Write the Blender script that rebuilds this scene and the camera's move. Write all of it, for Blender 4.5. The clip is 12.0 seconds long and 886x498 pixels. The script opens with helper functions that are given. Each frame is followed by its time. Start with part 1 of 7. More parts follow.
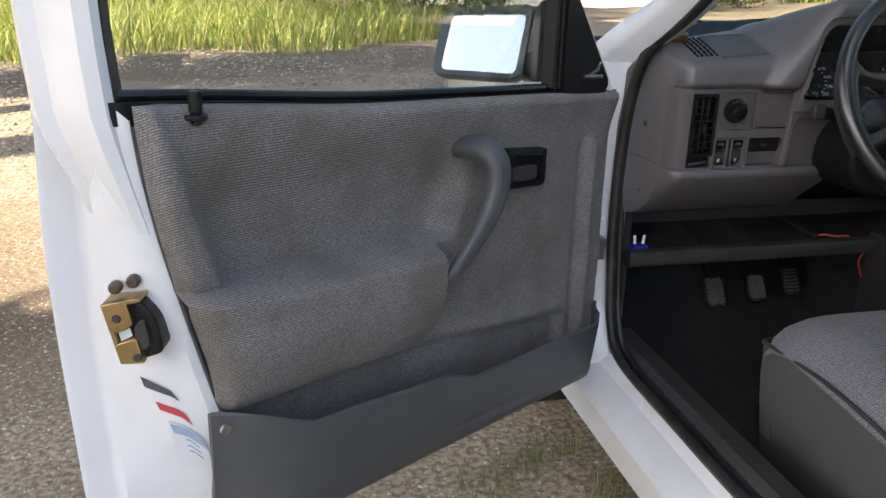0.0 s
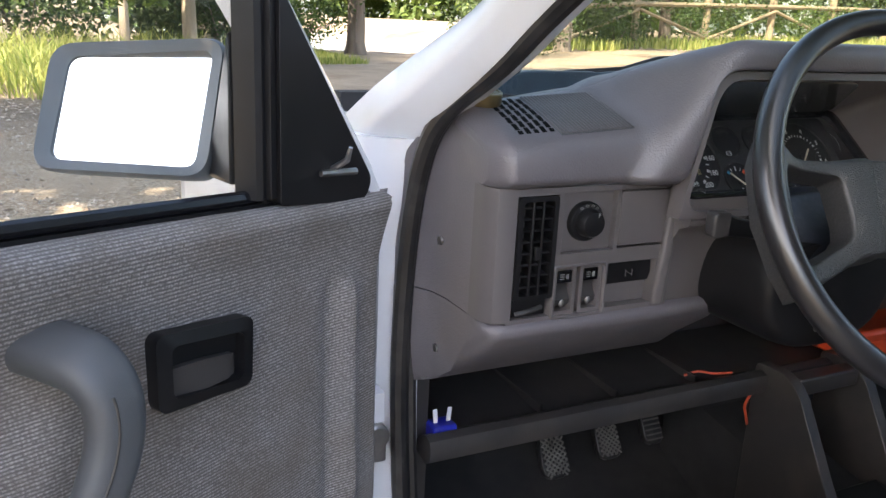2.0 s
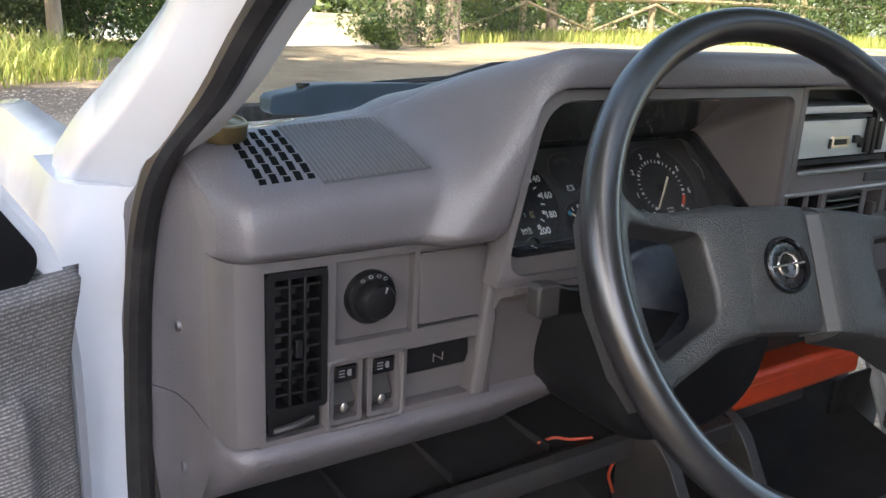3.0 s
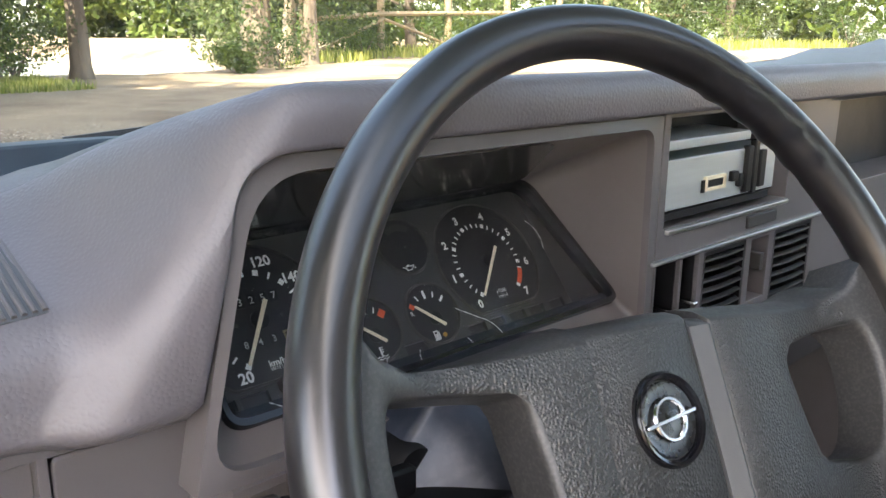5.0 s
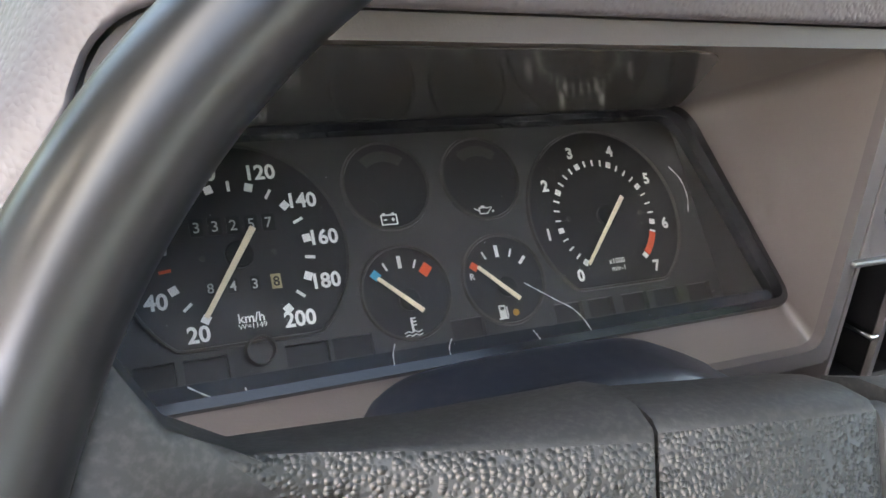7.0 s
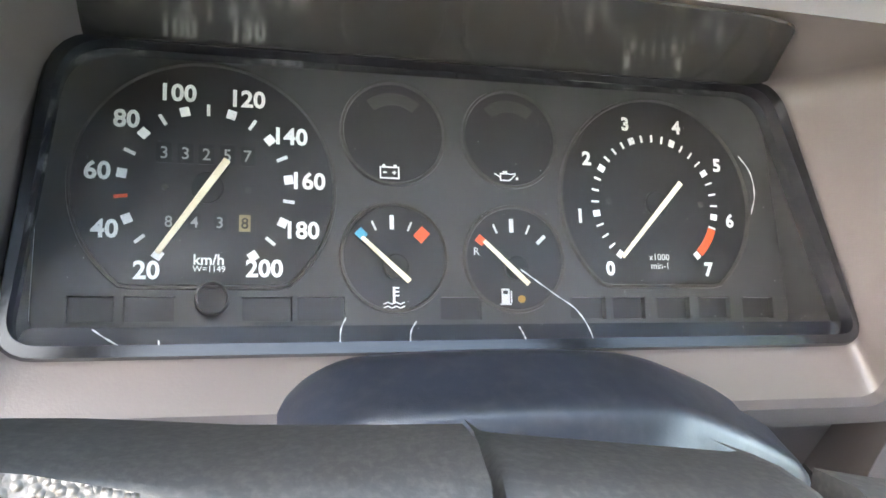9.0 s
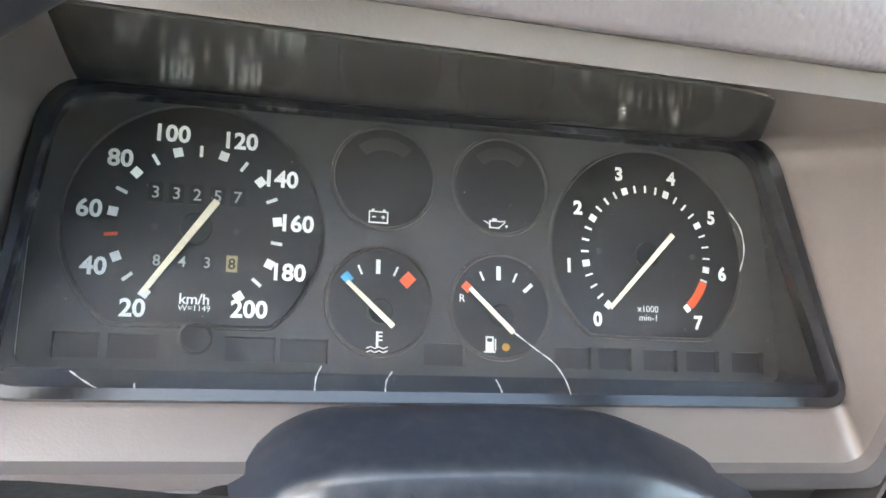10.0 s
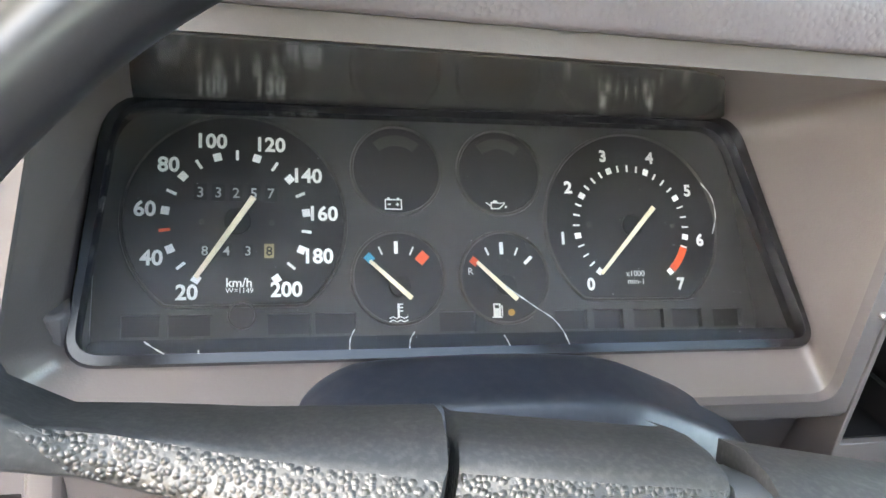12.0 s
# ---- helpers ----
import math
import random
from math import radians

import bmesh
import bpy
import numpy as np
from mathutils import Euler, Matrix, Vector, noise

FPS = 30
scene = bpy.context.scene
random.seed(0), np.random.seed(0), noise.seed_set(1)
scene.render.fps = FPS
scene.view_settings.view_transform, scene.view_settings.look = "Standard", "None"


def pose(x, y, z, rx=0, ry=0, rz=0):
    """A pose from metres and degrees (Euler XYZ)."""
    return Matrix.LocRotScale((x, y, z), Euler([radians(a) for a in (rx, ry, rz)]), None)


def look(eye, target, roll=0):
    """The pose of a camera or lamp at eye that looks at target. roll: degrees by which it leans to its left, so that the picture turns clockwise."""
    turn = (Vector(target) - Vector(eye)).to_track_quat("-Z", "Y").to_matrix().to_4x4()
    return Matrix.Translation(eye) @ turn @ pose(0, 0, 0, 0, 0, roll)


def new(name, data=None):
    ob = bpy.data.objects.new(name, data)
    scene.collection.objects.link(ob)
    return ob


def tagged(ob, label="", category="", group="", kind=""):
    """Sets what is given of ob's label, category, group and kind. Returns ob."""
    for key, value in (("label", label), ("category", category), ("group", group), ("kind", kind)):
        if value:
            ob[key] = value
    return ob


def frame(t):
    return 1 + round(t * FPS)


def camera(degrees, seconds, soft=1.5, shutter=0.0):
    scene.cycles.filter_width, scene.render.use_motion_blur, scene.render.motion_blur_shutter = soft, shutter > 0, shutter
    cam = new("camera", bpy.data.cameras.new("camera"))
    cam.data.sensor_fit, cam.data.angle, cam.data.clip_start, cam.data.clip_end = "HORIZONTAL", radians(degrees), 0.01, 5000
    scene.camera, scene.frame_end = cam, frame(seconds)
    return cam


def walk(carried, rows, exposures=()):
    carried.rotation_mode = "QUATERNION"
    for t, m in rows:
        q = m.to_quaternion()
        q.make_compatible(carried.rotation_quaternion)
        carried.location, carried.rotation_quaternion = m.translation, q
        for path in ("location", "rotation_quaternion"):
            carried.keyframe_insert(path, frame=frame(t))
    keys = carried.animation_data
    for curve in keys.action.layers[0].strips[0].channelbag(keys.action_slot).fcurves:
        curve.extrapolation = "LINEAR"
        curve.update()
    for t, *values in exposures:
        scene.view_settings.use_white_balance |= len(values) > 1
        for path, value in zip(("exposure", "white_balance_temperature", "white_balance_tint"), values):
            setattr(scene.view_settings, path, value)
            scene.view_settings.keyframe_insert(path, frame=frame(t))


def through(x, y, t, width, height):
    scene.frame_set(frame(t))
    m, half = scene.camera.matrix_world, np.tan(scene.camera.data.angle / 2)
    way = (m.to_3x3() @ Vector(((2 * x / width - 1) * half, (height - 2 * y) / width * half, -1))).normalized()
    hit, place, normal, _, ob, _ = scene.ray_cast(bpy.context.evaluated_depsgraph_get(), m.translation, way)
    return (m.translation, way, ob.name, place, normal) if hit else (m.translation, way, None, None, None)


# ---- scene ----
cam = camera(57.3, 12.0)
PATH = [
    (0, (-1.469, -1.367, 1.089), (-1.046, 0.473, 0.43), 1.3),
    (0.5, (-1.423, -1.178, 1.074), (-0.932, 0.636, 0.389), 1.0),
    (1, (-1.37, -1.011, 1.059), (-0.76, 0.773, 0.393), 1.3),
    (1.5, (-1.277, -0.885, 1.058), (-0.545, 0.878, 0.463), 2.1),
    (2, (-1.149, -0.755, 1.057), (-0.293, 0.969, 0.51), 2.7),
    (2.5, (-1.025, -0.66, 1.066), (-0.059, 1.001, 0.513), 2.8),
    (3, (-0.926, -0.593, 1.069), (0.144, 1.004, 0.516), 2.9),
    (3.5, (-0.855, -0.547, 1.079), (0.32, 0.977, 0.536), 2.8),
    (3.7, (-0.828, -0.524, 1.076), (0.406, 0.952, 0.531), 2.6),
    (5.3, (-0.663, -0.406, 1.067), (0.648, 1.02, 0.568), 0.4),
    (5.5, (-0.646, -0.39, 1.062), (0.624, 1.068, 0.553), 0.6),
    (6, (-0.598, -0.367, 1.058), (0.576, 1.152, 0.498), 2.2),
    (6.5, (-0.561, -0.347, 1.047), (0.482, 1.221, 0.375), 4.5),
    (7, (-0.531, -0.334, 1.043), (0.357, 1.297, 0.302), 5.2),
    (7.5, (-0.504, -0.321, 1.037), (0.278, 1.34, 0.243), 6.1),
    (7.7, (-0.494, -0.319, 1.035), (0.255, 1.349, 0.224), 6.7),
    (9.3, (-0.455, -0.306, 1.043), (0.099, 1.382, 0.125), 10.7),
    (9.5, (-0.453, -0.305, 1.046), (0.083, 1.387, 0.125), 11.1),
    (10, (-0.443, -0.307, 1.056), (0.08, 1.405, 0.165), 11.3),
    (10.5, (-0.452, -0.316, 1.068), (0.052, 1.409, 0.189), 10.8),
    (11, (-0.459, -0.336, 1.073), (0.051, 1.385, 0.192), 9.5),
    (11.5, (-0.459, -0.347, 1.073), (0.055, 1.374, 0.192), 8.5),
    (12, (-0.458, -0.355, 1.064), (0.057, 1.372, 0.196), 7.8),
]
walk(cam, [(t, look(eye, target, roll)) for t, eye, target, roll in PATH], exposures=[(0, 1.75, 7100, 11), (0.5, 1.68, 7000, 11), (1, 2.02, 6800, 12), (2, 2.42, 6900, 13), (3.5, 2.82, 7000, 14), (5.5, 3.24, 7300, 15), (6.5, 3.42, 7500, 15), (7.0, 3.85, 7500, 15), (7.5, 4.53, 7400, 14), (9.5, 5.15, 7600, 12), (10.5, 4.9, 7400, 11), (12, 4.8, 7400, 11)])

# ---- world and light ----
SUN_ELEV, SUN_AZ = 44.0, -118.0
world = bpy.data.worlds.new("sky")
scene.world = world
world.use_nodes = True
wn = world.node_tree.nodes
sky = wn.new("ShaderNodeTexSky")
sky.sky_type = "NISHITA"
sky.sun_disc = False
sky.sun_elevation, sky.sun_rotation = radians(SUN_ELEV), radians(SUN_AZ)
sky.dust_density = 2.0
world.node_tree.links.new(sky.outputs[0], wn["Background"].inputs[0])
wn["Background"].inputs[1].default_value = 0.15
sun_way = Vector((math.sin(radians(SUN_AZ)) * math.cos(radians(SUN_ELEV)), math.cos(radians(SUN_AZ)) * math.cos(radians(SUN_ELEV)), math.sin(radians(SUN_ELEV))))
sun = new("sun", bpy.data.lights.new("sun", "SUN"))
sun.data.energy, sun.data.angle, sun.data.color = 4.7, radians(0.6), (1.0, 0.93, 0.82)
sun.matrix_world = look(sun_way * 30, (0, 0, 0))


# ---- materials ----
def mat(name, color, rough=0.5, metal=0.0, vary=0.12, scale=40.0, bump=0.0, bump_scale=400.0, dirt=None, dirt_scale=6.0, dirt_amount=0.5,
        coat=0.0, spec=0.5, kind="noise", rand=0.0, stretch=(1, 1, 1), distance=0.001, rough_vary=0.08, emit=0.0):
    m = bpy.data.materials.new(name)
    m.use_nodes = True
    n, l = m.node_tree.nodes, m.node_tree.links
    b = n["Principled BSDF"]
    b.inputs["Roughness"].default_value, b.inputs["Metallic"].default_value = rough, metal
    b.inputs["Coat Weight"].default_value, b.inputs["Specular IOR Level"].default_value = coat, spec
    tc = n.new("ShaderNodeTexCoord")
    mp = n.new("ShaderNodeMapping")
    mp.inputs["Scale"].default_value = stretch
    l.new(tc.outputs["Object"], mp.inputs["Vector"])
    big = n.new("ShaderNodeTexNoise")
    big.inputs["Scale"].default_value, big.inputs["Detail"].default_value = scale, 5
    l.new(mp.outputs[0], big.inputs["Vector"])
    ramp = n.new("ShaderNodeMapRange")
    ramp.inputs["From Min"].default_value, ramp.inputs["From Max"].default_value = 0.3, 0.7
    ramp.inputs["To Min"].default_value, ramp.inputs["To Max"].default_value = 1 - vary, 1 + vary
    l.new(big.outputs[0], ramp.inputs[0])
    out = ramp.outputs[0]
    if rand:
        info = n.new("ShaderNodeObjectInfo")
        r2 = n.new("ShaderNodeMapRange")
        r2.inputs["To Min"].default_value, r2.inputs["To Max"].default_value = 1 - rand, 1 + rand
        l.new(info.outputs["Random"], r2.inputs[0])
        mul = n.new("ShaderNodeMath")
        mul.operation = "MULTIPLY"
        l.new(out, mul.inputs[0])
        l.new(r2.outputs[0], mul.inputs[1])
        out = mul.outputs[0]
    col = n.new("ShaderNodeVectorMath")
    col.operation = "SCALE"
    col.inputs[0].default_value = color
    l.new(out, col.inputs["Scale"])
    base = col.outputs[0]
    if dirt:
        dn = n.new("ShaderNodeTexNoise")
        dn.inputs["Scale"].default_value, dn.inputs["Detail"].default_value = dirt_scale, 7
        l.new(mp.outputs[0], dn.inputs["Vector"])
        dr = n.new("ShaderNodeMapRange")
        dr.inputs["From Min"].default_value, dr.inputs["From Max"].default_value = 0.45, 0.72
        dr.inputs["To Max"].default_value = dirt_amount
        l.new(dn.outputs[0], dr.inputs[0])
        mx = n.new("ShaderNodeMix")
        mx.data_type = "RGBA"
        l.new(dr.outputs[0], mx.inputs[0])
        l.new(base, mx.inputs[6])
        mx.inputs[7].default_value = (*dirt, 1)
        base = mx.outputs[2]
    l.new(base, b.inputs["Base Color"])
    rr = n.new("ShaderNodeMapRange")
    rr.inputs["To Min"].default_value, rr.inputs["To Max"].default_value = max(0.02, rough - rough_vary), min(1, rough + rough_vary)
    l.new(big.outputs[0], rr.inputs[0])
    l.new(rr.outputs[0], b.inputs["Roughness"])
    if bump:
        if kind == "leather":
            t = n.new("ShaderNodeTexVoronoi")
            t.feature = "F1"
        elif kind == "weave":
            t = n.new("ShaderNodeTexWave")
            t.inputs["Distortion"].default_value = 0.6
        else:
            t = n.new("ShaderNodeTexNoise")
            t.inputs["Detail"].default_value = 4
        t.inputs["Scale"].default_value = bump_scale
        l.new(mp.outputs[0], t.inputs["Vector"])
        bp = n.new("ShaderNodeBump")
        bp.inputs["Strength"].default_value, bp.inputs["Distance"].default_value = bump, distance
        height = t.outputs[0]
        if kind == "leather":
            clip = n.new("ShaderNodeMapRange")
            clip.interpolation_type = "SMOOTHSTEP"
            clip.inputs["From Min"].default_value, clip.inputs["From Max"].default_value = 0.75, 0.1
            l.new(height, clip.inputs[0])
            height = clip.outputs[0]
        l.new(height, bp.inputs["Height"])
        l.new(bp.outputs[0], b.inputs["Normal"])
    return m


def cloth(name, color, light, cells, stain=None, stain_amount=0.0, rows=1.0, fold=(0, -0.45, 1)):
    """Woven upholstery: small ribs in rows, a lighter thread, worn patches."""
    m = bpy.data.materials.new(name)
    m.use_nodes = True
    n, l = m.node_tree.nodes, m.node_tree.links
    b = n["Principled BSDF"]
    b.inputs["Roughness"].default_value = 0.9
    b.inputs["Specular IOR Level"].default_value = 0.2
    b.inputs["Sheen Weight"].default_value = 0.12
    tc = n.new("ShaderNodeTexCoord")
    w1, w2 = n.new("ShaderNodeTexWave"), n.new("ShaderNodeTexWave")
    sep, dot, along = n.new("ShaderNodeSeparateXYZ"), n.new("ShaderNodeVectorMath"), n.new("ShaderNodeCombineXYZ")
    dot.operation = "DOT_PRODUCT"
    dot.inputs[1].default_value = fold
    l.new(tc.outputs["Object"], sep.inputs[0])
    l.new(tc.outputs["Object"], dot.inputs[0])
    l.new(sep.outputs[0], along.inputs[0])
    l.new(dot.outputs["Value"], along.inputs[2])
    for w, d, s in ((w1, "Z", cells), (w2, "X", cells * rows)):
        w.bands_direction = d
        w.inputs["Scale"].default_value, w.inputs["Distortion"].default_value = s, 1.6
        w.inputs["Detail"].default_value, w.inputs["Detail Scale"].default_value = 2, 3
        l.new(along.outputs[0], w.inputs["Vector"])
    mul = n.new("ShaderNodeMath")
    mul.operation = "MULTIPLY"
    l.new(w1.outputs["Fac"], mul.inputs[0])
    l.new(w2.outputs["Fac"], mul.inputs[1])
    add = n.new("ShaderNodeMath")
    add.operation = "MULTIPLY_ADD"
    l.new(w1.outputs["Fac"], add.inputs[0])
    add.inputs[1].default_value = 0.8
    cross = n.new("ShaderNodeMath")
    cross.operation = "MULTIPLY"
    cross.inputs[1].default_value = 0.35
    l.new(mul.outputs[0], cross.inputs[0])
    l.new(cross.outputs[0], add.inputs[2])
    wear = n.new("ShaderNodeTexNoise")
    wear.inputs["Scale"].default_value, wear.inputs["Detail"].default_value = 9, 8
    l.new(tc.outputs["Object"], wear.inputs["Vector"])
    fuzz = n.new("ShaderNodeTexNoise")
    fuzz.inputs["Scale"].default_value, fuzz.inputs["Detail"].default_value = 420, 3
    l.new(tc.outputs["Object"], fuzz.inputs["Vector"])
    f2 = n.new("ShaderNodeMath")
    f2.operation = "MULTIPLY"
    l.new(add.outputs[0], f2.inputs[0])
    fr = n.new("ShaderNodeMapRange")
    fr.inputs["From Min"].default_value, fr.inputs["From Max"].default_value = 0.3, 0.7
    fr.inputs["To Min"].default_value, fr.inputs["To Max"].default_value = 0.1, 1.15
    l.new(fuzz.outputs[0], fr.inputs[0])
    l.new(fr.outputs[0], f2.inputs[1])
    mx = n.new("ShaderNodeMix")
    mx.data_type = "RGBA"
    l.new(f2.outputs[0], mx.inputs[0])
    mx.inputs[6].default_value, mx.inputs[7].default_value = (*color, 1), (*light, 1)
    base = mx.outputs[2]
    if stain:
        sr = n.new("ShaderNodeMapRange")
        sr.inputs["From Min"].default_value, sr.inputs["From Max"].default_value = 0.42, 0.68
        sr.inputs["To Max"].default_value = stain_amount
        l.new(wear.outputs[0], sr.inputs[0])
        m2 = n.new("ShaderNodeMix")
        m2.data_type = "RGBA"
        m2.blend_type = "MIX"
        l.new(sr.outputs[0], m2.inputs[0])
        l.new(base, m2.inputs[6])
        m2.inputs[7].default_value = (*stain, 1)
        base = m2.outputs[2]
    l.new(base, b.inputs["Base Color"])
    bp = n.new("ShaderNodeBump")
    bp.inputs["Strength"].default_value, bp.inputs["Distance"].default_value = 0.6, 0.0008
    l.new(f2.outputs[0], bp.inputs["Height"])
    l.new(bp.outputs[0], b.inputs["Normal"])
    return m


def clear(name, tint=(1, 1, 1), gloss=1.0, rough=0.0, haze=0.0, ior=1.45, scale=30.0):
    """A thin clear pane: light goes straight through, the surface mirrors by its angle, and dust lies on it in patches."""
    m = bpy.data.materials.new(name)
    m.use_nodes = True
    n, l = m.node_tree.nodes, m.node_tree.links
    n.remove(n["Principled BSDF"])
    tr, gl, mx, fr = n.new("ShaderNodeBsdfTransparent"), n.new("ShaderNodeBsdfGlossy"), n.new("ShaderNodeMixShader"), n.new("ShaderNodeFresnel")
    tr.inputs[0].default_value = (*tint, 1)
    gl.inputs["Roughness"].default_value = rough
    fr.inputs[0].default_value = ior
    sc = n.new("ShaderNodeMath")
    sc.operation = "MULTIPLY"
    sc.inputs[1].default_value = gloss
    l.new(fr.outputs[0], sc.inputs[0])
    l.new(sc.outputs[0], mx.inputs[0])
    l.new(tr.outputs[0], mx.inputs[1])
    l.new(gl.outputs[0], mx.inputs[2])
    end = mx
    if haze:
        df, m2, ns, mr, tc = n.new("ShaderNodeBsdfDiffuse"), n.new("ShaderNodeMixShader"), n.new("ShaderNodeTexNoise"), n.new("ShaderNodeMapRange"), n.new("ShaderNodeTexCoord")
        df.inputs[0].default_value = (0.7, 0.68, 0.62, 1)
        ns.inputs["Scale"].default_value, ns.inputs["Detail"].default_value = scale, 6
        l.new(tc.outputs["Object"], ns.inputs["Vector"])
        mr.inputs["From Min"].default_value, mr.inputs["From Max"].default_value = 0.35, 0.75
        mr.inputs["To Min"].default_value, mr.inputs["To Max"].default_value = haze * 0.4, haze * 1.6
        l.new(ns.outputs[0], mr.inputs[0])
        l.new(mr.outputs[0], m2.inputs[0])
        l.new(mx.outputs[0], m2.inputs[1])
        l.new(df.outputs[0], m2.inputs[2])
        end = m2
    l.new(end.outputs[0], n["Material Output"].inputs[0])
    return m


def leafy(name, color, color2, through=0.35):
    m = bpy.data.materials.new(name)
    m.use_nodes = True
    n, l = m.node_tree.nodes, m.node_tree.links
    b = n["Principled BSDF"]
    b.inputs["Roughness"].default_value = 0.6
    geo = n.new("ShaderNodeNewGeometry")
    mx = n.new("ShaderNodeMix")
    mx.data_type = "RGBA"
    mx.inputs[6].default_value, mx.inputs[7].default_value = (*color, 1), (*color2, 1)
    l.new(geo.outputs["Random Per Island"], mx.inputs[0])
    l.new(mx.outputs[2], b.inputs["Base Color"])
    tl, ms = n.new("ShaderNodeBsdfTranslucent"), n.new("ShaderNodeMixShader")
    l.new(mx.outputs[2], tl.inputs[0])
    ms.inputs[0].default_value = through
    l.new(b.outputs[0], ms.inputs[1])
    l.new(tl.outputs[0], ms.inputs[2])
    l.new(ms.outputs[0], n["Material Output"].inputs[0])
    return m


DASH = mat("grained grey dash plastic", (0.125, 0.115, 0.125), 0.44, spec=0.75, vary=0.06, scale=25, bump=0.4, bump_scale=420, kind="leather", distance=0.0004, dirt=(0.2, 0.18, 0.16), dirt_scale=14, dirt_amount=0.12)
DASH_SMOOTH = mat("smooth grey plastic", (0.115, 0.105, 0.106), 0.4, vary=0.06, scale=18, bump=0.08, bump_scale=900, dirt=(0.1, 0.085, 0.07), dirt_scale=10, dirt_amount=0.25)
WELL = mat("pale brown-grey plastic", (0.13, 0.112, 0.106), 0.3, spec=0.9, vary=0.08, scale=14, bump=0.08, bump_scale=900, dirt=(0.12, 0.1, 0.085), dirt_scale=9, dirt_amount=0.35)
DASH_DARK = mat("dark grey plastic", (0.032, 0.03, 0.03), 0.5, vary=0.1, scale=30, bump=0.12, bump_scale=700, dirt=(0.12, 0.1, 0.08), dirt_scale=12, dirt_amount=0.25)
BLACK = mat("black plastic", (0.009, 0.009, 0.01), 0.42, vary=0.15, scale=50, bump=0.08, bump_scale=900, spec=0.3)
NAVY = mat("sun-bleached navy black plastic", (0.03, 0.05, 0.072), 0.42, vary=0.2, scale=30, bump=0.1, bump_scale=500, spec=0.4)
SLOT_SHADE = mat("near-black slot shade", (0.004, 0.004, 0.004), 0.9, spec=0.1, vary=0.1, scale=60)
BLACK_GLOSS = mat("glossy black plastic", (0.008, 0.008, 0.01), 0.16, vary=0.1, scale=60)
BLUE_REFLECTION = mat("dark blue for a reflection", (0.008, 0.011, 0.017), 0.42, vary=0.1, scale=60, spec=0.14)
RUBBER = mat("black rubber", (0.009, 0.009, 0.01), 0.42, vary=0.2, scale=60, bump=0.15, bump_scale=500, dirt=(0.12, 0.11, 0.1), dirt_scale=30, dirt_amount=0.2)
RIM = mat("worn black wheel rim", (0.014, 0.013, 0.014), 0.3, spec=1.0, vary=0.15, scale=14, rough_vary=0.04, bump=0.05, bump_scale=300, dirt=(0.05, 0.045, 0.042), dirt_scale=9, dirt_amount=0.3)
SPOKE = mat("black grained leatherette", (0.022, 0.022, 0.0215), 0.42, vary=0.15, scale=40, bump=0.7, bump_scale=640, kind="leather", distance=0.0006, spec=1.0, dirt=(0.06, 0.058, 0.05), dirt_scale=400, dirt_amount=0.2)
SPOKE_EDGE = mat("matt black foam", (0.03, 0.03, 0.031), 0.45, spec=0.7, vary=0.08, scale=300, bump=0.12, bump_scale=500, dirt=(0.14, 0.136, 0.125), dirt_scale=520, dirt_amount=0.28)
SHROUD = mat("blue-black column plastic", (0.016, 0.021, 0.033), 0.34, spec=0.65, vary=0.15, scale=60, bump=0.12, bump_scale=1500, distance=0.0006, dirt=(0.08, 0.08, 0.085), dirt_scale=150, dirt_amount=0.3)
GREYPLASTIC = mat("slate grey moulded plastic", (0.075, 0.08, 0.085), 0.5, vary=0.08, scale=14, bump=0.1, bump_scale=800, dirt=(0.12, 0.11, 0.1), dirt_scale=9, dirt_amount=0.3)
PAINT = mat("white car paint", (0.78, 0.79, 0.81), 0.22, vary=0.02, scale=8, coat=0.5, dirt=(0.5, 0.46, 0.4), dirt_scale=11, dirt_amount=0.16)
DOORCLOTH = cloth("grey woven door cloth", (0.1, 0.094, 0.09), (0.37, 0.352, 0.342), 100, stain=(0.1, 0.08, 0.058), stain_amount=0.6, rows=1.2)
SEATCLOTH = cloth("grey ribbed seat cloth", (0.1, 0.1, 0.115), (0.4, 0.405, 0.45), 75, stain=(0.16, 0.155, 0.16), stain_amount=0.3, rows=1.0, fold=(0, 1, 0.6))
SEATSIDE = mat("grey seat side vinyl", (0.1, 0.102, 0.105), 0.6, vary=0.08, scale=12, bump=0.2, bump_scale=500)
CARPET = mat("black floor carpet", (0.02, 0.02, 0.021), 0.95, vary=0.3, scale=30, bump=0.8, bump_scale=700, dirt=(0.05, 0.045, 0.04), dirt_scale=8, dirt_amount=0.4, distance=0.002)
FACE = mat("matt black dial plate", (0.038, 0.038, 0.039), 0.55, vary=0.1, scale=60, bump=0.12, bump_scale=2000)
DIAL = mat("deep black dial", (0.009, 0.009, 0.01), 0.5, vary=0.1, scale=60)
WHITE = mat("white print", (0.82, 0.82, 0.8), 0.6, vary=0.03, scale=200)
FAINT = mat("faded grey print and knob glint", (0.16, 0.16, 0.155), 0.6, vary=0.15, scale=300)
DIGIT = mat("grey counter digits", (0.45, 0.45, 0.44), 0.6, vary=0.1, scale=200)
CREAM = mat("cream needle", (0.82, 0.72, 0.52), 0.5, vary=0.04, scale=100)
BRASSTIP = mat("yellow counter drum", (0.38, 0.31, 0.17), 0.6)
ORANGE = mat("orange red mark", (0.75, 0.1, 0.03), 0.5, vary=0.05)
BLUEMARK = mat("blue mark", (0.04, 0.35, 0.55), 0.5, vary=0.05)
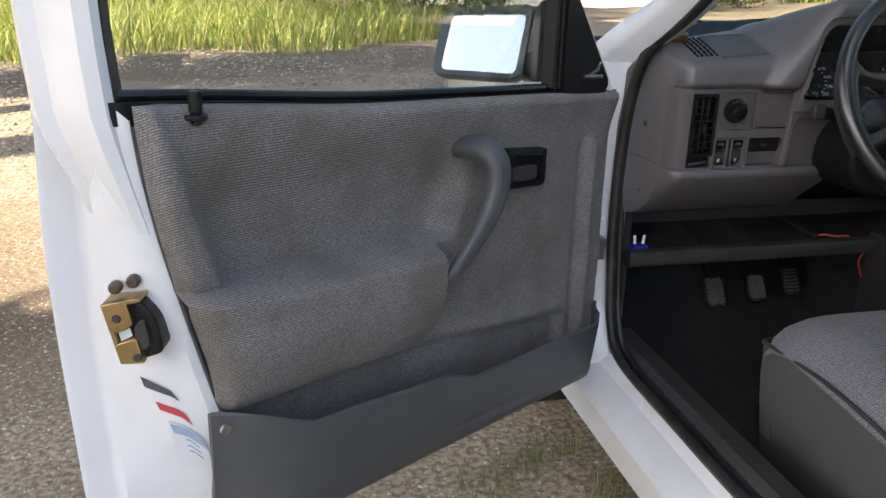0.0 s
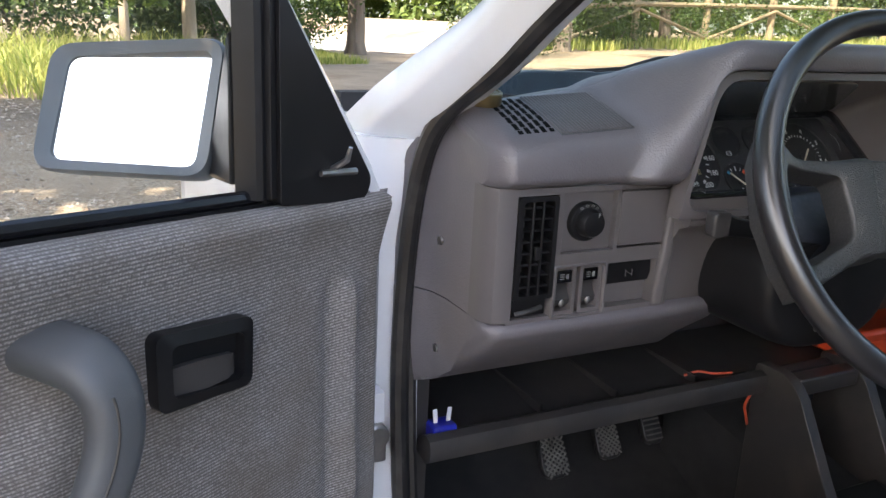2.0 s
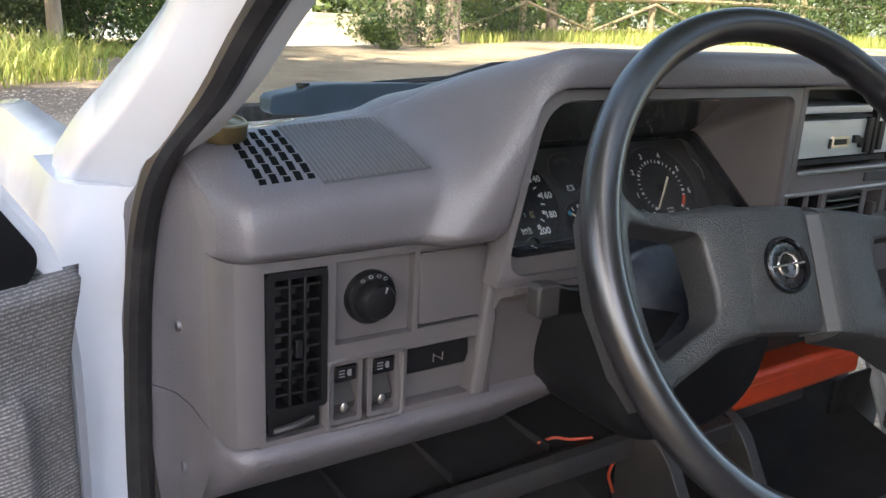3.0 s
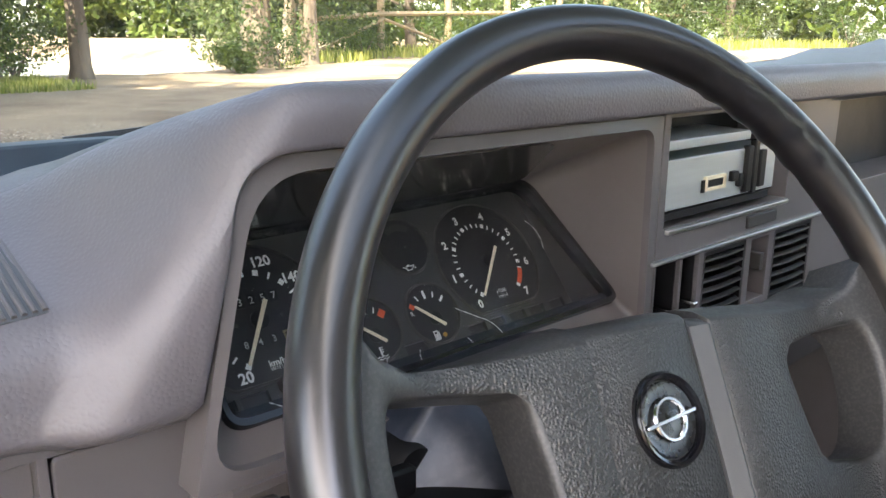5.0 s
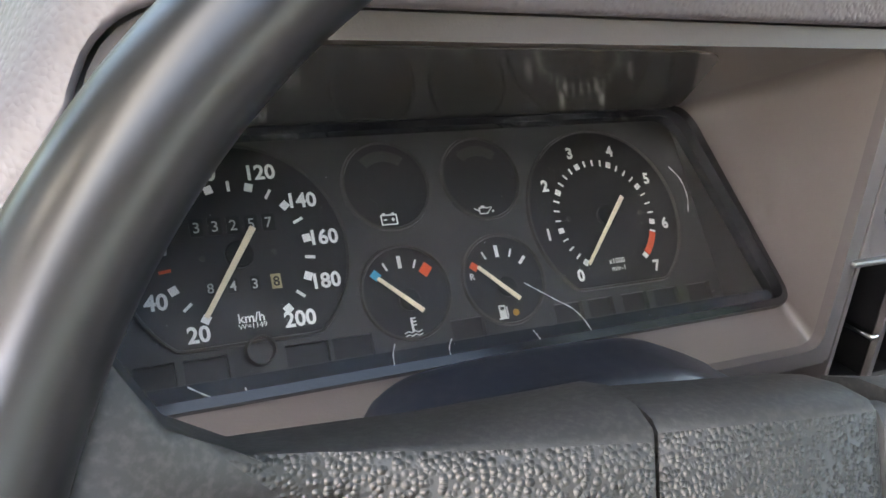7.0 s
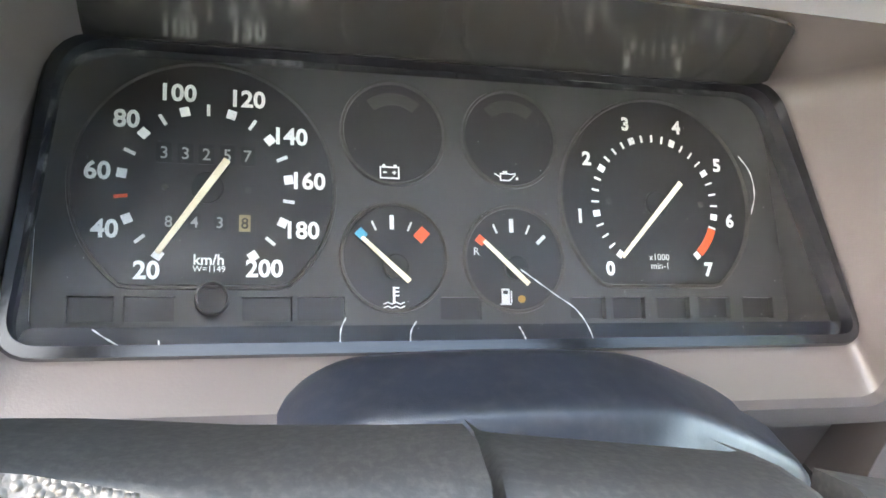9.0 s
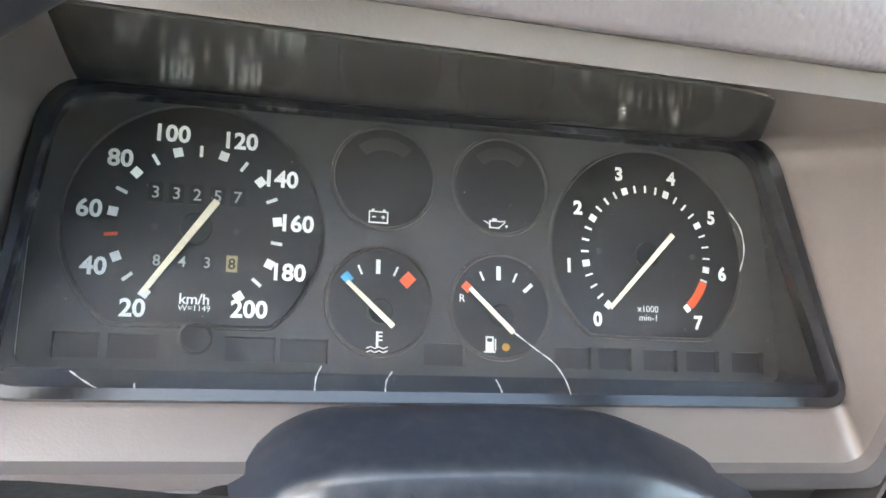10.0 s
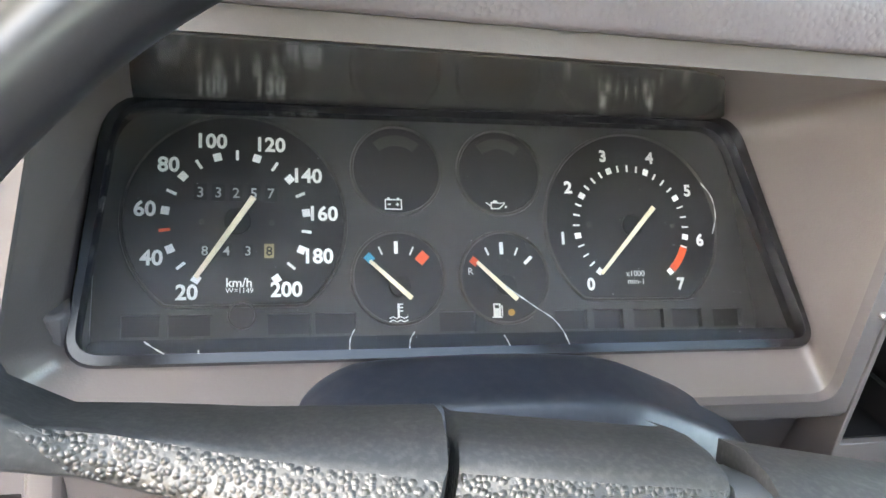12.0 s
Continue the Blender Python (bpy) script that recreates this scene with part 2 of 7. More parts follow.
AMBER = mat("amber lamp", (0.5, 0.25, 0.03), 0.3)
CHROME = mat("chrome", (0.75, 0.75, 0.76), 0.16, metal=1.0, vary=0.05)
STEEL = mat("dull steel", (0.42, 0.41, 0.4), 0.38, metal=1.0, vary=0.15, scale=60)
DARKMETAL = mat("smoked emblem metal", (0.14, 0.14, 0.145), 0.28, metal=1.0, vary=0.2, scale=200)
TREAD = mat("worn pale rubber tread", (0.13, 0.125, 0.115), 0.7, vary=0.2, scale=80)
BRASS = mat("yellow zinc plated steel", (0.5, 0.36, 0.17), 0.38, metal=1.0, vary=0.2, scale=40, dirt=(0.2, 0.14, 0.08), dirt_scale=40, dirt_amount=0.5)
TIN = mat("brass tin", (0.2, 0.145, 0.07), 0.4, metal=0.7, vary=0.15, scale=60)
SILVER = mat("bare aluminium plate", (0.6, 0.64, 0.64), 0.35, metal=0.65, vary=0.05, scale=14, stretch=(1, 1, 12))
REDCASE = mat("orange red plastic case", (0.62, 0.07, 0.02), 0.4, vary=0.08, scale=20)
REDWIRE = mat("red wire", (0.6, 0.08, 0.03), 0.5)
BLUECLIP = mat("blue plastic", (0.012, 0.02, 0.3), 0.35)
MIRROR = mat("mirror silver", (0.93, 0.94, 0.94), 0.02, metal=1.0, vary=0.0, rough_vary=0.0)
MIRRORCASE = mat("faded grey mirror housing", (0.1, 0.115, 0.13), 0.55, vary=0.15, scale=12, bump=0.12, bump_scale=700, dirt=(0.3, 0.3, 0.3), dirt_scale=10, dirt_amount=0.25)
BOLT = mat("browned steel bolt", (0.1, 0.075, 0.06), 0.4, metal=0.6, vary=0.3, scale=60)
STICKER = mat("white sticker", (0.74, 0.75, 0.78), 0.3, vary=0.03)
STICKRED = mat("red sticker print", (0.6, 0.07, 0.08), 0.5, vary=0.15, scale=300)
STICKBLUE = mat("pale blue sticker print", (0.32, 0.42, 0.6), 0.5, vary=0.15, scale=300)
STICKDARK = mat("dark sticker print", (0.09, 0.09, 0.1), 0.5, vary=0.2, scale=300)
HEADLINER = mat("light grey roof lining", (0.5, 0.5, 0.48), 0.9, vary=0.05)
GLASS = clear("car window glass", (0.95, 0.97, 0.96), 0.5, haze=0.02, scale=9)
SCREEN = clear("windscreen glass", (0.68, 0.71, 0.65), 0.08, haze=0.025, scale=6)
LENS = clear("scuffed clear instrument lens", (0.97, 0.97, 0.97), 0.05, rough=0.04, haze=0.007, scale=60)
HOODROOF = mat("sheeny dark hood lining", (0.04, 0.039, 0.036), 0.13, vary=0.12, scale=12, rough_vary=0.04, dirt=(0.09, 0.08, 0.07), dirt_scale=20, dirt_amount=0.25)
SCRATCH_GLINT = mat("white scratch and glint", (0.5, 0.5, 0.5), 0.5)
BARK = mat("tree bark", (0.13, 0.1, 0.075), 0.9, vary=0.35, scale=3, bump=1.0, bump_scale=14, stretch=(1, 1, 0.25), distance=0.04, dirt=(0.26, 0.22, 0.17), dirt_scale=2, dirt_amount=0.6)
PALEBARK = mat("pale bark", (0.36, 0.28, 0.2), 0.9, vary=0.3, scale=3, bump=0.8, bump_scale=16, stretch=(1, 1, 0.25), distance=0.03)
FENCEWOOD = mat("weathered fence timber", (0.28, 0.21, 0.13), 0.8, vary=0.25, scale=5, bump=0.5, bump_scale=30, stretch=(1, 1, 8))
LEAF_DARK = leafy("dark green leaves", (0.025, 0.05, 0.012), (0.07, 0.115, 0.025))
LEAF_LIGHT = leafy("sunny green leaves", (0.05, 0.09, 0.015), (0.12, 0.165, 0.03))
LEAF_WILLOW = leafy("grey green willow leaves", (0.042, 0.062, 0.022), (0.1, 0.125, 0.05))
GRASS = leafy("tall meadow grass", (0.15, 0.22, 0.03), (0.52, 0.5, 0.16), 0.5)
TUFT = leafy("short dry grass", (0.12, 0.15, 0.04), (0.3, 0.27, 0.12), 0.3)
LITTER = leafy("dead leaves and chips", (0.12, 0.08, 0.045), (0.5, 0.42, 0.32), 0.1)
PEBBLE = leafy("pale pebbles", (0.3, 0.25, 0.19), (0.55, 0.5, 0.43), 0.0)
TYRE = mat("black tyre", (0.013, 0.013, 0.014), 0.8, vary=0.2, scale=40, bump=0.4, bump_scale=120, dirt=(0.1, 0.085, 0.065), dirt_scale=14, dirt_amount=0.35, distance=0.004)


def ground_material():
    m = bpy.data.materials.new("sandy earth")
    m.use_nodes = True
    n, l = m.node_tree.nodes, m.node_tree.links
    b = n["Principled BSDF"]
    b.inputs["Roughness"].default_value = 0.95
    b.inputs["Specular IOR Level"].default_value = 0.15
    tc = n.new("ShaderNodeTexCoord")

    def noise_node(scale, detail=8):
        t = n.new("ShaderNodeTexNoise")
        t.inputs["Scale"].default_value, t.inputs["Detail"].default_value = scale, detail
        l.new(tc.outputs["Object"], t.inputs["Vector"])
        return t.outputs[0]

    def mixed(fac, lo, hi, a, c):
        r = n.new("ShaderNodeMapRange")
        r.inputs["From Min"].default_value, r.inputs["From Max"].default_value = lo, hi
        l.new(fac, r.inputs[0])
        x = n.new("ShaderNodeMix")
        x.data_type = "RGBA"
        l.new(r.outputs[0], x.inputs[0])
        for socket, v in ((x.inputs[6], a), (x.inputs[7], c)):
            if isinstance(v, tuple):
                socket.default_value = (*v, 1)
            else:
                l.new(v, socket)
        return x.outputs[2]

    sand = mixed(noise_node(1.1), 0.35, 0.65, (0.31, 0.245, 0.17), (0.44, 0.355, 0.255))
    fine = mixed(noise_node(62), 0.38, 0.62, (0.2, 0.15, 0.095), sand)
    leaves = mixed(noise_node(0.32, 10), 0.53, 0.66, fine, (0.15, 0.105, 0.07))
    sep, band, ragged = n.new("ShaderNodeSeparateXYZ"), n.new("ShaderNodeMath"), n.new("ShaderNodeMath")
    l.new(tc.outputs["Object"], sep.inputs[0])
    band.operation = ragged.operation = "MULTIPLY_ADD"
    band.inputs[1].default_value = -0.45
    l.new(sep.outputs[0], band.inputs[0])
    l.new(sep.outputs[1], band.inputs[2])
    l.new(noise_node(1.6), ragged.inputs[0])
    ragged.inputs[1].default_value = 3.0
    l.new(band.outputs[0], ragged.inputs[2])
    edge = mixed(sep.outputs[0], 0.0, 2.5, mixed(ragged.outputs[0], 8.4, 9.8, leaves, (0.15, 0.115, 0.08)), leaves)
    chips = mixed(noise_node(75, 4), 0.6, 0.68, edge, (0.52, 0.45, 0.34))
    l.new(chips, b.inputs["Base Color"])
    bp = n.new("ShaderNodeBump")
    bp.inputs["Strength"].default_value, bp.inputs["Distance"].default_value = 0.7, 0.02
    l.new(noise_node(26, 9), bp.inputs["Height"])
    l.new(bp.outputs[0], b.inputs["Normal"])
    return m


def water_material():
    m = mat("bright river water", (0.5, 0.53, 0.55), 0.08, vary=0.03, scale=0.3, bump=0.15, bump_scale=3, distance=0.02)
    return m


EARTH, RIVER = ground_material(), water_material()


# ---- mesh helpers ----
def smooth(me, angle=35):
    me.polygons.foreach_set("use_smooth", [True] * len(me.polygons))
    me.set_sharp_from_angle(angle=radians(angle))


def link(name, me, material, parent=None, label="", angle=35, bevel=0.0, segments=2):
    me.materials.append(material)
    if angle:
        smooth(me, angle)
    ob = new(name, me)
    if parent:
        ob.parent = parent
    if label:
        tagged(ob, label)
    if bevel:
        b = ob.modifiers.new("bevel", "BEVEL")
        b.width, b.segments, b.limit_method, b.angle_limit = bevel, segments, "ANGLE", radians(40)
        b.harden_normals = False
    return ob


def part(name, bm, material, parent=None, label="", angle=35, bevel=0.0, segments=2):
    bmesh.ops.remove_doubles(bm, verts=bm.verts, dist=1e-6)
    bmesh.ops.recalc_face_normals(bm, faces=bm.faces)
    me = bpy.data.meshes.new(name)
    bm.to_mesh(me)
    bm.free()
    return link(name, me, material, parent, label, angle, bevel, segments)


def mesh(name, verts, faces, material, parent=None, label="", angle=35, bevel=0.0):
    me = bpy.data.meshes.new(name)
    me.from_pydata([tuple(v) for v in verts], [], faces)
    return link(name, me, material, parent, label, angle, bevel)


def thing(name, m, label, category, group="", kind=""):
    ob = new(name)
    ob.empty_display_size = 0.05
    ob.matrix_world = m
    return tagged(ob, label, category, group, kind)


def box(bm, x0, x1, y0, y1, z0, z1, m=None):
    made = bmesh.ops.create_cube(bm, size=1)["verts"]
    t = Matrix.LocRotScale(((x0 + x1) / 2, (y0 + y1) / 2, (z0 + z1) / 2), None, (abs(x1 - x0), abs(y1 - y0), abs(z1 - z0)))
    bmesh.ops.transform(bm, matrix=m @ t if m else t, verts=made)
    return made


def loft(bm, rings, closed=True, caps=True, around=False):
    """Skin through rings of equally many points."""
    rows = [[bm.verts.new(p) for p in ring] for ring in rings]
    count = len(rows[0])
    pairs = list(zip(rows, rows[1:])) + ([(rows[-1], rows[0])] if around else [])
    for a, b in pairs:
        for i in range(count if closed else count - 1):
            j = (i + 1) % count
            bm.faces.new((a[i], a[j], b[j], b[i]))
    if caps and closed and not around:
        bm.faces.new(rows[0][::-1])
        bm.faces.new(rows[-1])
    return rows


def circle(c, u, v, r, n, start=0.0):
    c, u, v = Vector(c), Vector(u), Vector(v)
    return [c + u * (r * math.cos(start + 2 * math.pi * i / n)) + v * (r * math.sin(start + 2 * math.pi * i / n)) for i in range(n)]


def tube(bm, path, radius, n=10, caps=True, closed=False, flat=None):
    """A tube along points; radius may be a list; flat: (wide, thin) factors with the wide side kept level."""
    path = [Vector(p) for p in path]
    rings = []
    last = None
    for i, p in enumerate(path):
        a, b = path[(i - 1) % len(path)] if closed or i else p, path[(i + 1) % len(path)] if closed or i < len(path) - 1 else p
        d = (b - a).normalized()
        side = d.cross(Vector((0, 0, 1))) if last is None else last - d * last.dot(d)
        if side.length < 1e-4:
            side = d.cross(Vector((1, 0, 0)))
        side.normalize()
        last = side
        up = side.cross(d)
        r = radius[i] if isinstance(radius, (list, tuple)) else radius
        w, t = flat if flat else (1, 1)
        rings.append(circle(p, side * w, up * t, r, n))
    loft(bm, rings, caps=caps, around=closed)


def spline(pts, n):
    """Points along a Catmull-Rom curve."""
    pts = [Vector(p) for p in pts]
    ext = [pts[0] * 2 - pts[1]] + pts + [pts[-1] * 2 - pts[-2]]
    out = []
    for i in range(1, len(ext) - 2):
        a, b, c, d = ext[i - 1:i + 3]
        for k in range(n):
            t = k / n
            out.append(0.5 * ((2 * b) + (c - a) * t + (2 * a - 5 * b + 4 * c - d) * t * t + (3 * b - a - 3 * c + d) * t ** 3))
    return out + [pts[-1]]


def round_poly(corners, radius, seg=5):
    """A closed outline in two dimensions with rounded corners; equally many points for equally many corners."""
    out = []
    k = len(corners)
    for i in range(k):
        p, a, b = Vector(corners[i]), Vector(corners[i - 1]), Vector(corners[(i + 1) % k])
        r = radius[i] if isinstance(radius, (list, tuple)) else radius
        da, db = (a - p).normalized(), (b - p).normalized()
        r1 = min(r, (a - p).length * 0.48, (b - p).length * 0.48)
        s, e = p + da * r1, p + db * r1
        for j in range(seg + 1):
            t = j / seg
            out.append(s * (1 - t) ** 2 + p * (2 * t * (1 - t)) + e * t * t)
    return out


def prism(bm, outline, place, d0, d1):
    """A flat outline given depth: place(a, b, d) puts it in space."""
    lo, hi = [bm.verts.new(place(p[0], p[1], d0)) for p in outline], [bm.verts.new(place(p[0], p[1], d1)) for p in outline]
    k = len(outline)
    for i in range(k):
        j = (i + 1) % k
        bm.faces.new((lo[i], lo[j], hi[j], hi[i]))
    bm.faces.new(lo[::-1])
    bm.faces.new(hi)


def ring_plate(bm, outer, inner, place, d0, d1):
    """A frame between two outlines of equally many points."""
    loft(bm, [[place(p[0], p[1], d) for p in o] for o, d in ((outer, d0), (outer, d1), (inner, d1), (inner, d0))], around=True)


def holed_plate(bm, x0, x1, z0, z1, holes, place, d0, d1):
    """A plate with rectangular openings that go right through it."""
    xs, zs = sorted({x0, x1, *[v for h in holes for v in h[:2]]}), sorted({z0, z1, *[v for h in holes for v in h[2:]]})
    solid = lambda i, j: 0 <= i < len(xs) - 1 and 0 <= j < len(zs) - 1 and not any(h[0] <= (xs[i] + xs[i + 1]) / 2 <= h[1] and h[2] <= (zs[j] + zs[j + 1]) / 2 <= h[3] for h in holes)
    for i in range(len(xs) - 1):
        for j in range(len(zs) - 1):
            if not solid(i, j):
                continue
            q = [(xs[i], zs[j]), (xs[i + 1], zs[j]), (xs[i + 1], zs[j + 1]), (xs[i], zs[j + 1])]
            for d in (d0, d1):
                bm.faces.new([bm.verts.new(place(a, b, d)) for a, b in q])
            for (di, dj), (p, r) in zip(((0, -1), (1, 0), (0, 1), (-1, 0)), ((0, 1), (1, 2), (2, 3), (3, 0))):
                if not solid(i + di, j + dj):
                    bm.faces.new([bm.verts.new(place(*q[p], d0)), bm.verts.new(place(*q[r], d0)), bm.verts.new(place(*q[r], d1)), bm.verts.new(place(*q[p], d1))])


def disc(bm, c, u, v, r, depth, n=32, start=0.0):
    w = Vector(u).cross(Vector(v)).normalized()
    loft(bm, [circle(Vector(c), u, v, r, n, start), circle(Vector(c) + w * depth, u, v, r, n, start)])


def revolve(bm, c, u, v, profile, n=40):
    """profile: (radius, height) pairs; height along u x v."""
    w = Vector(u).cross(Vector(v)).normalized()
    loft(bm, [circle(Vector(c) + w * h, u, v, max(r, 1e-5), n) for r, h in profile], caps=True)


def lettering(text, size, place, depth=0.0004, bold=0.0):
    """Words as a flat mesh; place(a, b) puts the flat letters, centred on nought, in space."""
    cu = bpy.data.curves.new("words", "FONT")
    cu.body, cu.size, cu.align_x, cu.align_y, cu.offset = text, size, "CENTER", "CENTER", bold
    cu.resolution_u = 3
    ob = new("words", cu)
    me = bpy.data.meshes.new_from_object(ob.evaluated_get(bpy.context.evaluated_depsgraph_get()))
    verts, faces = [v.co.copy() for v in me.vertices], [tuple(p.vertices) for p in me.polygons]
    bpy.data.objects.remove(ob)
    bpy.data.curves.remove(cu)
    bpy.data.meshes.remove(me)
    if verts:
        mx, mn = max(v.y for v in verts), min(v.y for v in verts)
        lx, rx = max(v.x for v in verts), min(v.x for v in verts)
        verts = [Vector((v.x - (lx + rx) / 2, v.y - (mx + mn) / 2, 0)) for v in verts]
    return [place(v.x, v.y) for v in verts], faces


def letters(name, texts, material, parent, label=""):
    """One mesh of several words: rows of (text, size, place, bold)."""
    vs, fs = [], []
    for text, size, place, bold in texts:
        v, f = lettering(text, size, place, bold=bold)
        fs += [tuple(i + len(vs) for i in q) for q in f]
        vs += v
    return mesh(name, vs, fs, material, parent, label, angle=0)


def step(a, b, x):
    t = min(1, max(0, (x - a) / (b - a)))
    return t * t * (3 - 2 * t)


# ---- the ground and what stands far off ----
def lift(x, y):
    """Height of the earth: level round the car, a bank that rises ahead on the far side, a hollow for the river."""
    far = math.hypot(x, y)
    z = 0.7 * step(14, 40, x * 0.75 + y * 0.35) * step(8, 22, far)
    z -= 1.4 * step(22.5, 27, y - 0.35 * abs(x - 9)) * step(2, 6, x) * (1 - step(15, 19, x))
    z += 0.02 * math.sin(x * 1.7) * math.cos(y * 1.3) * step(1.5, 4, far)
    return z


def build_ground():
    xs = [-1500, -400, -120, -60, -40, -30] + [-24 + i for i in range(72)] + [60, 90, 160, 500, 1500]
    ys = [-1500, -400, -120, -60, -30, -15] + [-10 + i for i in range(62)] + [65, 90, 160, 500, 1500]
    v = [(x, y, lift(x, y) if abs(x) < 100 and abs(y) < 100 else 0.5) for y in ys for x in xs]
    k = len(xs)
    f = [(j * k + i, j * k + i + 1, (j + 1) * k + i + 1, (j + 1) * k + i) for j in range(len(ys) - 1) for i in range(k - 1)]
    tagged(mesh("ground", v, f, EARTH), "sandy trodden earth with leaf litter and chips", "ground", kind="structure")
    v = [(x, y, -0.28) for x, y in ((1, 22), (21, 22), (70, 140), (-10, 140))]
    tagged(mesh("water", v, [(0, 1, 2, 3)], RIVER), "bright river water beyond the trees", "water", kind="structure")


def blades(name, spots, height, width, material, label, category, bend=0.4, seed=3):
    rnd = np.random.RandomState(seed)
    vs, fs = [], []
    for x, y, s in spots:
        a = rnd.uniform(0, 6.283)
        h, w = height * s * rnd.uniform(0.6, 1.25), width * rnd.uniform(0.7, 1.3)
        dx, dy = math.cos(a), math.sin(a)
        lean = h * bend * rnd.uniform(0.2, 1.2)
        z = lift(x, y) - 0.01
        i = len(vs)
        vs += [(x - dy * w, y + dx * w, z), (x + dy * w, y - dx * w, z), (x - dy * w * 0.7 + dx * lean * 0.35, y + dx * w * 0.7 + dy * lean * 0.35, z + h * 0.6),
               (x + dy * w * 0.7 + dx * lean * 0.35, y - dx * w * 0.7 + dy * lean * 0.35, z + h * 0.6), (x + dx * lean, y + dy * lean, z + h)]
        fs += [(i, i + 1, i + 3, i + 2), (i + 2, i + 3, i + 4)]
    return tagged(mesh(name, vs, fs, material, angle=0), label, category, kind="stuff")


def scatter(n, x0, x1, y0, y1, seed, keep=lambda x, y: True):
    rnd = np.random.RandomState(seed)
    out = []
    while len(out) < n:
        x, y = rnd.uniform(x0, x1), rnd.uniform(y0, y1)
        if keep(x, y):
            out.append((x, y, rnd.uniform(0.6, 1.3)))
    return out


def leaf_cloud(verts, faces, c, r, n, size, rnd, squash=0.75, droop=0.0):
    """Leaves in an uneven ball-shaped clump."""
    for _ in range(n):
        d = rnd.normal(size=3)
        d /= np.linalg.norm(d)
        p = np.array(c) + d * np.array((r, r, r * squash)) * rnd.uniform(0.25, 1.0) ** 0.6
        if droop:
            p[2] -= droop * rnd.uniform(0, 1) ** 2
        u = rnd.normal(size=3)
        u /= np.linalg.norm(u)
        w = np.cross(u, rnd.normal(size=3))
        w /= np.linalg.norm(w)
        s = size * rnd.uniform(0.6, 1.4)
        i = len(verts)
        verts += [tuple(p - u * s), tuple(p + w * s * 0.45), tuple(p + u * s), tuple(p - w * s * 0.45)]
        faces.append((i, i + 1, i + 2, i + 3))


def tree(x, y, height, girth, bark, leaf, label, seed, lean=(0, 0), first=0.35, spread=2.2, clumps=14, per=420, leaf_size=0.085, droop=0.0):
    rnd = np.random.RandomState(seed)
    z = lift(x, y)
    t = thing("tree", Matrix.Translation((x, y, z)), label, "tree", "trees round the clearing")
    bm = bmesh.new()
    pts = [Vector((lean[0] * k * k * height * 0.5 + rnd.normal() * girth * 0.25 * (k > 0), lean[1] * k * k * height * 0.5 + rnd.normal() * girth * 0.25 * (k > 0), -0.15 + k * height * 0.85)) for k in np.linspace(0, 1, 7)]
    path = spline(pts, 3)
    tube(bm, path, [girth * (1.35 if i == 0 else 1) * (1 - 0.8 * i / (len(path) - 1)) for i in range(len(path))], 10)
    part("trunk", bm, bark, t)
    verts, faces = [], []
    for c in range(clumps):
        k = rnd.uniform(first, 1.0)
        base = path[min(len(path) - 1, int(k * (len(path) - 1)))]
        a = rnd.uniform(0, 6.283)
        reach = spread * rnd.uniform(0.35, 1.0) * (1.15 - 0.6 * k)
        end = base + Vector((math.cos(a) * reach, math.sin(a) * reach, rnd.uniform(0.0, 0.35) * height * 0.3))
        if c < 8:
            bm = bmesh.new()
            mid = (base + end) / 2 + Vector((0, 0, reach * 0.12))
            tube(bm, spline([base, mid, end], 3), [girth * 0.3 * (1 - 0.12 * i) for i in range(7)], 6)
            part("limb", bm, bark, t)
        leaf_cloud(verts, faces, end, spread * rnd.uniform(0.3, 0.5), per, leaf_size, rnd, droop=droop)
    mesh("crown", verts, faces, leaf, t, angle=0)
    return t


def shade_tree():
    """Trees added out of view to block sun and sky: the broad one behind shades the car."""
    t = tree(-7.0, -4.2, 11, 0.35, BARK, LEAF_DARK, "unseen broad tree, added to shade the parked car", 90, first=0.62, spread=2.9, clumps=46, per=420, leaf_size=0.24)
    tree(-6.6, 3.4, 9.5, 0.3, BARK, LEAF_DARK, "unseen tree at the side, added to dapple the clearing", 91, first=0.6, spread=3.2, clumps=13, per=220, leaf_size=0.24)
    tree(5.6, 0.6, 10.5, 0.3, BARK, LEAF_DARK, "unseen broad tree over the bonnet, added to dim the windscreen", 92, lean=(-0.6, 0.2), first=0.5, spread=5.0, clumps=22, per=260, leaf_size=0.24)
    tree(-8.5, 4.6, 21, 0.42, BARK, LEAF_DARK, "unseen tall tree at the meadow's side, added to shade the open ground", 93, first=0.62, spread=5.5, clumps=30, per=300, leaf_size=0.3)
    tree(-9.5, 0.4, 22, 0.42, BARK, LEAF_DARK, "unseen tall tree behind the clearing, added to shade the open ground", 94, first=0.64, spread=5.5, clumps=28, per=300, leaf_size=0.3)
    return t


def bush(x, y, r, h, leaf, label, seed, n=2200, size=0.055):
    rnd = np.random.RandomState(seed)
    verts, faces = [], []
    for _ in range(9):
        leaf_cloud(verts, faces, (rnd.uniform(-r, r) * 0.7, rnd.uniform(-r, r) * 0.5, h * rnd.uniform(0.25, 0.75)), r * 0.45, n // 9, size, rnd, squash=0.8)
    t = thing("bush", Matrix.Translation((x, y, lift(x, y))), label, "bush", "bushes round the clearing")
    mesh("foliage", verts, faces, leaf, t, angle=0)
    bm = bmesh.new()
    for a in range(5):
        tube(bm, [(0, 0, -0.05), (math.cos(a * 1.3) * r * 0.3, math.sin(a * 1.3) * r * 0.3, h * 0.55)], [0.03, 0.012], 5)
    part("stem", bm, BARK, t)
    return t


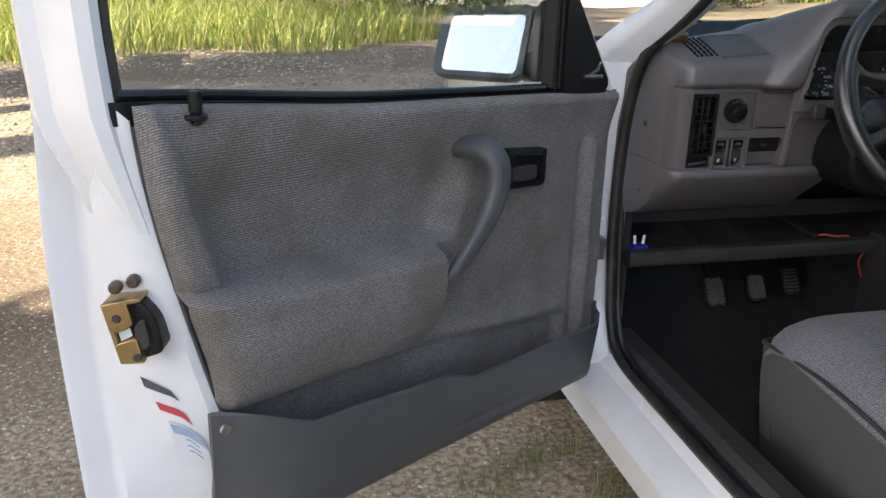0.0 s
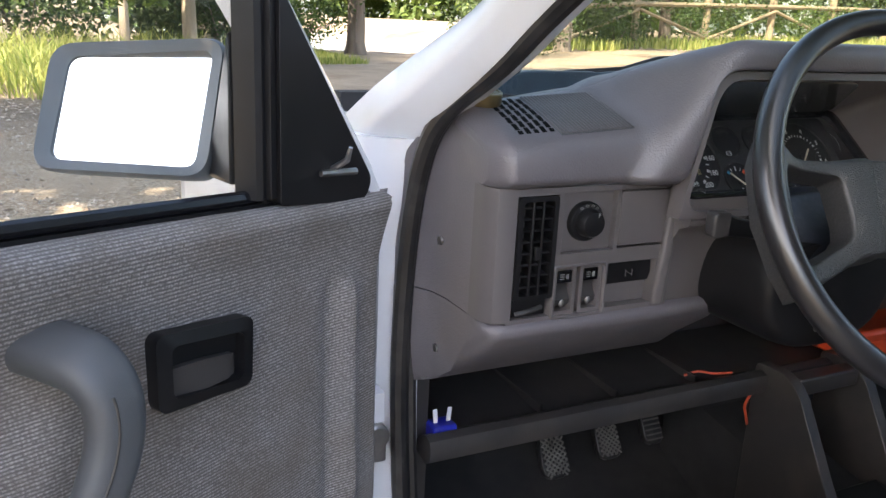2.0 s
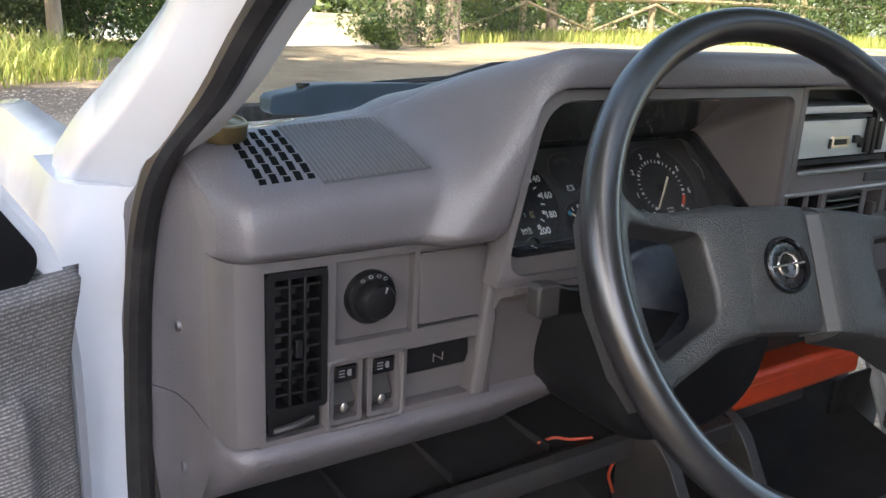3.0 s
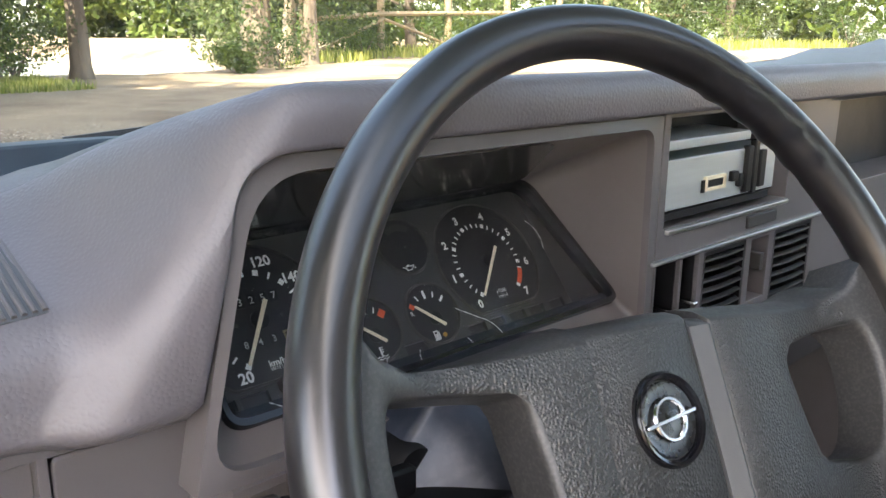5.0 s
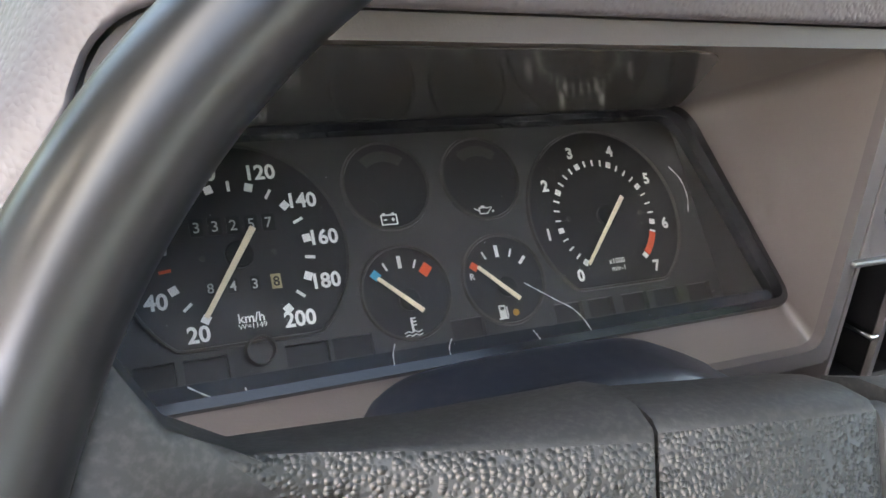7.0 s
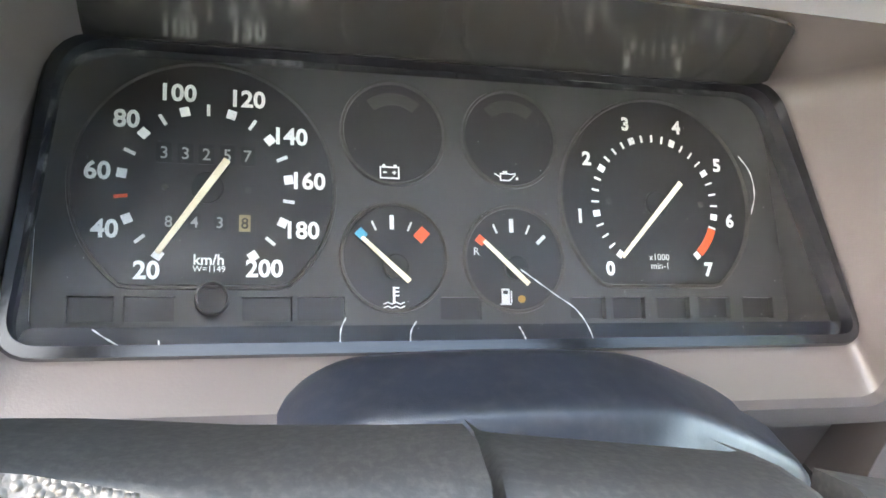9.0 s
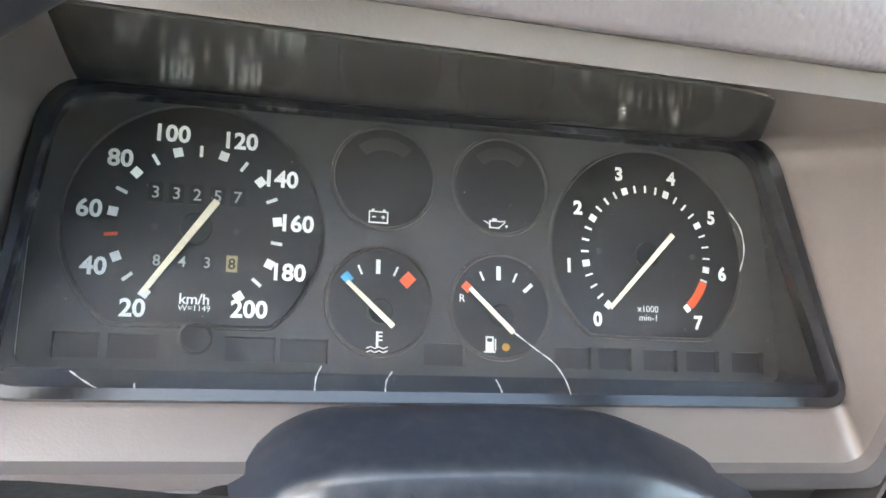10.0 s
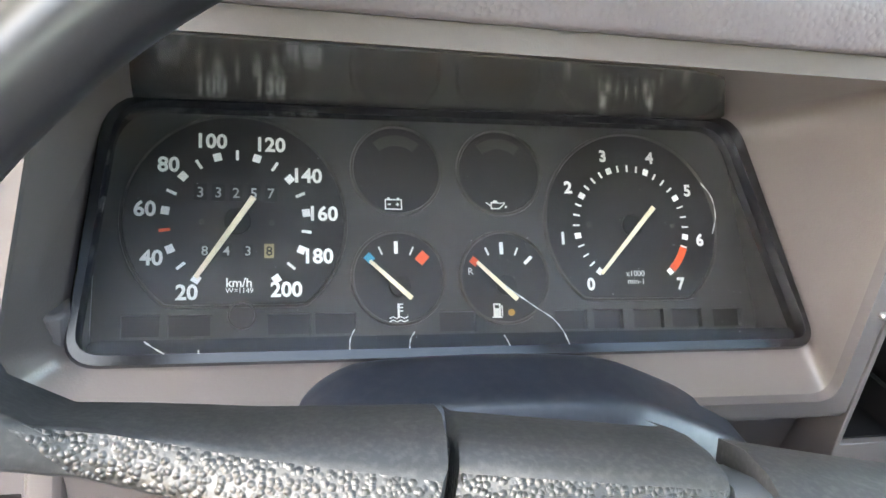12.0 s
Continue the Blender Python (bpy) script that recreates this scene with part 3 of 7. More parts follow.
def fence():
    t = thing("fence", Matrix(), "weathered timber rail fence along the bank", "fence")
    a, b = Vector((17.5, 27.5, 0)), Vector((44, 27.0, 0))
    for i in range(8):
        p = a.lerp(b, i / 7)
        bm = bmesh.new()
        tube(bm, [(p.x, p.y, lift(p.x, p.y) - 0.2), (p.x, p.y, lift(p.x, p.y) + 2.6)], 0.16, 8)
        part("post", bm, FENCEWOOD, t)
        if i < 7:
            q = a.lerp(b, (i + 1) / 7)
            bm = bmesh.new()
            zp, zq = lift(p.x, p.y), lift(q.x, q.y)
            tube(bm, [(p.x, p.y - 0.16, zp + 1.7), (q.x, q.y - 0.16, zq + 1.7)], 0.1, 7)
            part("rail", bm, FENCEWOOD, t)
            bm = bmesh.new()
            tube(bm, [(p.x, p.y - 0.2, zp + (1.5 if i % 2 else 0.3)), (q.x, q.y - 0.2, zq + (0.3 if i % 2 else 1.5))], 0.07, 7)
            part("brace", bm, FENCEWOOD, t)


def surroundings():
    build_ground()
    tall = lambda x, y: y > 9.2 + 0.45 * (x + 2) + 0.5 * math.sin(x * 2.1) and x < 1.4
    blades("tall_grass", scatter(19000, -14, 4, 5, 16, 5, tall), 0.52, 0.011, GRASS, "tall sunlit yellow-green meadow grass", "grass", bend=1.0, seed=5)
    blades("far_grass", scatter(7000, 2, 9, 15, 21, 6, lambda x, y: y > 14.8 + 0.35 * x and x < 5.5), 0.15, 0.012, GRASS, "short green grass under the bushes", "grass", seed=6)
    blades("bank_grass", scatter(9000, 14, 46, 17, 29, 7, lambda x, y: y > 26.5 - 0.3 * (x - 14) + math.sin(x)), 0.4, 0.03, GRASS, "green grass on the bank by the fence", "grass", seed=7)
    blades("grass_tuft", [(cx + dx * 0.06, cy + dy * 0.05, s) for k, (cx, cy) in enumerate(((-0.93, 0.16), (-0.83, 0.2), (-1.02, 0.1), (-0.75, 0.05), (-1.25, -0.12))) for dx, dy, s in scatter(70, -1, 1, -1, 1, 20 + k)], 0.05, 0.0018, TUFT, "small dry grass tufts beside the sill", "grass", seed=8)
    rnd = np.random.RandomState(11)
    for name, count, size, area, material, label, category in (("leaf_litter", 17000, 0.024, (-7, 3, 2.5, 10), LITTER, "dead leaves and pale chips on the earth", "litter"),
                                                               ("pebbles", 14000, 0.007, (-3.2, 0.4, -1.2, 3.5), PEBBLE, "pale pebbles on the sand", "pebbles")):
        vs, fs = [], []
        for _ in range(count):
            x, y = rnd.uniform(area[0], area[1]), rnd.uniform(area[2], area[3])
            s, a = size * rnd.uniform(0.3, 1.2), rnd.uniform(0, 6.28)
            z, i = lift(x, y), len(vs)
            c, d = math.cos(a) * s, math.sin(a) * s
            vs += [(x + c, y + d, z), (x - d * 0.7, y + c * 0.7, z), (x - c, y - d, z), (x + d * 0.7, y - c * 0.7, z), (x, y, z + s * rnd.uniform(0.3, 0.7))]
            fs += [(i, i + 1, i + 4), (i + 1, i + 2, i + 4), (i + 2, i + 3, i + 4), (i + 3, i, i + 4)]
        tagged(mesh(name, vs, fs, material, angle=0), label, category, kind="stuff")
    tree(6.6, 20.8, 9, 0.28, BARK, LEAF_DARK, "dark leaning tree beside the river", 31, lean=(-0.12, 0), first=0.28, spread=3.4, clumps=20)
    tree(15.6, 24.2, 9, 0.3, BARK, LEAF_WILLOW, "grey-green willow with hanging leaves over the water", 32, first=0.3, spread=3.6, clumps=22, droop=2.2, per=420)
    tree(14.6, 25.8, 11, 0.62, BARK, LEAF_WILLOW, "thick rough trunk at the end of the river bank", 33, first=0.35, spread=4.0, clumps=18)
    tree(17.4, 28.2, 11, 0.34, PALEBARK, LEAF_LIGHT, "pale upright trunk beside the fence", 34, first=0.3, spread=3.6, clumps=18)
    tree(0.1, 13.7, 6, 0.09, PALEBARK, LEAF_LIGHT, "thin pale sapling in the tall grass", 35, lean=(0.2, 0), first=0.3, spread=1.8)
    tree(1.6, 16.6, 7.5, 0.16, PALEBARK, LEAF_DARK, "pale tree with low dark leaves", 36, first=0.18, spread=2.6, clumps=22)
    tree(-3.4, 15.5, 8, 0.2, BARK, LEAF_LIGHT, "sunlit tree behind the tall grass", 37, first=0.2, spread=3.0, clumps=18)
    tree(-7.5, 14.5, 9, 0.24, BARK, LEAF_DARK, "dark tree behind the tall grass", 38, first=0.2, spread=3.2, clumps=18)
    tree(-12, 11.0, 9, 0.24, BARK, LEAF_LIGHT, "sunlit tree beyond the meadow", 39, first=0.2, spread=3.2, clumps=18)
    tree(26, 31, 11, 0.3, BARK, LEAF_LIGHT, "leafy tree behind the fence", 40, first=0.15, spread=4.5, clumps=22)
    tree(36, 30, 11, 0.3, BARK, LEAF_DARK, "dark tree behind the fence", 41, first=0.12, spread=4.5, clumps=24)
    tree(44, 24, 11, 0.3, BARK, LEAF_DARK, "dark tree on the bank", 42, first=0.1, spread=4.5, clumps=24)
    tree(16, 112, 26, 0.5, BARK, LEAF_LIGHT, "tall tree across the river", 43, first=0.03, spread=13.0, clumps=30, leaf_size=0.5)
    tree(38, 118, 28, 0.5, BARK, LEAF_LIGHT, "tall tree across the river", 44, first=0.03, spread=13.0, clumps=30, leaf_size=0.5)
    tree(62, 116, 27, 0.5, BARK, LEAF_DARK, "dark tree across the river", 45, first=0.03, spread=13.0, clumps=30, leaf_size=0.5)
    shade_tree()
    rnd = np.random.RandomState(77)
    vs, fs = [], []
    for k in range(150):
        a = radians(rnd.uniform(-38, 75))
        r = rnd.uniform(50, 75) if not 0.2 < a < 0.5 else rnd.uniform(115, 130)
        leaf_cloud(vs, fs, (math.sin(a) * r, math.cos(a) * r, rnd.uniform(0.5, 9)), rnd.uniform(2.5, 5), 110, 0.55, rnd)
    # Low clumps added behind the viewpoint to cut sky light from the rear.
    for k in range(190):
        a = radians(rnd.uniform(88, 318))
        r = rnd.uniform(21, 30)
        leaf_cloud(vs, fs, (math.sin(a) * r, math.cos(a) * r, rnd.uniform(0.3, 2.6)), rnd.uniform(1.2, 2.2), 100, 0.4, rnd)
    for k in range(75):
        a, r = radians(rnd.uniform(6, 40)), rnd.uniform(104, 118)
        leaf_cloud(vs, fs, (math.sin(a) * r, math.cos(a) * r, rnd.uniform(0.5, 11)), rnd.uniform(3, 5), 170, 0.6, rnd)
    tagged(mesh("far_wood", vs, fs, LEAF_LIGHT, angle=0), "leafy far wood round the clearing and river, its rear part added to cut low sky", "wood", kind="stuff")
    vs, fs = [], []
    for k in range(90):
        x = rnd.uniform(16, 60)
        leaf_cloud(vs, fs, (x, 33 - 0.25 * (x - 16) + rnd.uniform(-1, 3), rnd.uniform(0.5, 5)), rnd.uniform(1.2, 2.4), 420, 0.12, rnd)
    for k in range(70):
        x = rnd.uniform(-16, 5)
        leaf_cloud(vs, fs, (x, 18.5 + 0.35 * abs(x + 4) * 0 + rnd.uniform(-1, 3), rnd.uniform(0.4, 4)), rnd.uniform(0.9, 1.9), 330, 0.11, rnd)
    tagged(mesh("hedge", vs, fs, LEAF_WILLOW, angle=0), "dense mixed hedge behind fence and meadow", "hedge", kind="stuff")
    for i, (x, y, r, h, m) in enumerate(((5.3, 21.6, 1.6, 1.7, LEAF_DARK), (2.9, 21.5, 2.0, 2.2, LEAF_WILLOW), (11.6, 21.6, 0.9, 0.8, LEAF_LIGHT), (13.4, 22.6, 1.8, 1.6, LEAF_DARK), (2.6, 18.4, 1.6, 1.9, LEAF_DARK), (4.4, 19.8, 1.3, 1.3, LEAF_LIGHT), (-1.4, 16.8, 1.7, 1.9, LEAF_DARK), (-5.2, 16.6, 1.8, 2.0, LEAF_LIGHT), (-9.5, 15.4, 2.0, 2.0, LEAF_DARK),
                                         (20, 27, 1.8, 1.5, LEAF_LIGHT), (24.5, 27.6, 2.2, 2.2, LEAF_DARK), (31, 26.5, 2.2, 1.8, LEAF_LIGHT), (36.5, 24.5, 2.4, 2.4, LEAF_DARK), (41, 22, 2.4, 2.2, LEAF_LIGHT), (46, 18, 2.6, 3, LEAF_DARK))):
        bush(x, y, r, h, m, "dense dark green bush" if m is LEAF_DARK else "loose sunlit green bush", 60 + i)
    fence()


surroundings()


# ---- the car's body ----
SEAL = [(-0.765, -0.62, 1.315), (-0.764, -0.45, 1.225), (-0.765, -0.18, 1.075), (-0.765, -0.09, 1.02), (-0.768, 0.022, 0.96), (-0.778, 0.055, 0.9), (-0.785, 0.07, 0.8), (-0.79, 0.07, 0.65), (-0.79, 0.055, 0.5), (-0.79, 0.03, 0.4), (-0.79, -0.03, 0.352), (-0.79, -0.259, 0.345), (-0.79, -0.5, 0.345), (-0.79, -0.86, 0.36)]


def car_body():
    car = thing("car", Matrix(), "white car with its driver's door standing open", "car")
    # A-pillar: from the scuttle up to the roof, outside of the seal
    bm = bmesh.new()
    rings = []
    for (x, y, z), w, ox in (((-0.765, -0.62, 1.315), 0.045, 0.005), ((-0.764, -0.45, 1.225), 0.05, 0.008), ((-0.765, -0.18, 1.075), 0.06, 0.012), ((-0.765, -0.09, 1.02), 0.064, 0.015), ((-0.768, 0.022, 0.96), 0.075, 0.022), ((-0.772, 0.09, 0.92), 0.08, 0.03), ((-0.776, 0.16, 0.875), 0.085, 0.036)):
        d = Vector((0, 0.866, -0.5))
        n = Vector((0, 0.5, 0.866))
        c = Vector((x, y, z)) + Vector((0.012, 0, 0))
        prof = [(0.0, -0.004), (-0.012, -0.006), (-0.024, -0.002), (-0.028, 0.006), (-ox - 0.026, 0.018), (-ox - 0.03, 0.03), (-ox - 0.02, w - 0.012), (-0.016, w), (0.02, w * 0.98), (0.026, 0.04), (0.02, 0.004)]
        rings.append([c + Vector((a, 0, 0)) + n * b for a, b in prof])
    lines = [spline(list(q), 4) for q in zip(*rings)]
    loft(bm, [list(q) for q in zip(*lines)])
    part("a_pillar", bm, PAINT, car, angle=50)
    # hinge pillar below it, and the sill
    bm = bmesh.new()
    rings = []
    for z, y in ((0.925, 0.085), (0.9, 0.088), (0.86, 0.09), (0.75, 0.095), (0.6, 0.095), (0.48, 0.085), (0.4, 0.06), (0.33, 0.03), (0.26, 0.02)):
        q = 0.02 * step(0.86, 0.93, z)
        rings.append([Vector((-0.76, y - 0.012, z)), Vector((-0.79 + q * 0.3, y - 0.01, z)), Vector((-0.812 + q * 0.6, y + 0.0, z)), Vector((-0.835 + q * 0.9, y + 0.01, z)), Vector((-0.85 + q, y + 0.03, z)), Vector((-0.852 + q, y + 0.07, z)), Vector((-0.852 + q, y + 0.16, z)), Vector((-0.76, y + 0.16, z))])
    loft(bm, rings)
    part("hinge_pillar", bm, PAINT, car)
    bm = bmesh.new()
    prof = [(-0.755, 0.36), (-0.775, 0.352), (-0.8, 0.336), (-0.812, 0.322), (-0.852, 0.312), (-0.872, 0.295), (-0.872, 0.24), (-0.83, 0.2), (-0.74, 0.2), (-0.74, 0.3)]
    loft(bm, [[Vector((a, y, b)) for a, b in prof] for y in (0.2, 0.06, -0.1, -0.5, -1.0, -1.4)])
    part("sill", bm, PAINT, car, "white painted sill with road dirt")
    # hinges and door check
    for z in (0.585,):
        bm = bmesh.new()
        disc(bm, (-0.842, 0.06, z), (1, 0, 0), (0, 1, 0), 0.012, 0.05, 14)
        box(bm, -0.86, -0.815, 0.055, 0.095, z + 0.006, z + 0.044)
        part("hinge", bm, PAINT, car, "white door hinge")
    bm = bmesh.new()
    disc(bm, (-0.825, 0.066, 0.575), (1, 0, 0), (0, 0, 1), 0.016, 0.02, 16)
    box(bm, -0.84, -0.812, 0.05, 0.075, 0.54, 0.565)
    part("door_check", bm, STEEL, car, "greasy steel door check bracket", bevel=0.003)
    # rubber seal round the door opening
    bm = bmesh.new()
    tube(bm, spline(SEAL, 5), 0.0115, 10)
    tube(bm, [(p[0] + 0.016, p[1] + 0.004, p[2] + 0.004) for p in spline(SEAL, 5)], 0.0075, 8)
    part("door_seal", bm, RUBBER, car, "black rubber door seal with worn edge")
    bm = bmesh.new()
    rings = [[p + Vector((0.012, 0.004, -0.002)), p + Vector((0.022, 0.004, 0.002)), p + Vector((0.026, 0.012, 0.006)), p + Vector((0.026, 0.05, 0.03)), p + Vector((0.012, 0.05, 0.03))] for p in [Vector(q) for q in spline(SEAL[:5], 4)]]
    loft(bm, rings)
    part("pillar_trim", bm, DASH_SMOOTH, car, "brown-grey plastic pillar trim")
    bm = bmesh.new()
    loft(bm, [[Vector((a, y, b)) for a, b in ((-0.775, 0.352), (-0.755, 0.366), (-0.715, 0.362), (-0.7, 0.34), (-0.7, 0.27), (-0.775, 0.27))] for y in (0.1, -0.03, -0.3, -0.9, -1.3)])
    part("sill_trim", bm, DASH_DARK, car, "dark grey sill trim strip")
    # bonnet, scuttle, wings, roof and what closes the cabin
    bm = bmesh.new()
    rows = []
    for y, z in ((0.34, 0.945), (0.5, 0.935), (0.8, 0.905), (1.1, 0.86), (1.35, 0.8), (1.42, 0.72)):
        rows.append([Vector((x, y - 0.1 * (abs(x) / 0.8) ** 2, z - 0.03 * (abs(x) / 0.8) ** 2 - (0.03 if abs(x) > 0.77 else 0))) for x in (-0.79, -0.74, -0.6, -0.3, 0, 0.3, 0.6, 0.74, 0.79)])
    loft(bm, rows, closed=False)
    ob = part("bonnet", bm, PAINT, car)
    ob.modifiers.new("thick", "SOLIDIFY").thickness = 0.02
    for s in (-1, 1):
        bm = bmesh.new()
        rows = []
        for y in (0.2, 0.27, 0.34, 0.45, 0.6, 0.75, 0.88, 0.95, 1.1, 1.35, 1.42):
            arch = 0.22 if abs(y - 0.6) > 0.335 else 0.31 + math.sqrt(max(0, 0.335 ** 2 - (y - 0.6) ** 2))
            top = 0.93 - 0.02 * (y - 0.2) - 0.1 * max(0, y - 0.8)
            rows.append([Vector((s * 0.775, y, top)), Vector((s * 0.805, y, top - 0.012)), Vector((s * 0.83, y, top - 0.07)), Vector((s * 0.845, y, max(top - 0.2, arch + 0.02))), Vector((s * 0.845, y, arch)), Vector((s * 0.8, y, arch))])
        loft(bm, rows, closed=False)
        ob = part("front_wing", bm, PAINT, car)
        ob.modifiers.new("thick", "SOLIDIFY").thickness = 0.012
    bm = bmesh.new()
    loft(bm, [[Vector((x, 0.2 - 0.12 * (x / 0.76) ** 2 + a, b)) for a, b in ((-0.03, 0.952), (0.0, 0.958), (0.16, 0.945), (0.2, 0.93), (0.2, 0.7), (-0.03, 0.7))] for x in np.linspace(-0.76, 0.76, 13)])
    part("scuttle", bm, PAINT, car, "pale painted scuttle below the windscreen")
    bm = bmesh.new()
    rows = []
    for y, z in ((-0.52, 1.31), (-0.62, 1.345), (-0.9, 1.375), (-1.5, 1.37), (-2.1, 1.33)):
        rows.append([Vector((x, y, z - 0.05 * (x / 0.68) ** 2)) for x in (-0.7, -0.64, -0.4, 0, 0.4, 0.64, 0.7)])
    loft(bm, rows, closed=False)
    ob = part("roof", bm, PAINT, car)
    ob.modifiers.new("thick", "SOLIDIFY").thickness = 0.03
    bm = bmesh.new()
    loft(bm, [[p - Vector((0, -0.01, 0.035)) for p in r] for r in rows], closed=False)
    part("roof_lining", bm, HEADLINER, car)
    for s in (-1, 1):
        bm = bmesh.new()
        loft(bm, [[Vector((s * a, b, z)) for a, b in ((0.86 - q, -1.1), (0.86 - q, -0.98), (0.79 - q, -0.98), (0.79 - q, -1.1))] for z, q in ((0.3, 0), (0.9, 0), (1.33, 0.14))])
        part("b_pillar", bm, PAINT, car)
        bm = bmesh.new()
        loft(bm, [[Vector((s * a, y, z)) for a, y in ((0.79, -2.25), (0.86, -2.25), (0.86, -1.06), (0.79, -1.06))] for z in (0.25, 0.6, 0.92)])
        part("rear_side", bm, PAINT, car, bevel=0.02)
        bm = bmesh.new()
        loft(bm, [[Vector((s * (x + o), y + e, z)) for o, e in ((-0.03, -0.06), (0.03, -0.06), (0.03, 0.06), (-0.03, 0.06))] for x, y, z in ((0.81, -2.2, 0.9), (0.76, -2.12, 1.12), (0.68, -2.02, 1.33))])
        part("c_pillar", bm, PAINT, car, bevel=0.01)
        ob = mesh("side_window", [(s * 0.82, -2.15, 0.92), (s * 0.82, -1.1, 0.92), (s * 0.7, -1.1, 1.33), (s * 0.7, -2.02, 1.33)], [(0, 1, 2, 3)], GLASS, car, angle=0)
        ob.visible_shadow = False
    bm = bmesh.new()
    box(bm, 0.77, 0.86, -0.98, 0.2, 0.25, 0.9)
    part("passenger_door", bm, DASH_SMOOTH, car, bevel=0.015)
    bm = bmesh.new()
    loft(bm, [[Vector((0.765, y, z)) + Vector(d) for d in ((-0.03, 0, 0), (0.03, 0, 0), (0.03, 0.04, 0.06), (-0.03, 0.04, 0.06))] for y, z in ((0.1, 0.93), (-0.18, 1.075), (-0.45, 1.225), (-0.62, 1.315))])
    part("a_pillar", bm, PAINT, car)
    bm = bmesh.new()
    box(bm, -0.8, 0.8, -2.3, -2.2, 0.25, 0.93)
    part("tail_panel", bm, PAINT, car, bevel=0.02)
    ob = mesh("rear_window", [(-0.76, -2.24, 0.93), (0.76, -2.24, 0.93), (0.66, -2.08, 1.31), (-0.66, -2.08, 1.31)], [(0, 1, 2, 3)], GLASS, car, angle=0)
    ob.visible_shadow = False
    bm = bmesh.new()
    for x0, x1 in ((-0.74, -0.06), (0.06, 0.74)):
        loft(bm, [[Vector((x, y, z)) for y, z in ((-1.5, 0.25), (-1.45, 0.5), (-1.75, 0.52), (-1.95, 1.12), (-2.15, 1.1), (-2.2, 0.25))] for x in (x0, x1)])
    part("rear_bench", bm, SEATSIDE, car, bevel=0.03)
    bm = bmesh.new()
    box(bm, -0.74, 0.76, -2.2, 0.2, 0.2, 0.245)
    part("floor_pan", bm, CARPET, car, "black carpeted floor pan")
    bm = bmesh.new()
    loft(bm, [[Vector((x, y, z)) for y, z in ((0.05, 0.246), (0.16, 0.25), (0.3, 0.3), (0.42, 0.42), (0.46, 0.6), (0.46, 0.94), (0.5, 0.94), (0.5, 0.2), (0.05, 0.2))] for x in np.linspace(-0.735, 0.75, 9)])
    part("bulkhead", bm, CARPET, car, "black carpeted toe board")
    bm = bmesh.new()
    loft(bm, [[Vector((-0.76 + a, y, z)) for a in (0, 0.03)] for y, z in ()] or [[Vector((-0.765, 0.1, 0.3)), Vector((-0.735, 0.1, 0.3)), Vector((-0.735, 0.1, 0.75)), Vector((-0.765, 0.1, 0.75))], [Vector((-0.765, 0.5, 0.3)), Vector((-0.735, 0.5, 0.3)), Vector((-0.735, 0.5, 0.75)), Vector((-0.765, 0.5, 0.75))]])
    part("kick_panel", bm, DASH_DARK, car)
    # windscreen
    bm = bmesh.new()
    rows = []
    for k in np.linspace(0, 1, 6):
        rows.append([Vector((x * (0.745 - 0.05 * k), 0.165 - 0.1 * (x ** 2) - k * 0.66, 0.955 + k * 0.36 - 0.01 * x * x)) for x in np.linspace(-1, 1, 13)])
    loft(bm, rows, closed=False)
    ob = part("windscreen", bm, SCREEN, car)
    ob.visible_shadow = False
    for s in (1,):
        v = [(0.78, 0.0, 0.93), (0.78, -0.95, 0.93), (0.7, -0.95, 1.33), (0.72, -0.55, 1.3)]
        ob = mesh("side_window", v, [(0, 1, 2, 3)], GLASS, car, angle=0)
        ob.visible_shadow = False
    # front wheels
    for s in (-1, 1):
        w = thing("road_wheel", pose(s * 0.765, 0.6, 0.285), "black tyre on the front wheel, turned straight", "wheel", "wheels of the car")
        bm = bmesh.new()
        loft(bm, [circle((d, 0, 0), (0, 1, 0), (0, 0, 1), r, 40) for d, r in ((-0.085, 0.19), (-0.095, 0.25), (-0.08, 0.275), (-0.05, 0.284), (0.05, 0.284), (0.08, 0.275), (0.095, 0.25), (0.085, 0.19))], caps=True)
        part("tyre", bm, TYRE, w)
        bm = bmesh.new()
        revolve(bm, (s * 0.07, 0, 0), (0, 1, 0) if s > 0 else (0, 0, 1), (0, 0, 1) if s > 0 else (0, 1, 0), [(0.19, -0.02), (0.19, 0.022), (0.17, 0.02), (0.1, 0.0), (0.06, 0.015), (0.0, 0.02)])
        part("rim", bm, STEEL, w)
        bm = bmesh.new()
        box(bm, -0.1 * 1, 0.1, -0.345, -0.335, -0.18, 0.08)
        part("mud_flap", bm, TYRE, w, bevel=0.004)
    return car


CAR = car_body()

# ---- the open driver's door: x runs from hinge to lock, y into the cabin, z up ----
def door_belt(s):
    return 0.882 + 0.05 * s + 0.012 * step(0.5, 0.85, s)


def trim_rear(z):
    return 0.745 + 0.1 * step(0.34, 0.95, z) + 0.01 * step(0.35, 0.6, z)


def ledge_height(s):
    return 0.693 + 0.045 * (s - 0.436)


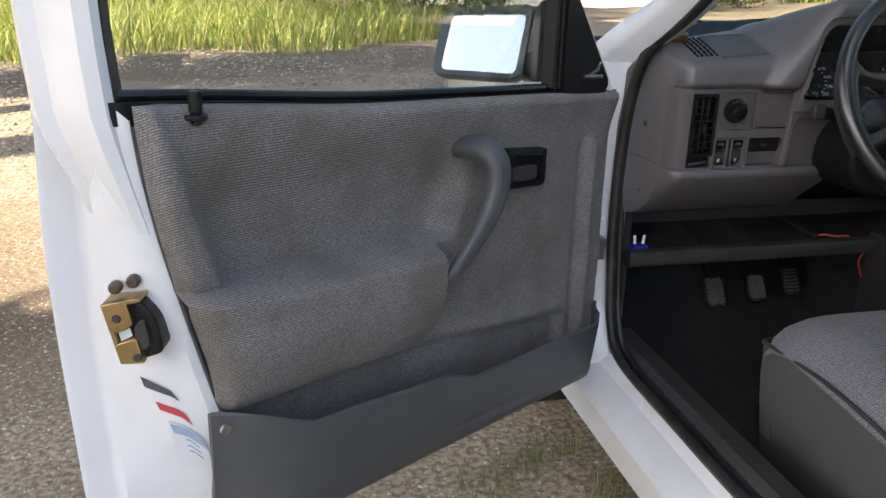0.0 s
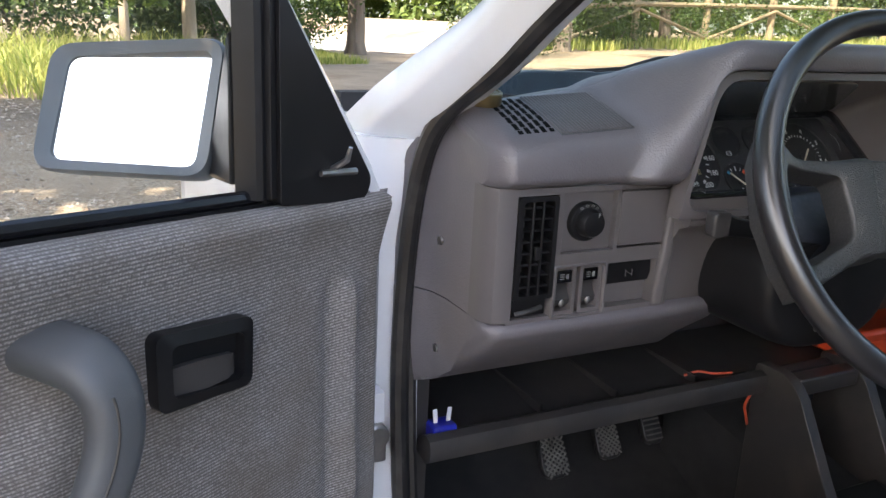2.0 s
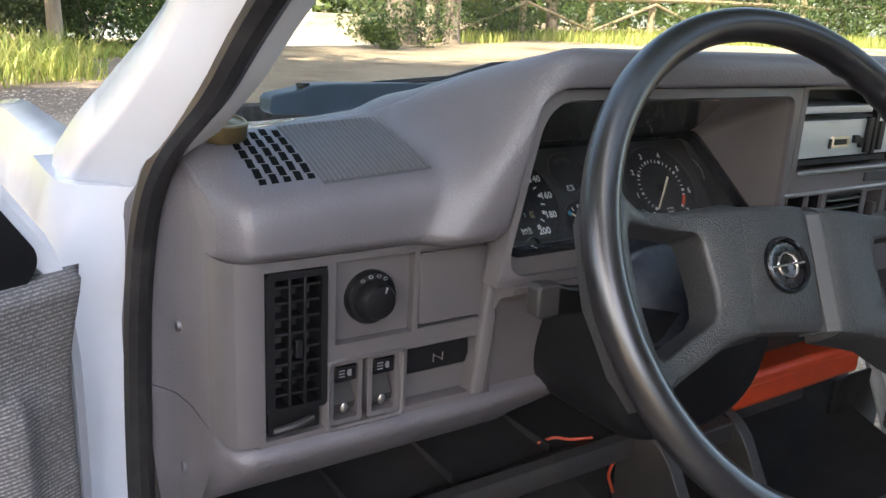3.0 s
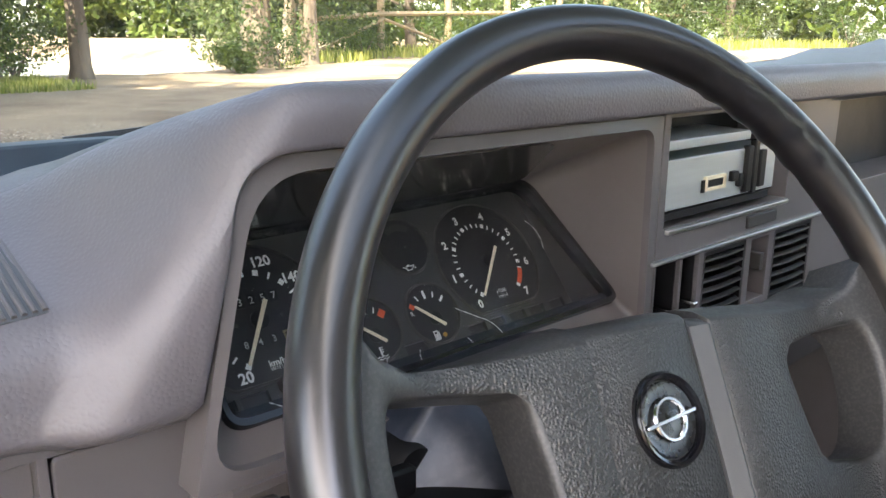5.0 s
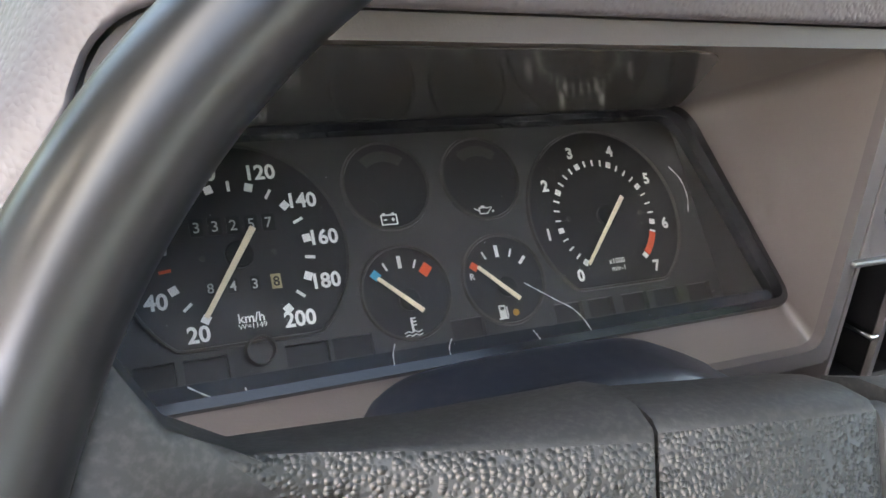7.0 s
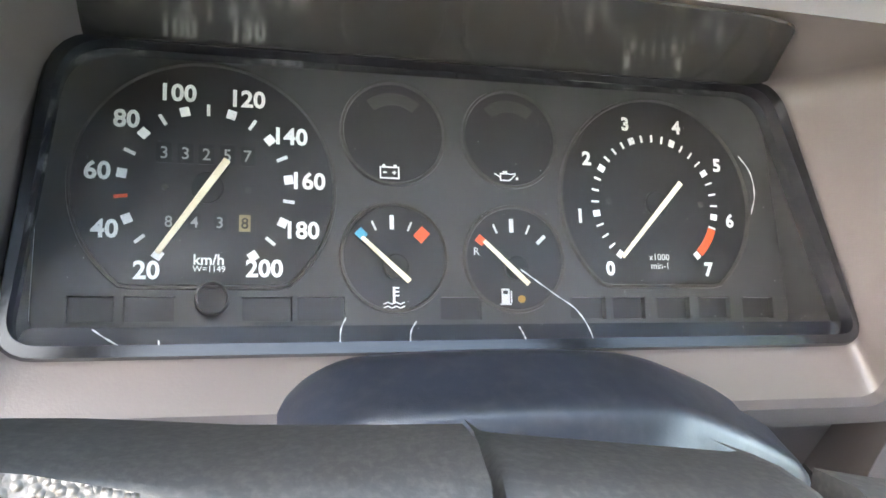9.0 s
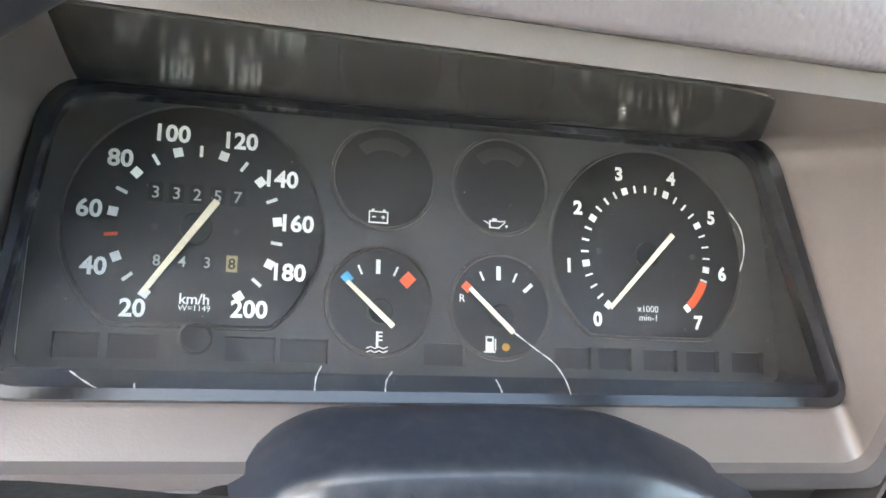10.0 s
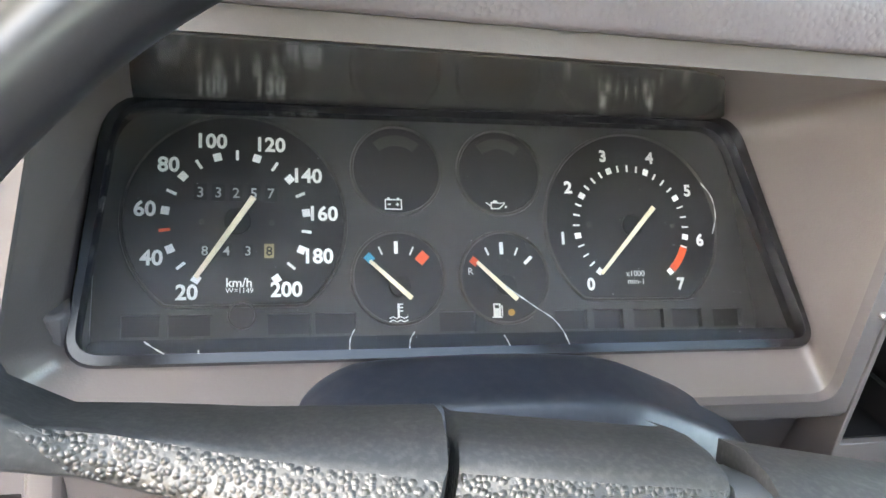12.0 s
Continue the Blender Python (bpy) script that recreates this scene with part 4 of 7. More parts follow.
def trim_relief(s, z):
    """How far the cloth panel stands out from its flat: an armrest with a level ledge, a hollow above it, a fold behind the pocket."""
    d = z - ledge_height(s)
    run = step(0.398, 0.436, s) * (1 - 0.42 * step(0.73, 0.84, s))
    n = 0.064 * run * (1 - step(-0.008, 0.004, d)) * (0.3 + 0.7 * step(0.5, 0.65, z)) * step(0.5, 0.57, z)
    n -= 0.004 * run * step(-0.014, -0.006, d) * (1 - step(-0.006, 0.002, d))
    lip = 0.768 + 0.3 * (z - 0.72)
    front = 0.35 - 0.3 * (z - 0.692)
    hollow = step(front, front + 0.06, s) * (1 - step(lip - 0.034, lip + 0.008, s))
    n -= 0.034 * hollow * step(-0.006, 0.006, d) * (1 - step(0.72, 0.9, z))
    n += 0.02 * step(0.8, 0.9, z) + 0.026 * step(lip - 0.014, lip + 0.012, s) * step(-0.03, 0.02, d) * (1 - 0.6 * step(0.8, 0.9, z))
    fold = 0.47 + 0.13 * s if s < 0.42 else 0.5246 + 0.01 * step(0.42, 0.6, s)
    n -= 0.02 * (1 - step(fold - 0.016, fold + 0.004, z)) * step(0.05, 0.09, s)
    n += 0.007 * math.exp(-((z - fold - 0.012) / 0.012) ** 2) * step(0.05, 0.12, s) * (1 - step(0.36, 0.42, s))
    n += 0.012 * math.exp(-((s - 0.022) / 0.012) ** 2) * (1 - step(0.78, 0.82, z))
    n -= 0.008 * math.exp(-((s - 0.045) / 0.012) ** 2) * (1 - step(0.78, 0.82, z))
    n += 0.003 * noise.noise(Vector((s * 7, z * 7, 1.3))) + 0.0012 * noise.noise(Vector((s * 30, z * 30, 4)))
    return n


def car_door():
    D = pose(-0.869, -0.008, 0, 0, 0, -149.67)
    # painted shell: rings of the outline, from the inner edge round to the outer skin
    bm = bmesh.new()
    zs = [0.33, 0.36, 0.42, 0.5, 0.58, 0.66, 0.74, 0.8, 0.86, 0.9, 0.935]
    rings = []
    for z in zs:
        low = lambda s: min(z, door_belt(s) - 0.014) if s < 0.86 else z
        r = trim_rear(z) - 0.006
        f = -0.038 - 0.012 * step(0.4, 0.7, z) + 0.02 * step(0.84, 0.9, z)
        o = -0.09 - 0.03 * step(0.3, 0.7, z) + 0.03 * step(0.75, 0.95, z)
        ring = [(f + 0.012, -0.075), (f + 0.012, -0.012), (f, -0.018), (f - 0.006, o + 0.03), (f - 0.004, o), (0.2, o - 0.012), (0.6, o - 0.012), (0.9, o - 0.004), (0.926, o + 0.004), (0.93, o + 0.01),
                (0.924, o + 0.014), (0.895, o + 0.017), (0.888, o + 0.022), (0.884, o + 0.03), (r + 0.045, -0.032), (r + 0.018, -0.006), (r + 0.006, -0.004), (r, -0.01), (r - 0.004, -0.075)]
        rings.append([Vector((a, b, low(a))) for a, b in ring])
    loft(bm, rings)
    d = part("car_door", bm, PAINT, CAR, "open white car door with grey cloth trim and map pocket")
    d.matrix_basis = D
    # window frame: up the lock side, along the top and down the front slope
    def sweep(path, prof):
        b = bmesh.new()
        loft(b, [[Vector((p[0] + a * q[0], n, p[1] + a * q[1])) for a, n in prof] for p, q in path])
        return b
    rear = [((0.845, 0.79), (0.6, 0)), ((0.86, 0.85), (0.8, 0)), ((0.872, 0.9), (0.95, 0)), ((0.878, 0.93), (1, 0)), ((0.882, 1.0), (1, 0)), ((0.885, 1.1), (1, 0)), ((0.885, 1.25), (1, 0))]
    part("window_frame", sweep(rear, [(-0.016, -0.012), (0.0, -0.004), (0.016, -0.008), (0.028, -0.03), (0.036, -0.058), (0.052, -0.066), (0.052, -0.078), (-0.01, -0.078), (-0.016, -0.06)]), PAINT, d, "white painted window frame")
    front = [((-0.032, 0.872), (0.7, 0.1)), ((-0.012, 0.905), (0.8, -0.45)), ((0.04, 0.975), (0.8, -0.55)), ((0.1, 1.055), (0.8, -0.55)), ((0.21, 1.2), (0.8, -0.55)), ((0.28, 1.3), (0.8, -0.55))]
    part("window_frame", sweep(front, [(-0.012, -0.01), (-0.002, 0.0), (0.016, 0.0), (0.02, -0.01), (0.02, -0.06), (-0.014, -0.06)]), PAINT, d)
    part("window_frame", sweep([((0.26, 1.3), (0, 1)), ((0.9, 1.27), (0, 1))], [(-0.02, -0.01), (0.02, -0.01), (0.02, -0.07), (-0.02, -0.07)]), PAINT, d)
    part("window_channel", sweep([((0.858, 0.935), (1, 0)), ((0.864, 1.02), (1, 0)), ((0.868, 1.25), (1, 0))], [(-0.008, -0.022), (0.006, -0.008), (0.01, -0.014), (0.01, -0.04), (-0.008, -0.04)]), RUBBER, d)
    part("window_channel", sweep([((0.134, 0.9), (1, 0)), ((0.134, 1.05), (1, 0)), ((0.134, 1.3), (1, 0))], [(-0.013, -0.006), (-0.012, 0.002), (-0.004, 0.004), (-0.002, -0.001), (0.003, -0.001), (0.005, 0.003), (0.01, 0.0), (0.012, -0.008), (0.012, -0.024), (-0.013, -0.024)]), BLACK, d, "black window guide channel")
    # rubber wipers at the foot of the glass
    for a, off, r, m in ((0.0, 0.0, 0.0065, BLACK_GLOSS), (-0.012, -0.004, 0.006, RUBBER)):
        bm = bmesh.new()
        tube(bm, [(s, -0.012 + off, door_belt(s) + 0.012 + a) for s in np.linspace(0.13, 0.865, 12)], r, 8)
        part("window_seal", bm, m, d, "black rubber window seal")
    bm = bmesh.new()
    loft(bm, [[Vector((s, n, z)) for s, n, z in ((s0, -0.045, door_belt(s0) - 0.02), (s0, -0.045, door_belt(s0) + 0.006), (s0, -0.006, door_belt(s0) + 0.006), (s0, -0.006, door_belt(s0) - 0.02))] for s0 in (0.1, 0.5, 0.88)])
    part("belt_strip", bm, BLACK, d)
    ob = mesh("window_glass", [(0.134, -0.024, 0.885), (0.868, -0.024, 0.915), (0.87, -0.03, 1.27), (0.27, -0.03, 1.3), (0.134, -0.026, 1.11)], [(0, 1, 2, 3, 4)], GLASS, d, angle=0)
    ob.visible_shadow = False
    # cloth trim panel
    ns = 180
    levels = [(0, 0)] + [(1, k) for k in (-0.11, -0.09, -0.07, -0.05, -0.036, -0.026, -0.019, -0.014)] + [(1, k / 1000) for k in range(-11, 9)] + [(1, k) for k in (0.011, 0.016, 0.024, 0.036, 0.05, 0.066, 0.084)] + [(2, 0)]
    v, rows = [], []
    for (k0, d0), (k1, d1) in zip(levels, levels[1:]):
        count = 40 if k0 == 0 else 22 if k1 == 2 else 1
        rows += [(k0, d0, k1, d1, q / count) for q in range(count)]
    rows.append((2, 0, 2, 0, 0))
    for k0, d0, k1, d1, q in rows:
        for i in range(ns + 1):
            a = i / ns
            z_top = door_belt(-0.035 + a * 0.88) + 0.004
            high = lambda k, d: (0.345, ledge_height(-0.042 + a * 0.86) + d, z_top)[k]
            z = high(k0, d0) * (1 - q) + high(k1, d1) * q
            s = -0.042 + a * (trim_rear(z) + 0.042)
            edge = min(s + 0.042, trim_rear(z) - s, (z_top - z) * 1.9)
            n = trim_relief(s, z) - 0.022 * (1 - step(0, 0.022, edge)) ** 2
            v.append((s, n, z))
    nz = len(rows) - 1
    k = ns + 1
    f = [(j * k + i, j * k + i + 1, (j + 1) * k + i + 1, (j + 1) * k + i) for j in range(nz) for i in range(ns)]
    ob = mesh("trim_panel", v, f, DOORCLOTH, d, "stained grey woven cloth trim with moulded armrest", angle=60)
    mod = ob.modifiers.new("thick", "SOLIDIFY")
    mod.thickness, mod.offset = 0.004, -1 if ob.data.polygons[0].normal.y > 0 else 1
    # black corner with the mirror lever
    bm = bmesh.new()
    tri = round_poly([(0.006, 0.88), (0.121, 0.893), (0.121, 1.08), (-0.006, 0.9)], [0.02, 0.004, 0.004, 0.022], 6)
    prism(bm, tri, lambda a, b, h: Vector((a, h, b)), -0.012, 0.006)
    part("corner_cover", bm, BLACK, d, "black plastic mirror corner cover", bevel=0.003)
    lever = Vector((0.055, 0.006, 0.917))
    bm = bmesh.new()
    tube(bm, [lever + Vector((0.022, 0.006, 0.0)), lever + Vector((-0.02, 0.012, -0.002))], [0.003, 0.0035], 8)
    tube(bm, [lever, lever + Vector((0.002, 0.02, 0.012)), lever + Vector((0.002, 0.024, 0.024))], [0.0035, 0.003, 0.002], 8)
    part("mirror_lever", bm, STEEL, d, "grey mirror adjusting lever")
    # door mirror
    inv = D.inverted()
    corner = {k: inv @ Vector(p) for k, p in dict(tl=(-1.141, 0.1, 1.022), bl=(-1.163, 0.085, 0.903), tr=(-0.985, 0.05, 1.032), br=(-1.02, 0.0, 0.898)).items()}
    ux = (corner["tr"] + corner["br"] - corner["tl"] - corner["bl"]).normalized()
    uz = Vector((0, 0, 1))
    un = ux.cross(uz)
    un = un if un.y > 0 else -un
    uz, un = (uz - un * 0.3).normalized(), (un + uz * 0.3).normalized()
    cen = sum(corner.values(), Vector()) / 4
    flat = [((corner[c] - cen).dot(ux), (corner[c] - cen).z) for c in ("tl", "tr", "br", "bl")]
    place = lambda a, b, h: cen + ux * a + uz * b + un * h
    bm = bmesh.new()
    out = round_poly(flat, 0.022, 6)
    mid = Vector((sum(p[0] for p in out) / len(out), sum(p[1] for p in out) / len(out)))
    shrink = lambda o, q: [Vector((mid.x + (p[0] - mid.x) * q, mid.y + (p[1] - mid.y) * q)) for p in o]
    inner = round_poly([(a + (0.016 if a < 0 else -0.014), b + (0.011 if b < 0 else -0.012)) for a, b in flat], 0.012, 6)
    loft(bm, [[place(p[0], p[1], h) for p in o] for o, h in ((shrink(inner, 0.99), -0.035), (inner, 0.0), (shrink(out, 0.97), 0.006), (out, 0.0), (out, -0.02), (shrink(out, 0.97), -0.05), (shrink(out, 0.85), -0.075), (shrink(out, 0.5), -0.09))], caps=True)
    hous = part("door_mirror", bm, MIRRORCASE, d, "sun-faded grey plastic door mirror")
    bm = bmesh.new()
    prism(bm, inner, lambda a, b, h: place(a, b, h + 0.05 * b - 0.13 * a), -0.016, -0.013)
    part("mirror_glass", bm, MIRROR, d, "bright mirror glass", angle=0)
    bm = bmesh.new()
    foot = [place(flat[1][0] - 0.006, flat[1][1] - 0.012, -0.016), place(flat[1][0] - 0.006, flat[1][1] - 0.012, -0.055), place(flat[2][0] - 0.006, flat[2][1] + 0.006, -0.055), place(flat[2][0] - 0.006, flat[2][1] + 0.006, -0.016)]
    base = [Vector((0.135, -0.042, 1.04)), Vector((0.07, -0.06, 1.04)), Vector((0.03, -0.06, 0.905)), Vector((0.135, -0.042, 0.905))]
    loft(bm, [foot, base])
    part("mirror_arm", bm, BLACK, d, "black mirror foot", bevel=0.004)
    # lock button
    bm = bmesh.new()
    disc(bm, (0.79, 0.024, 0.915), (1, 0, 0), (0, 1, 0), 0.006, 0.034, 14)
    disc(bm, (0.79, 0.024, 0.929), (1, 0, 0), (0, 1, 0), 0.0078, 0.024, 14)
    disc(bm, (0.79, 0.024, 0.921), (1, 0, 0), (0, 1, 0), 0.013, 0.006, 18)
    part("lock_button", bm, BLACK, d, "black lock button", bevel=0.0015)
    # pull handle
    bm = bmesh.new()
    pts = spline([(0.342, -0.02, 0.828), (0.341, 0.02, 0.831), (0.336, 0.047, 0.826), (0.331, 0.06, 0.804), (0.335, 0.063, 0.772), (0.352, 0.063, 0.735), (0.376, 0.061, 0.7), (0.402, 0.058, 0.668), (0.428, 0.053, 0.642), (0.446, 0.046, 0.628)], 5)
    rad = [0.0215 - 0.0025 * step(0.15, 0.42, i / len(pts)) - 0.0055 * step(0.42, 0.72, i / len(pts)) - 0.0115 * step(0.7, 1.02, i / len(pts)) for i in range(len(pts))]
    rings, ridge, side = [], [], Vector((0, 1, 0))
    for i in range(len(pts) - 1, -1, -1):
        p = pts[i]
        t = (pts[min(i + 1, len(pts) - 1)] - pts[max(i - 1, 0)]).normalized()
        side = (side - t * side.dot(t)).normalized()
        w = t.cross(side)
        ridge.append(p + side * (rad[i] * 0.735) + w * (rad[i] * 0.3) * (1 if w.x > 0 else -1))
        rings.append([p + w * (rad[i] * math.copysign(abs(math.cos(q)) ** 0.7, math.cos(q))) + side * (rad[i] * 0.75 * math.copysign(abs(math.sin(q)) ** 0.7, math.sin(q))) for q in np.linspace(0, 2 * math.pi, 20, endpoint=False)])
    loft(bm, rings)
    part("pull_handle", bm, GREYPLASTIC, d, "slate grey plastic pull handle", angle=50)
    bm = bmesh.new()
    tube(bm, ridge[3:-14], 0.0011, 6)
    part("handle_seam", bm, DASH_DARK, d)
    # release handle in its well
    bm = bmesh.new()
    put = lambda a, b, h: Vector((a, h, b))
    o = round_poly([(0.262, 0.75), (0.166, 0.743), (0.163, 0.806), (0.262, 0.816)], 0.01)
    i1 = round_poly([(0.25, 0.76), (0.178, 0.754), (0.176, 0.796), (0.25, 0.805)], 0.008)
    loft(bm, [[put(p[0], p[1], h) for p in q] for q, h in ((o, -0.002), (o, 0.014), (i1, 0.017), (i1, 0.006))], caps=True)
    well = part("release_well", bm, BLACK, d, "dark grey door release well")
    bm = bmesh.new()
    loft(bm, [[Vector((s, h, z)) for s, z in ((s0, 0.77 - w), (s0, 0.77 + w))] + [Vector((s, h + 0.006, z)) for s, z in ((s0, 0.77 + w), (s0, 0.77 - w))] for s0, h, w in ((0.248, 0.004, 0.013), (0.215, 0.0085, 0.013), (0.195, 0.0105, 0.011), (0.187, 0.0085, 0.009)) for s in (s0,)])
    part("release_lever", bm, DASH_DARK, d)
    # map pocket
    bm = bmesh.new()
    rings = []
    for s in (0.8, 0.79, 0.775, 0.73, 0.68, 0.6, 0.5, 0.43, 0.4, 0.375, 0.25, 0.1, 0.055, 0.03, 0.018, 0.012):
        top = 0.548 - 0.036 * (1 - step(0.67, 0.76, s)) - 0.016 * (1 - step(0.42, 0.66, s)) - 0.022 * (1 - step(0.38, 0.42, s)) + 0.012 * (1 - step(0.02, 0.06, s))
        out = 0.07 * min(1, 0.25 + 0.75 * step(0.8, 0.74, s)) * min(1, 0.45 + 0.55 * step(0.012, 0.045, s))
        low = 0.35
        rings.append([Vector((s, 0.004, top - 0.12)), Vector((s, out - 0.008, top - 0.1)), Vector((s, out - 0.007, top - 0.004)), Vector((s, out - 0.002, top)), Vector((s, out + 0.003, top - 0.003)), Vector((s, out + 0.001, top - 0.02)), Vector((s, out - 0.006, low + 0.05)), Vector((s, out - 0.012, low + 0.012)), Vector((s, out - 0.022, low)), Vector((s, 0.0, low))])
    loft(bm, rings)
    part("map_pocket", bm, GREYPLASTIC, d, "slate grey moulded map pocket", angle=50)
    for s, n, z in ((0.79, 0.035, 0.53), (0.004, 0.018, 0.482)):
        bm = bmesh.new()
        disc(bm, (s, n, z), (0, 0, 1), (1, 0, 0), 0.007, 0.005, 12)
        part("screw", bm, STEEL, d)
    # latch on the lock edge: a black claw housing under a plated cover
    m = pose(0.866, -0.021, 0.678, 0, 0, -42) @ pose(0, 0, 0, 0, 12, 0) @ Matrix.Scale(0.88, 4)
    put = lambda a, b, h: m @ Vector((a, h, b))
    bm = bmesh.new()
    prism(bm, round_poly([(-0.03, -0.045), (0.012, -0.05), (0.02, 0.036), (-0.02, 0.036), (-0.034, 0.005)], [0.012, 0.008, 0.006, 0.01, 0.014], 5), put, -0.03, 0.01)
    latch = part("latch", bm, BLACK, d, "black door latch with a yellow plated cover", bevel=0.003)
    bm = bmesh.new()
    prism(bm, round_poly([(-0.018, -0.03), (0.002, -0.036), (-0.004, 0.004), (-0.02, 0.012)], 0.006, 4), put, 0.008, 0.016)
    part("claw", bm, DASH_DARK, latch, bevel=0.002)
    slot = [(0.021, -0.016), (0.004, -0.012), (0.004, 0.0), (0.021, 0.002)]
    bm = bmesh.new()
    prism(bm, [(0.028, -0.046), (-0.004, -0.05), (-0.004, -0.014)] + [(0.004, -0.014), (0.022, -0.016), (0.028, -0.02)], put, 0.008, 0.021)
    prism(bm, [(0.028, 0.002), (0.02, 0.0), (0.004, 0.002), (-0.006, 0.008), (-0.006, 0.042), (0.028, 0.042)], put, 0.008, 0.021)
    prism(bm, [(0.023, -0.046), (0.028, -0.046), (0.028, 0.042), (0.023, 0.042)], put, -0.026, 0.0205)
    prism(bm, round_poly([(-0.026, 0.036), (0.028, 0.036), (0.028, 0.042), (-0.026, 0.042)], 0.0015, 2), put, -0.03, 0.0205)
    part("latch_plate", bm, BRASS, latch, "yellow plated latch cover", bevel=0.002)
    # Added white plate: stands for the shell that shows through the latch slot.
    bm = bmesh.new()
    prism(bm, slot, put, 0.006, 0.011)
    part("latch_slot_backing", bm, PAINT, latch, "white plate added for the door shell showing through the slot")
    for a, b in ((0.012, 0.02), (0.002, -0.04)):
        bm = bmesh.new()
        disc(bm, put(a, b, 0.0205), m.to_3x3() @ Vector((0, 0, 1)), m.to_3x3() @ Vector((1, 0, 0)), 0.006, 0.003, 12)
        part("rivet", bm, DASH_DARK, latch, bevel=0.001)
    for a, b in ((0.01, 0.056), (-0.016, 0.06)):
        bm = bmesh.new()
        disc(bm, put(a, b, -0.01), m.to_3x3() @ Vector((0, 0, 1)), m.to_3x3() @ Vector((1, 0, 0)), 0.009, 0.014, 16)
        part("bolt", bm, BOLT, d, "dark brown latch bolt", bevel=0.003)
    # stickers on the lock edge: print that cannot be read becomes bars
    def edge_point(u, z, h):
        k = max(i for i in range(len(zs) - 1) if zs[i] <= z)
        q = (z - zs[k]) / (zs[k + 1] - zs[k])
        blend = lambda fn: fn(zs[k]) * (1 - q) + fn(zs[k + 1]) * q
        r = blend(trim_rear) - 0.006
        o = blend(lambda z: -0.09 - 0.03 * step(0.3, 0.7, z) + 0.03 * step(0.75, 0.95, z))
        p, q, w = Vector((r + 0.018, -0.006)), Vector((r + 0.045, -0.032)), Vector((0.884, o + 0.03))
        a = p.lerp(q, u) if u < 1 else q.lerp(w, u - 1)
        return Vector((a.x + 0.7 * h, a.y + 0.7 * h, z))

    def label_strip(name, corners, h, mt, words=""):
        c = [Vector(q) for q in corners]
        grid = [[edge_point(*c[0].lerp(c[1], i / 6).lerp(c[3].lerp(c[2], i / 6), j / 3), h) for i in range(7)] for j in range(4)]
        bm = bmesh.new()
        top = [[bm.verts.new(p) for p in row] for row in grid]
        for j in range(3):
            for i in range(6):
                bm.faces.new((top[j][i], top[j][i + 1], top[j + 1][i + 1], top[j + 1][i]))
        bmesh.ops.recalc_face_normals(bm, faces=bm.faces)
        bmesh.ops.solidify(bm, geom=bm.faces, thickness=0.0006)
        return part(name, bm, mt, d, words, angle=60)
    label_strip("sticker", [(1.42, 0.592), (1.0, 0.57), (0.85, 0.555), (1.4, 0.577)], 0.004, STICKDARK, "dark grey sticker with small print")
    label_strip("sticker", [(1.3, 0.555), (0.8, 0.53), (0.7, 0.515), (1.275, 0.542)], 0.004, STICKRED, "red sticker with small print")
    label_strip("sticker", [(1.22, 0.523), (0.5, 0.491), (0.45, 0.448), (1.225, 0.468)], 0.004, STICKER, "white sticker with pale blue print")
    label_strip("print", [(1.19, 0.519), (0.55, 0.49), (0.475, 0.475), (1.175, 0.505)], 0.0054, STICKBLUE)
    for z in (0.494, 0.484, 0.475):
        label_strip("print", [(1.05, z), (0.75, z - 0.014), (0.75, z - 0.016), (1.05, z - 0.002)], 0.0054, STICKBLUE)
    return d


car_door()

# ---- dashboard ----
FRONT = lambda a, b, h: Vector((a, h, b))
POD_Y, FAS_Y = -0.072, -0.105


def pod_top(x, y):
    u = y + 0.069
    return 0.951 + 0.4 * u - 0.9 * u * u + 0.06 * (x + 0.65)


def softer(a, b, r):
    h = max(r - abs(a - b), 0) / r
    return max(a, b) + h * h * r * 0.25


def pad_field(x, y, z):
    """Below nought inside the padding: a low pod at the side, and the hood with its slanting flank."""
    end = max(0.0, -0.737 - x) / 0.02
    pod = softer((z - pod_top(x, y) + 0.014 * end ** 2) * 0.93, -0.0865 + 0.03 * end ** 2.5 - y, 0.018)
    s = max(0.0, -0.33 - x)
    top = 1.05 - 0.13 * (y + 0.1) - 0.16 * s * min(1, max(0, (y + 0.1) / 0.17))
    hood = softer(z - top, -0.118 + (1.03 - z) * 0.105 - y, 0.022)
    hood = softer(hood, -0.872 * (x + 0.566) - 0.265 * (y + 0.08) + 0.41 * (z - 0.947), 0.026)
    return softer(-softer(-pod, -hood, 0.02), y - min(0.1, 0.031 + 0.21 * (x + 0.706)), 0.014)


def pad_lean(x, y, z):
    """The padding beside the instruments leans outwards towards its foot."""
    return x + step(-0.66, -0.53, x) * (1 - step(-0.49, -0.4, x)) * (0.003 - 0.21 * max(0.0, 1.0 - z)), y, z


def pad_meet(x, y, z, way):
    lo, hi = 0.0, 0.25
    for _ in range(22):
        m = (lo + hi) / 2
        if pad_field(x, y + way[0] * m, z + way[1] * m) < 0:
            lo = m
        else:
            hi = m
    return y + way[0] * lo, z + way[1] * lo


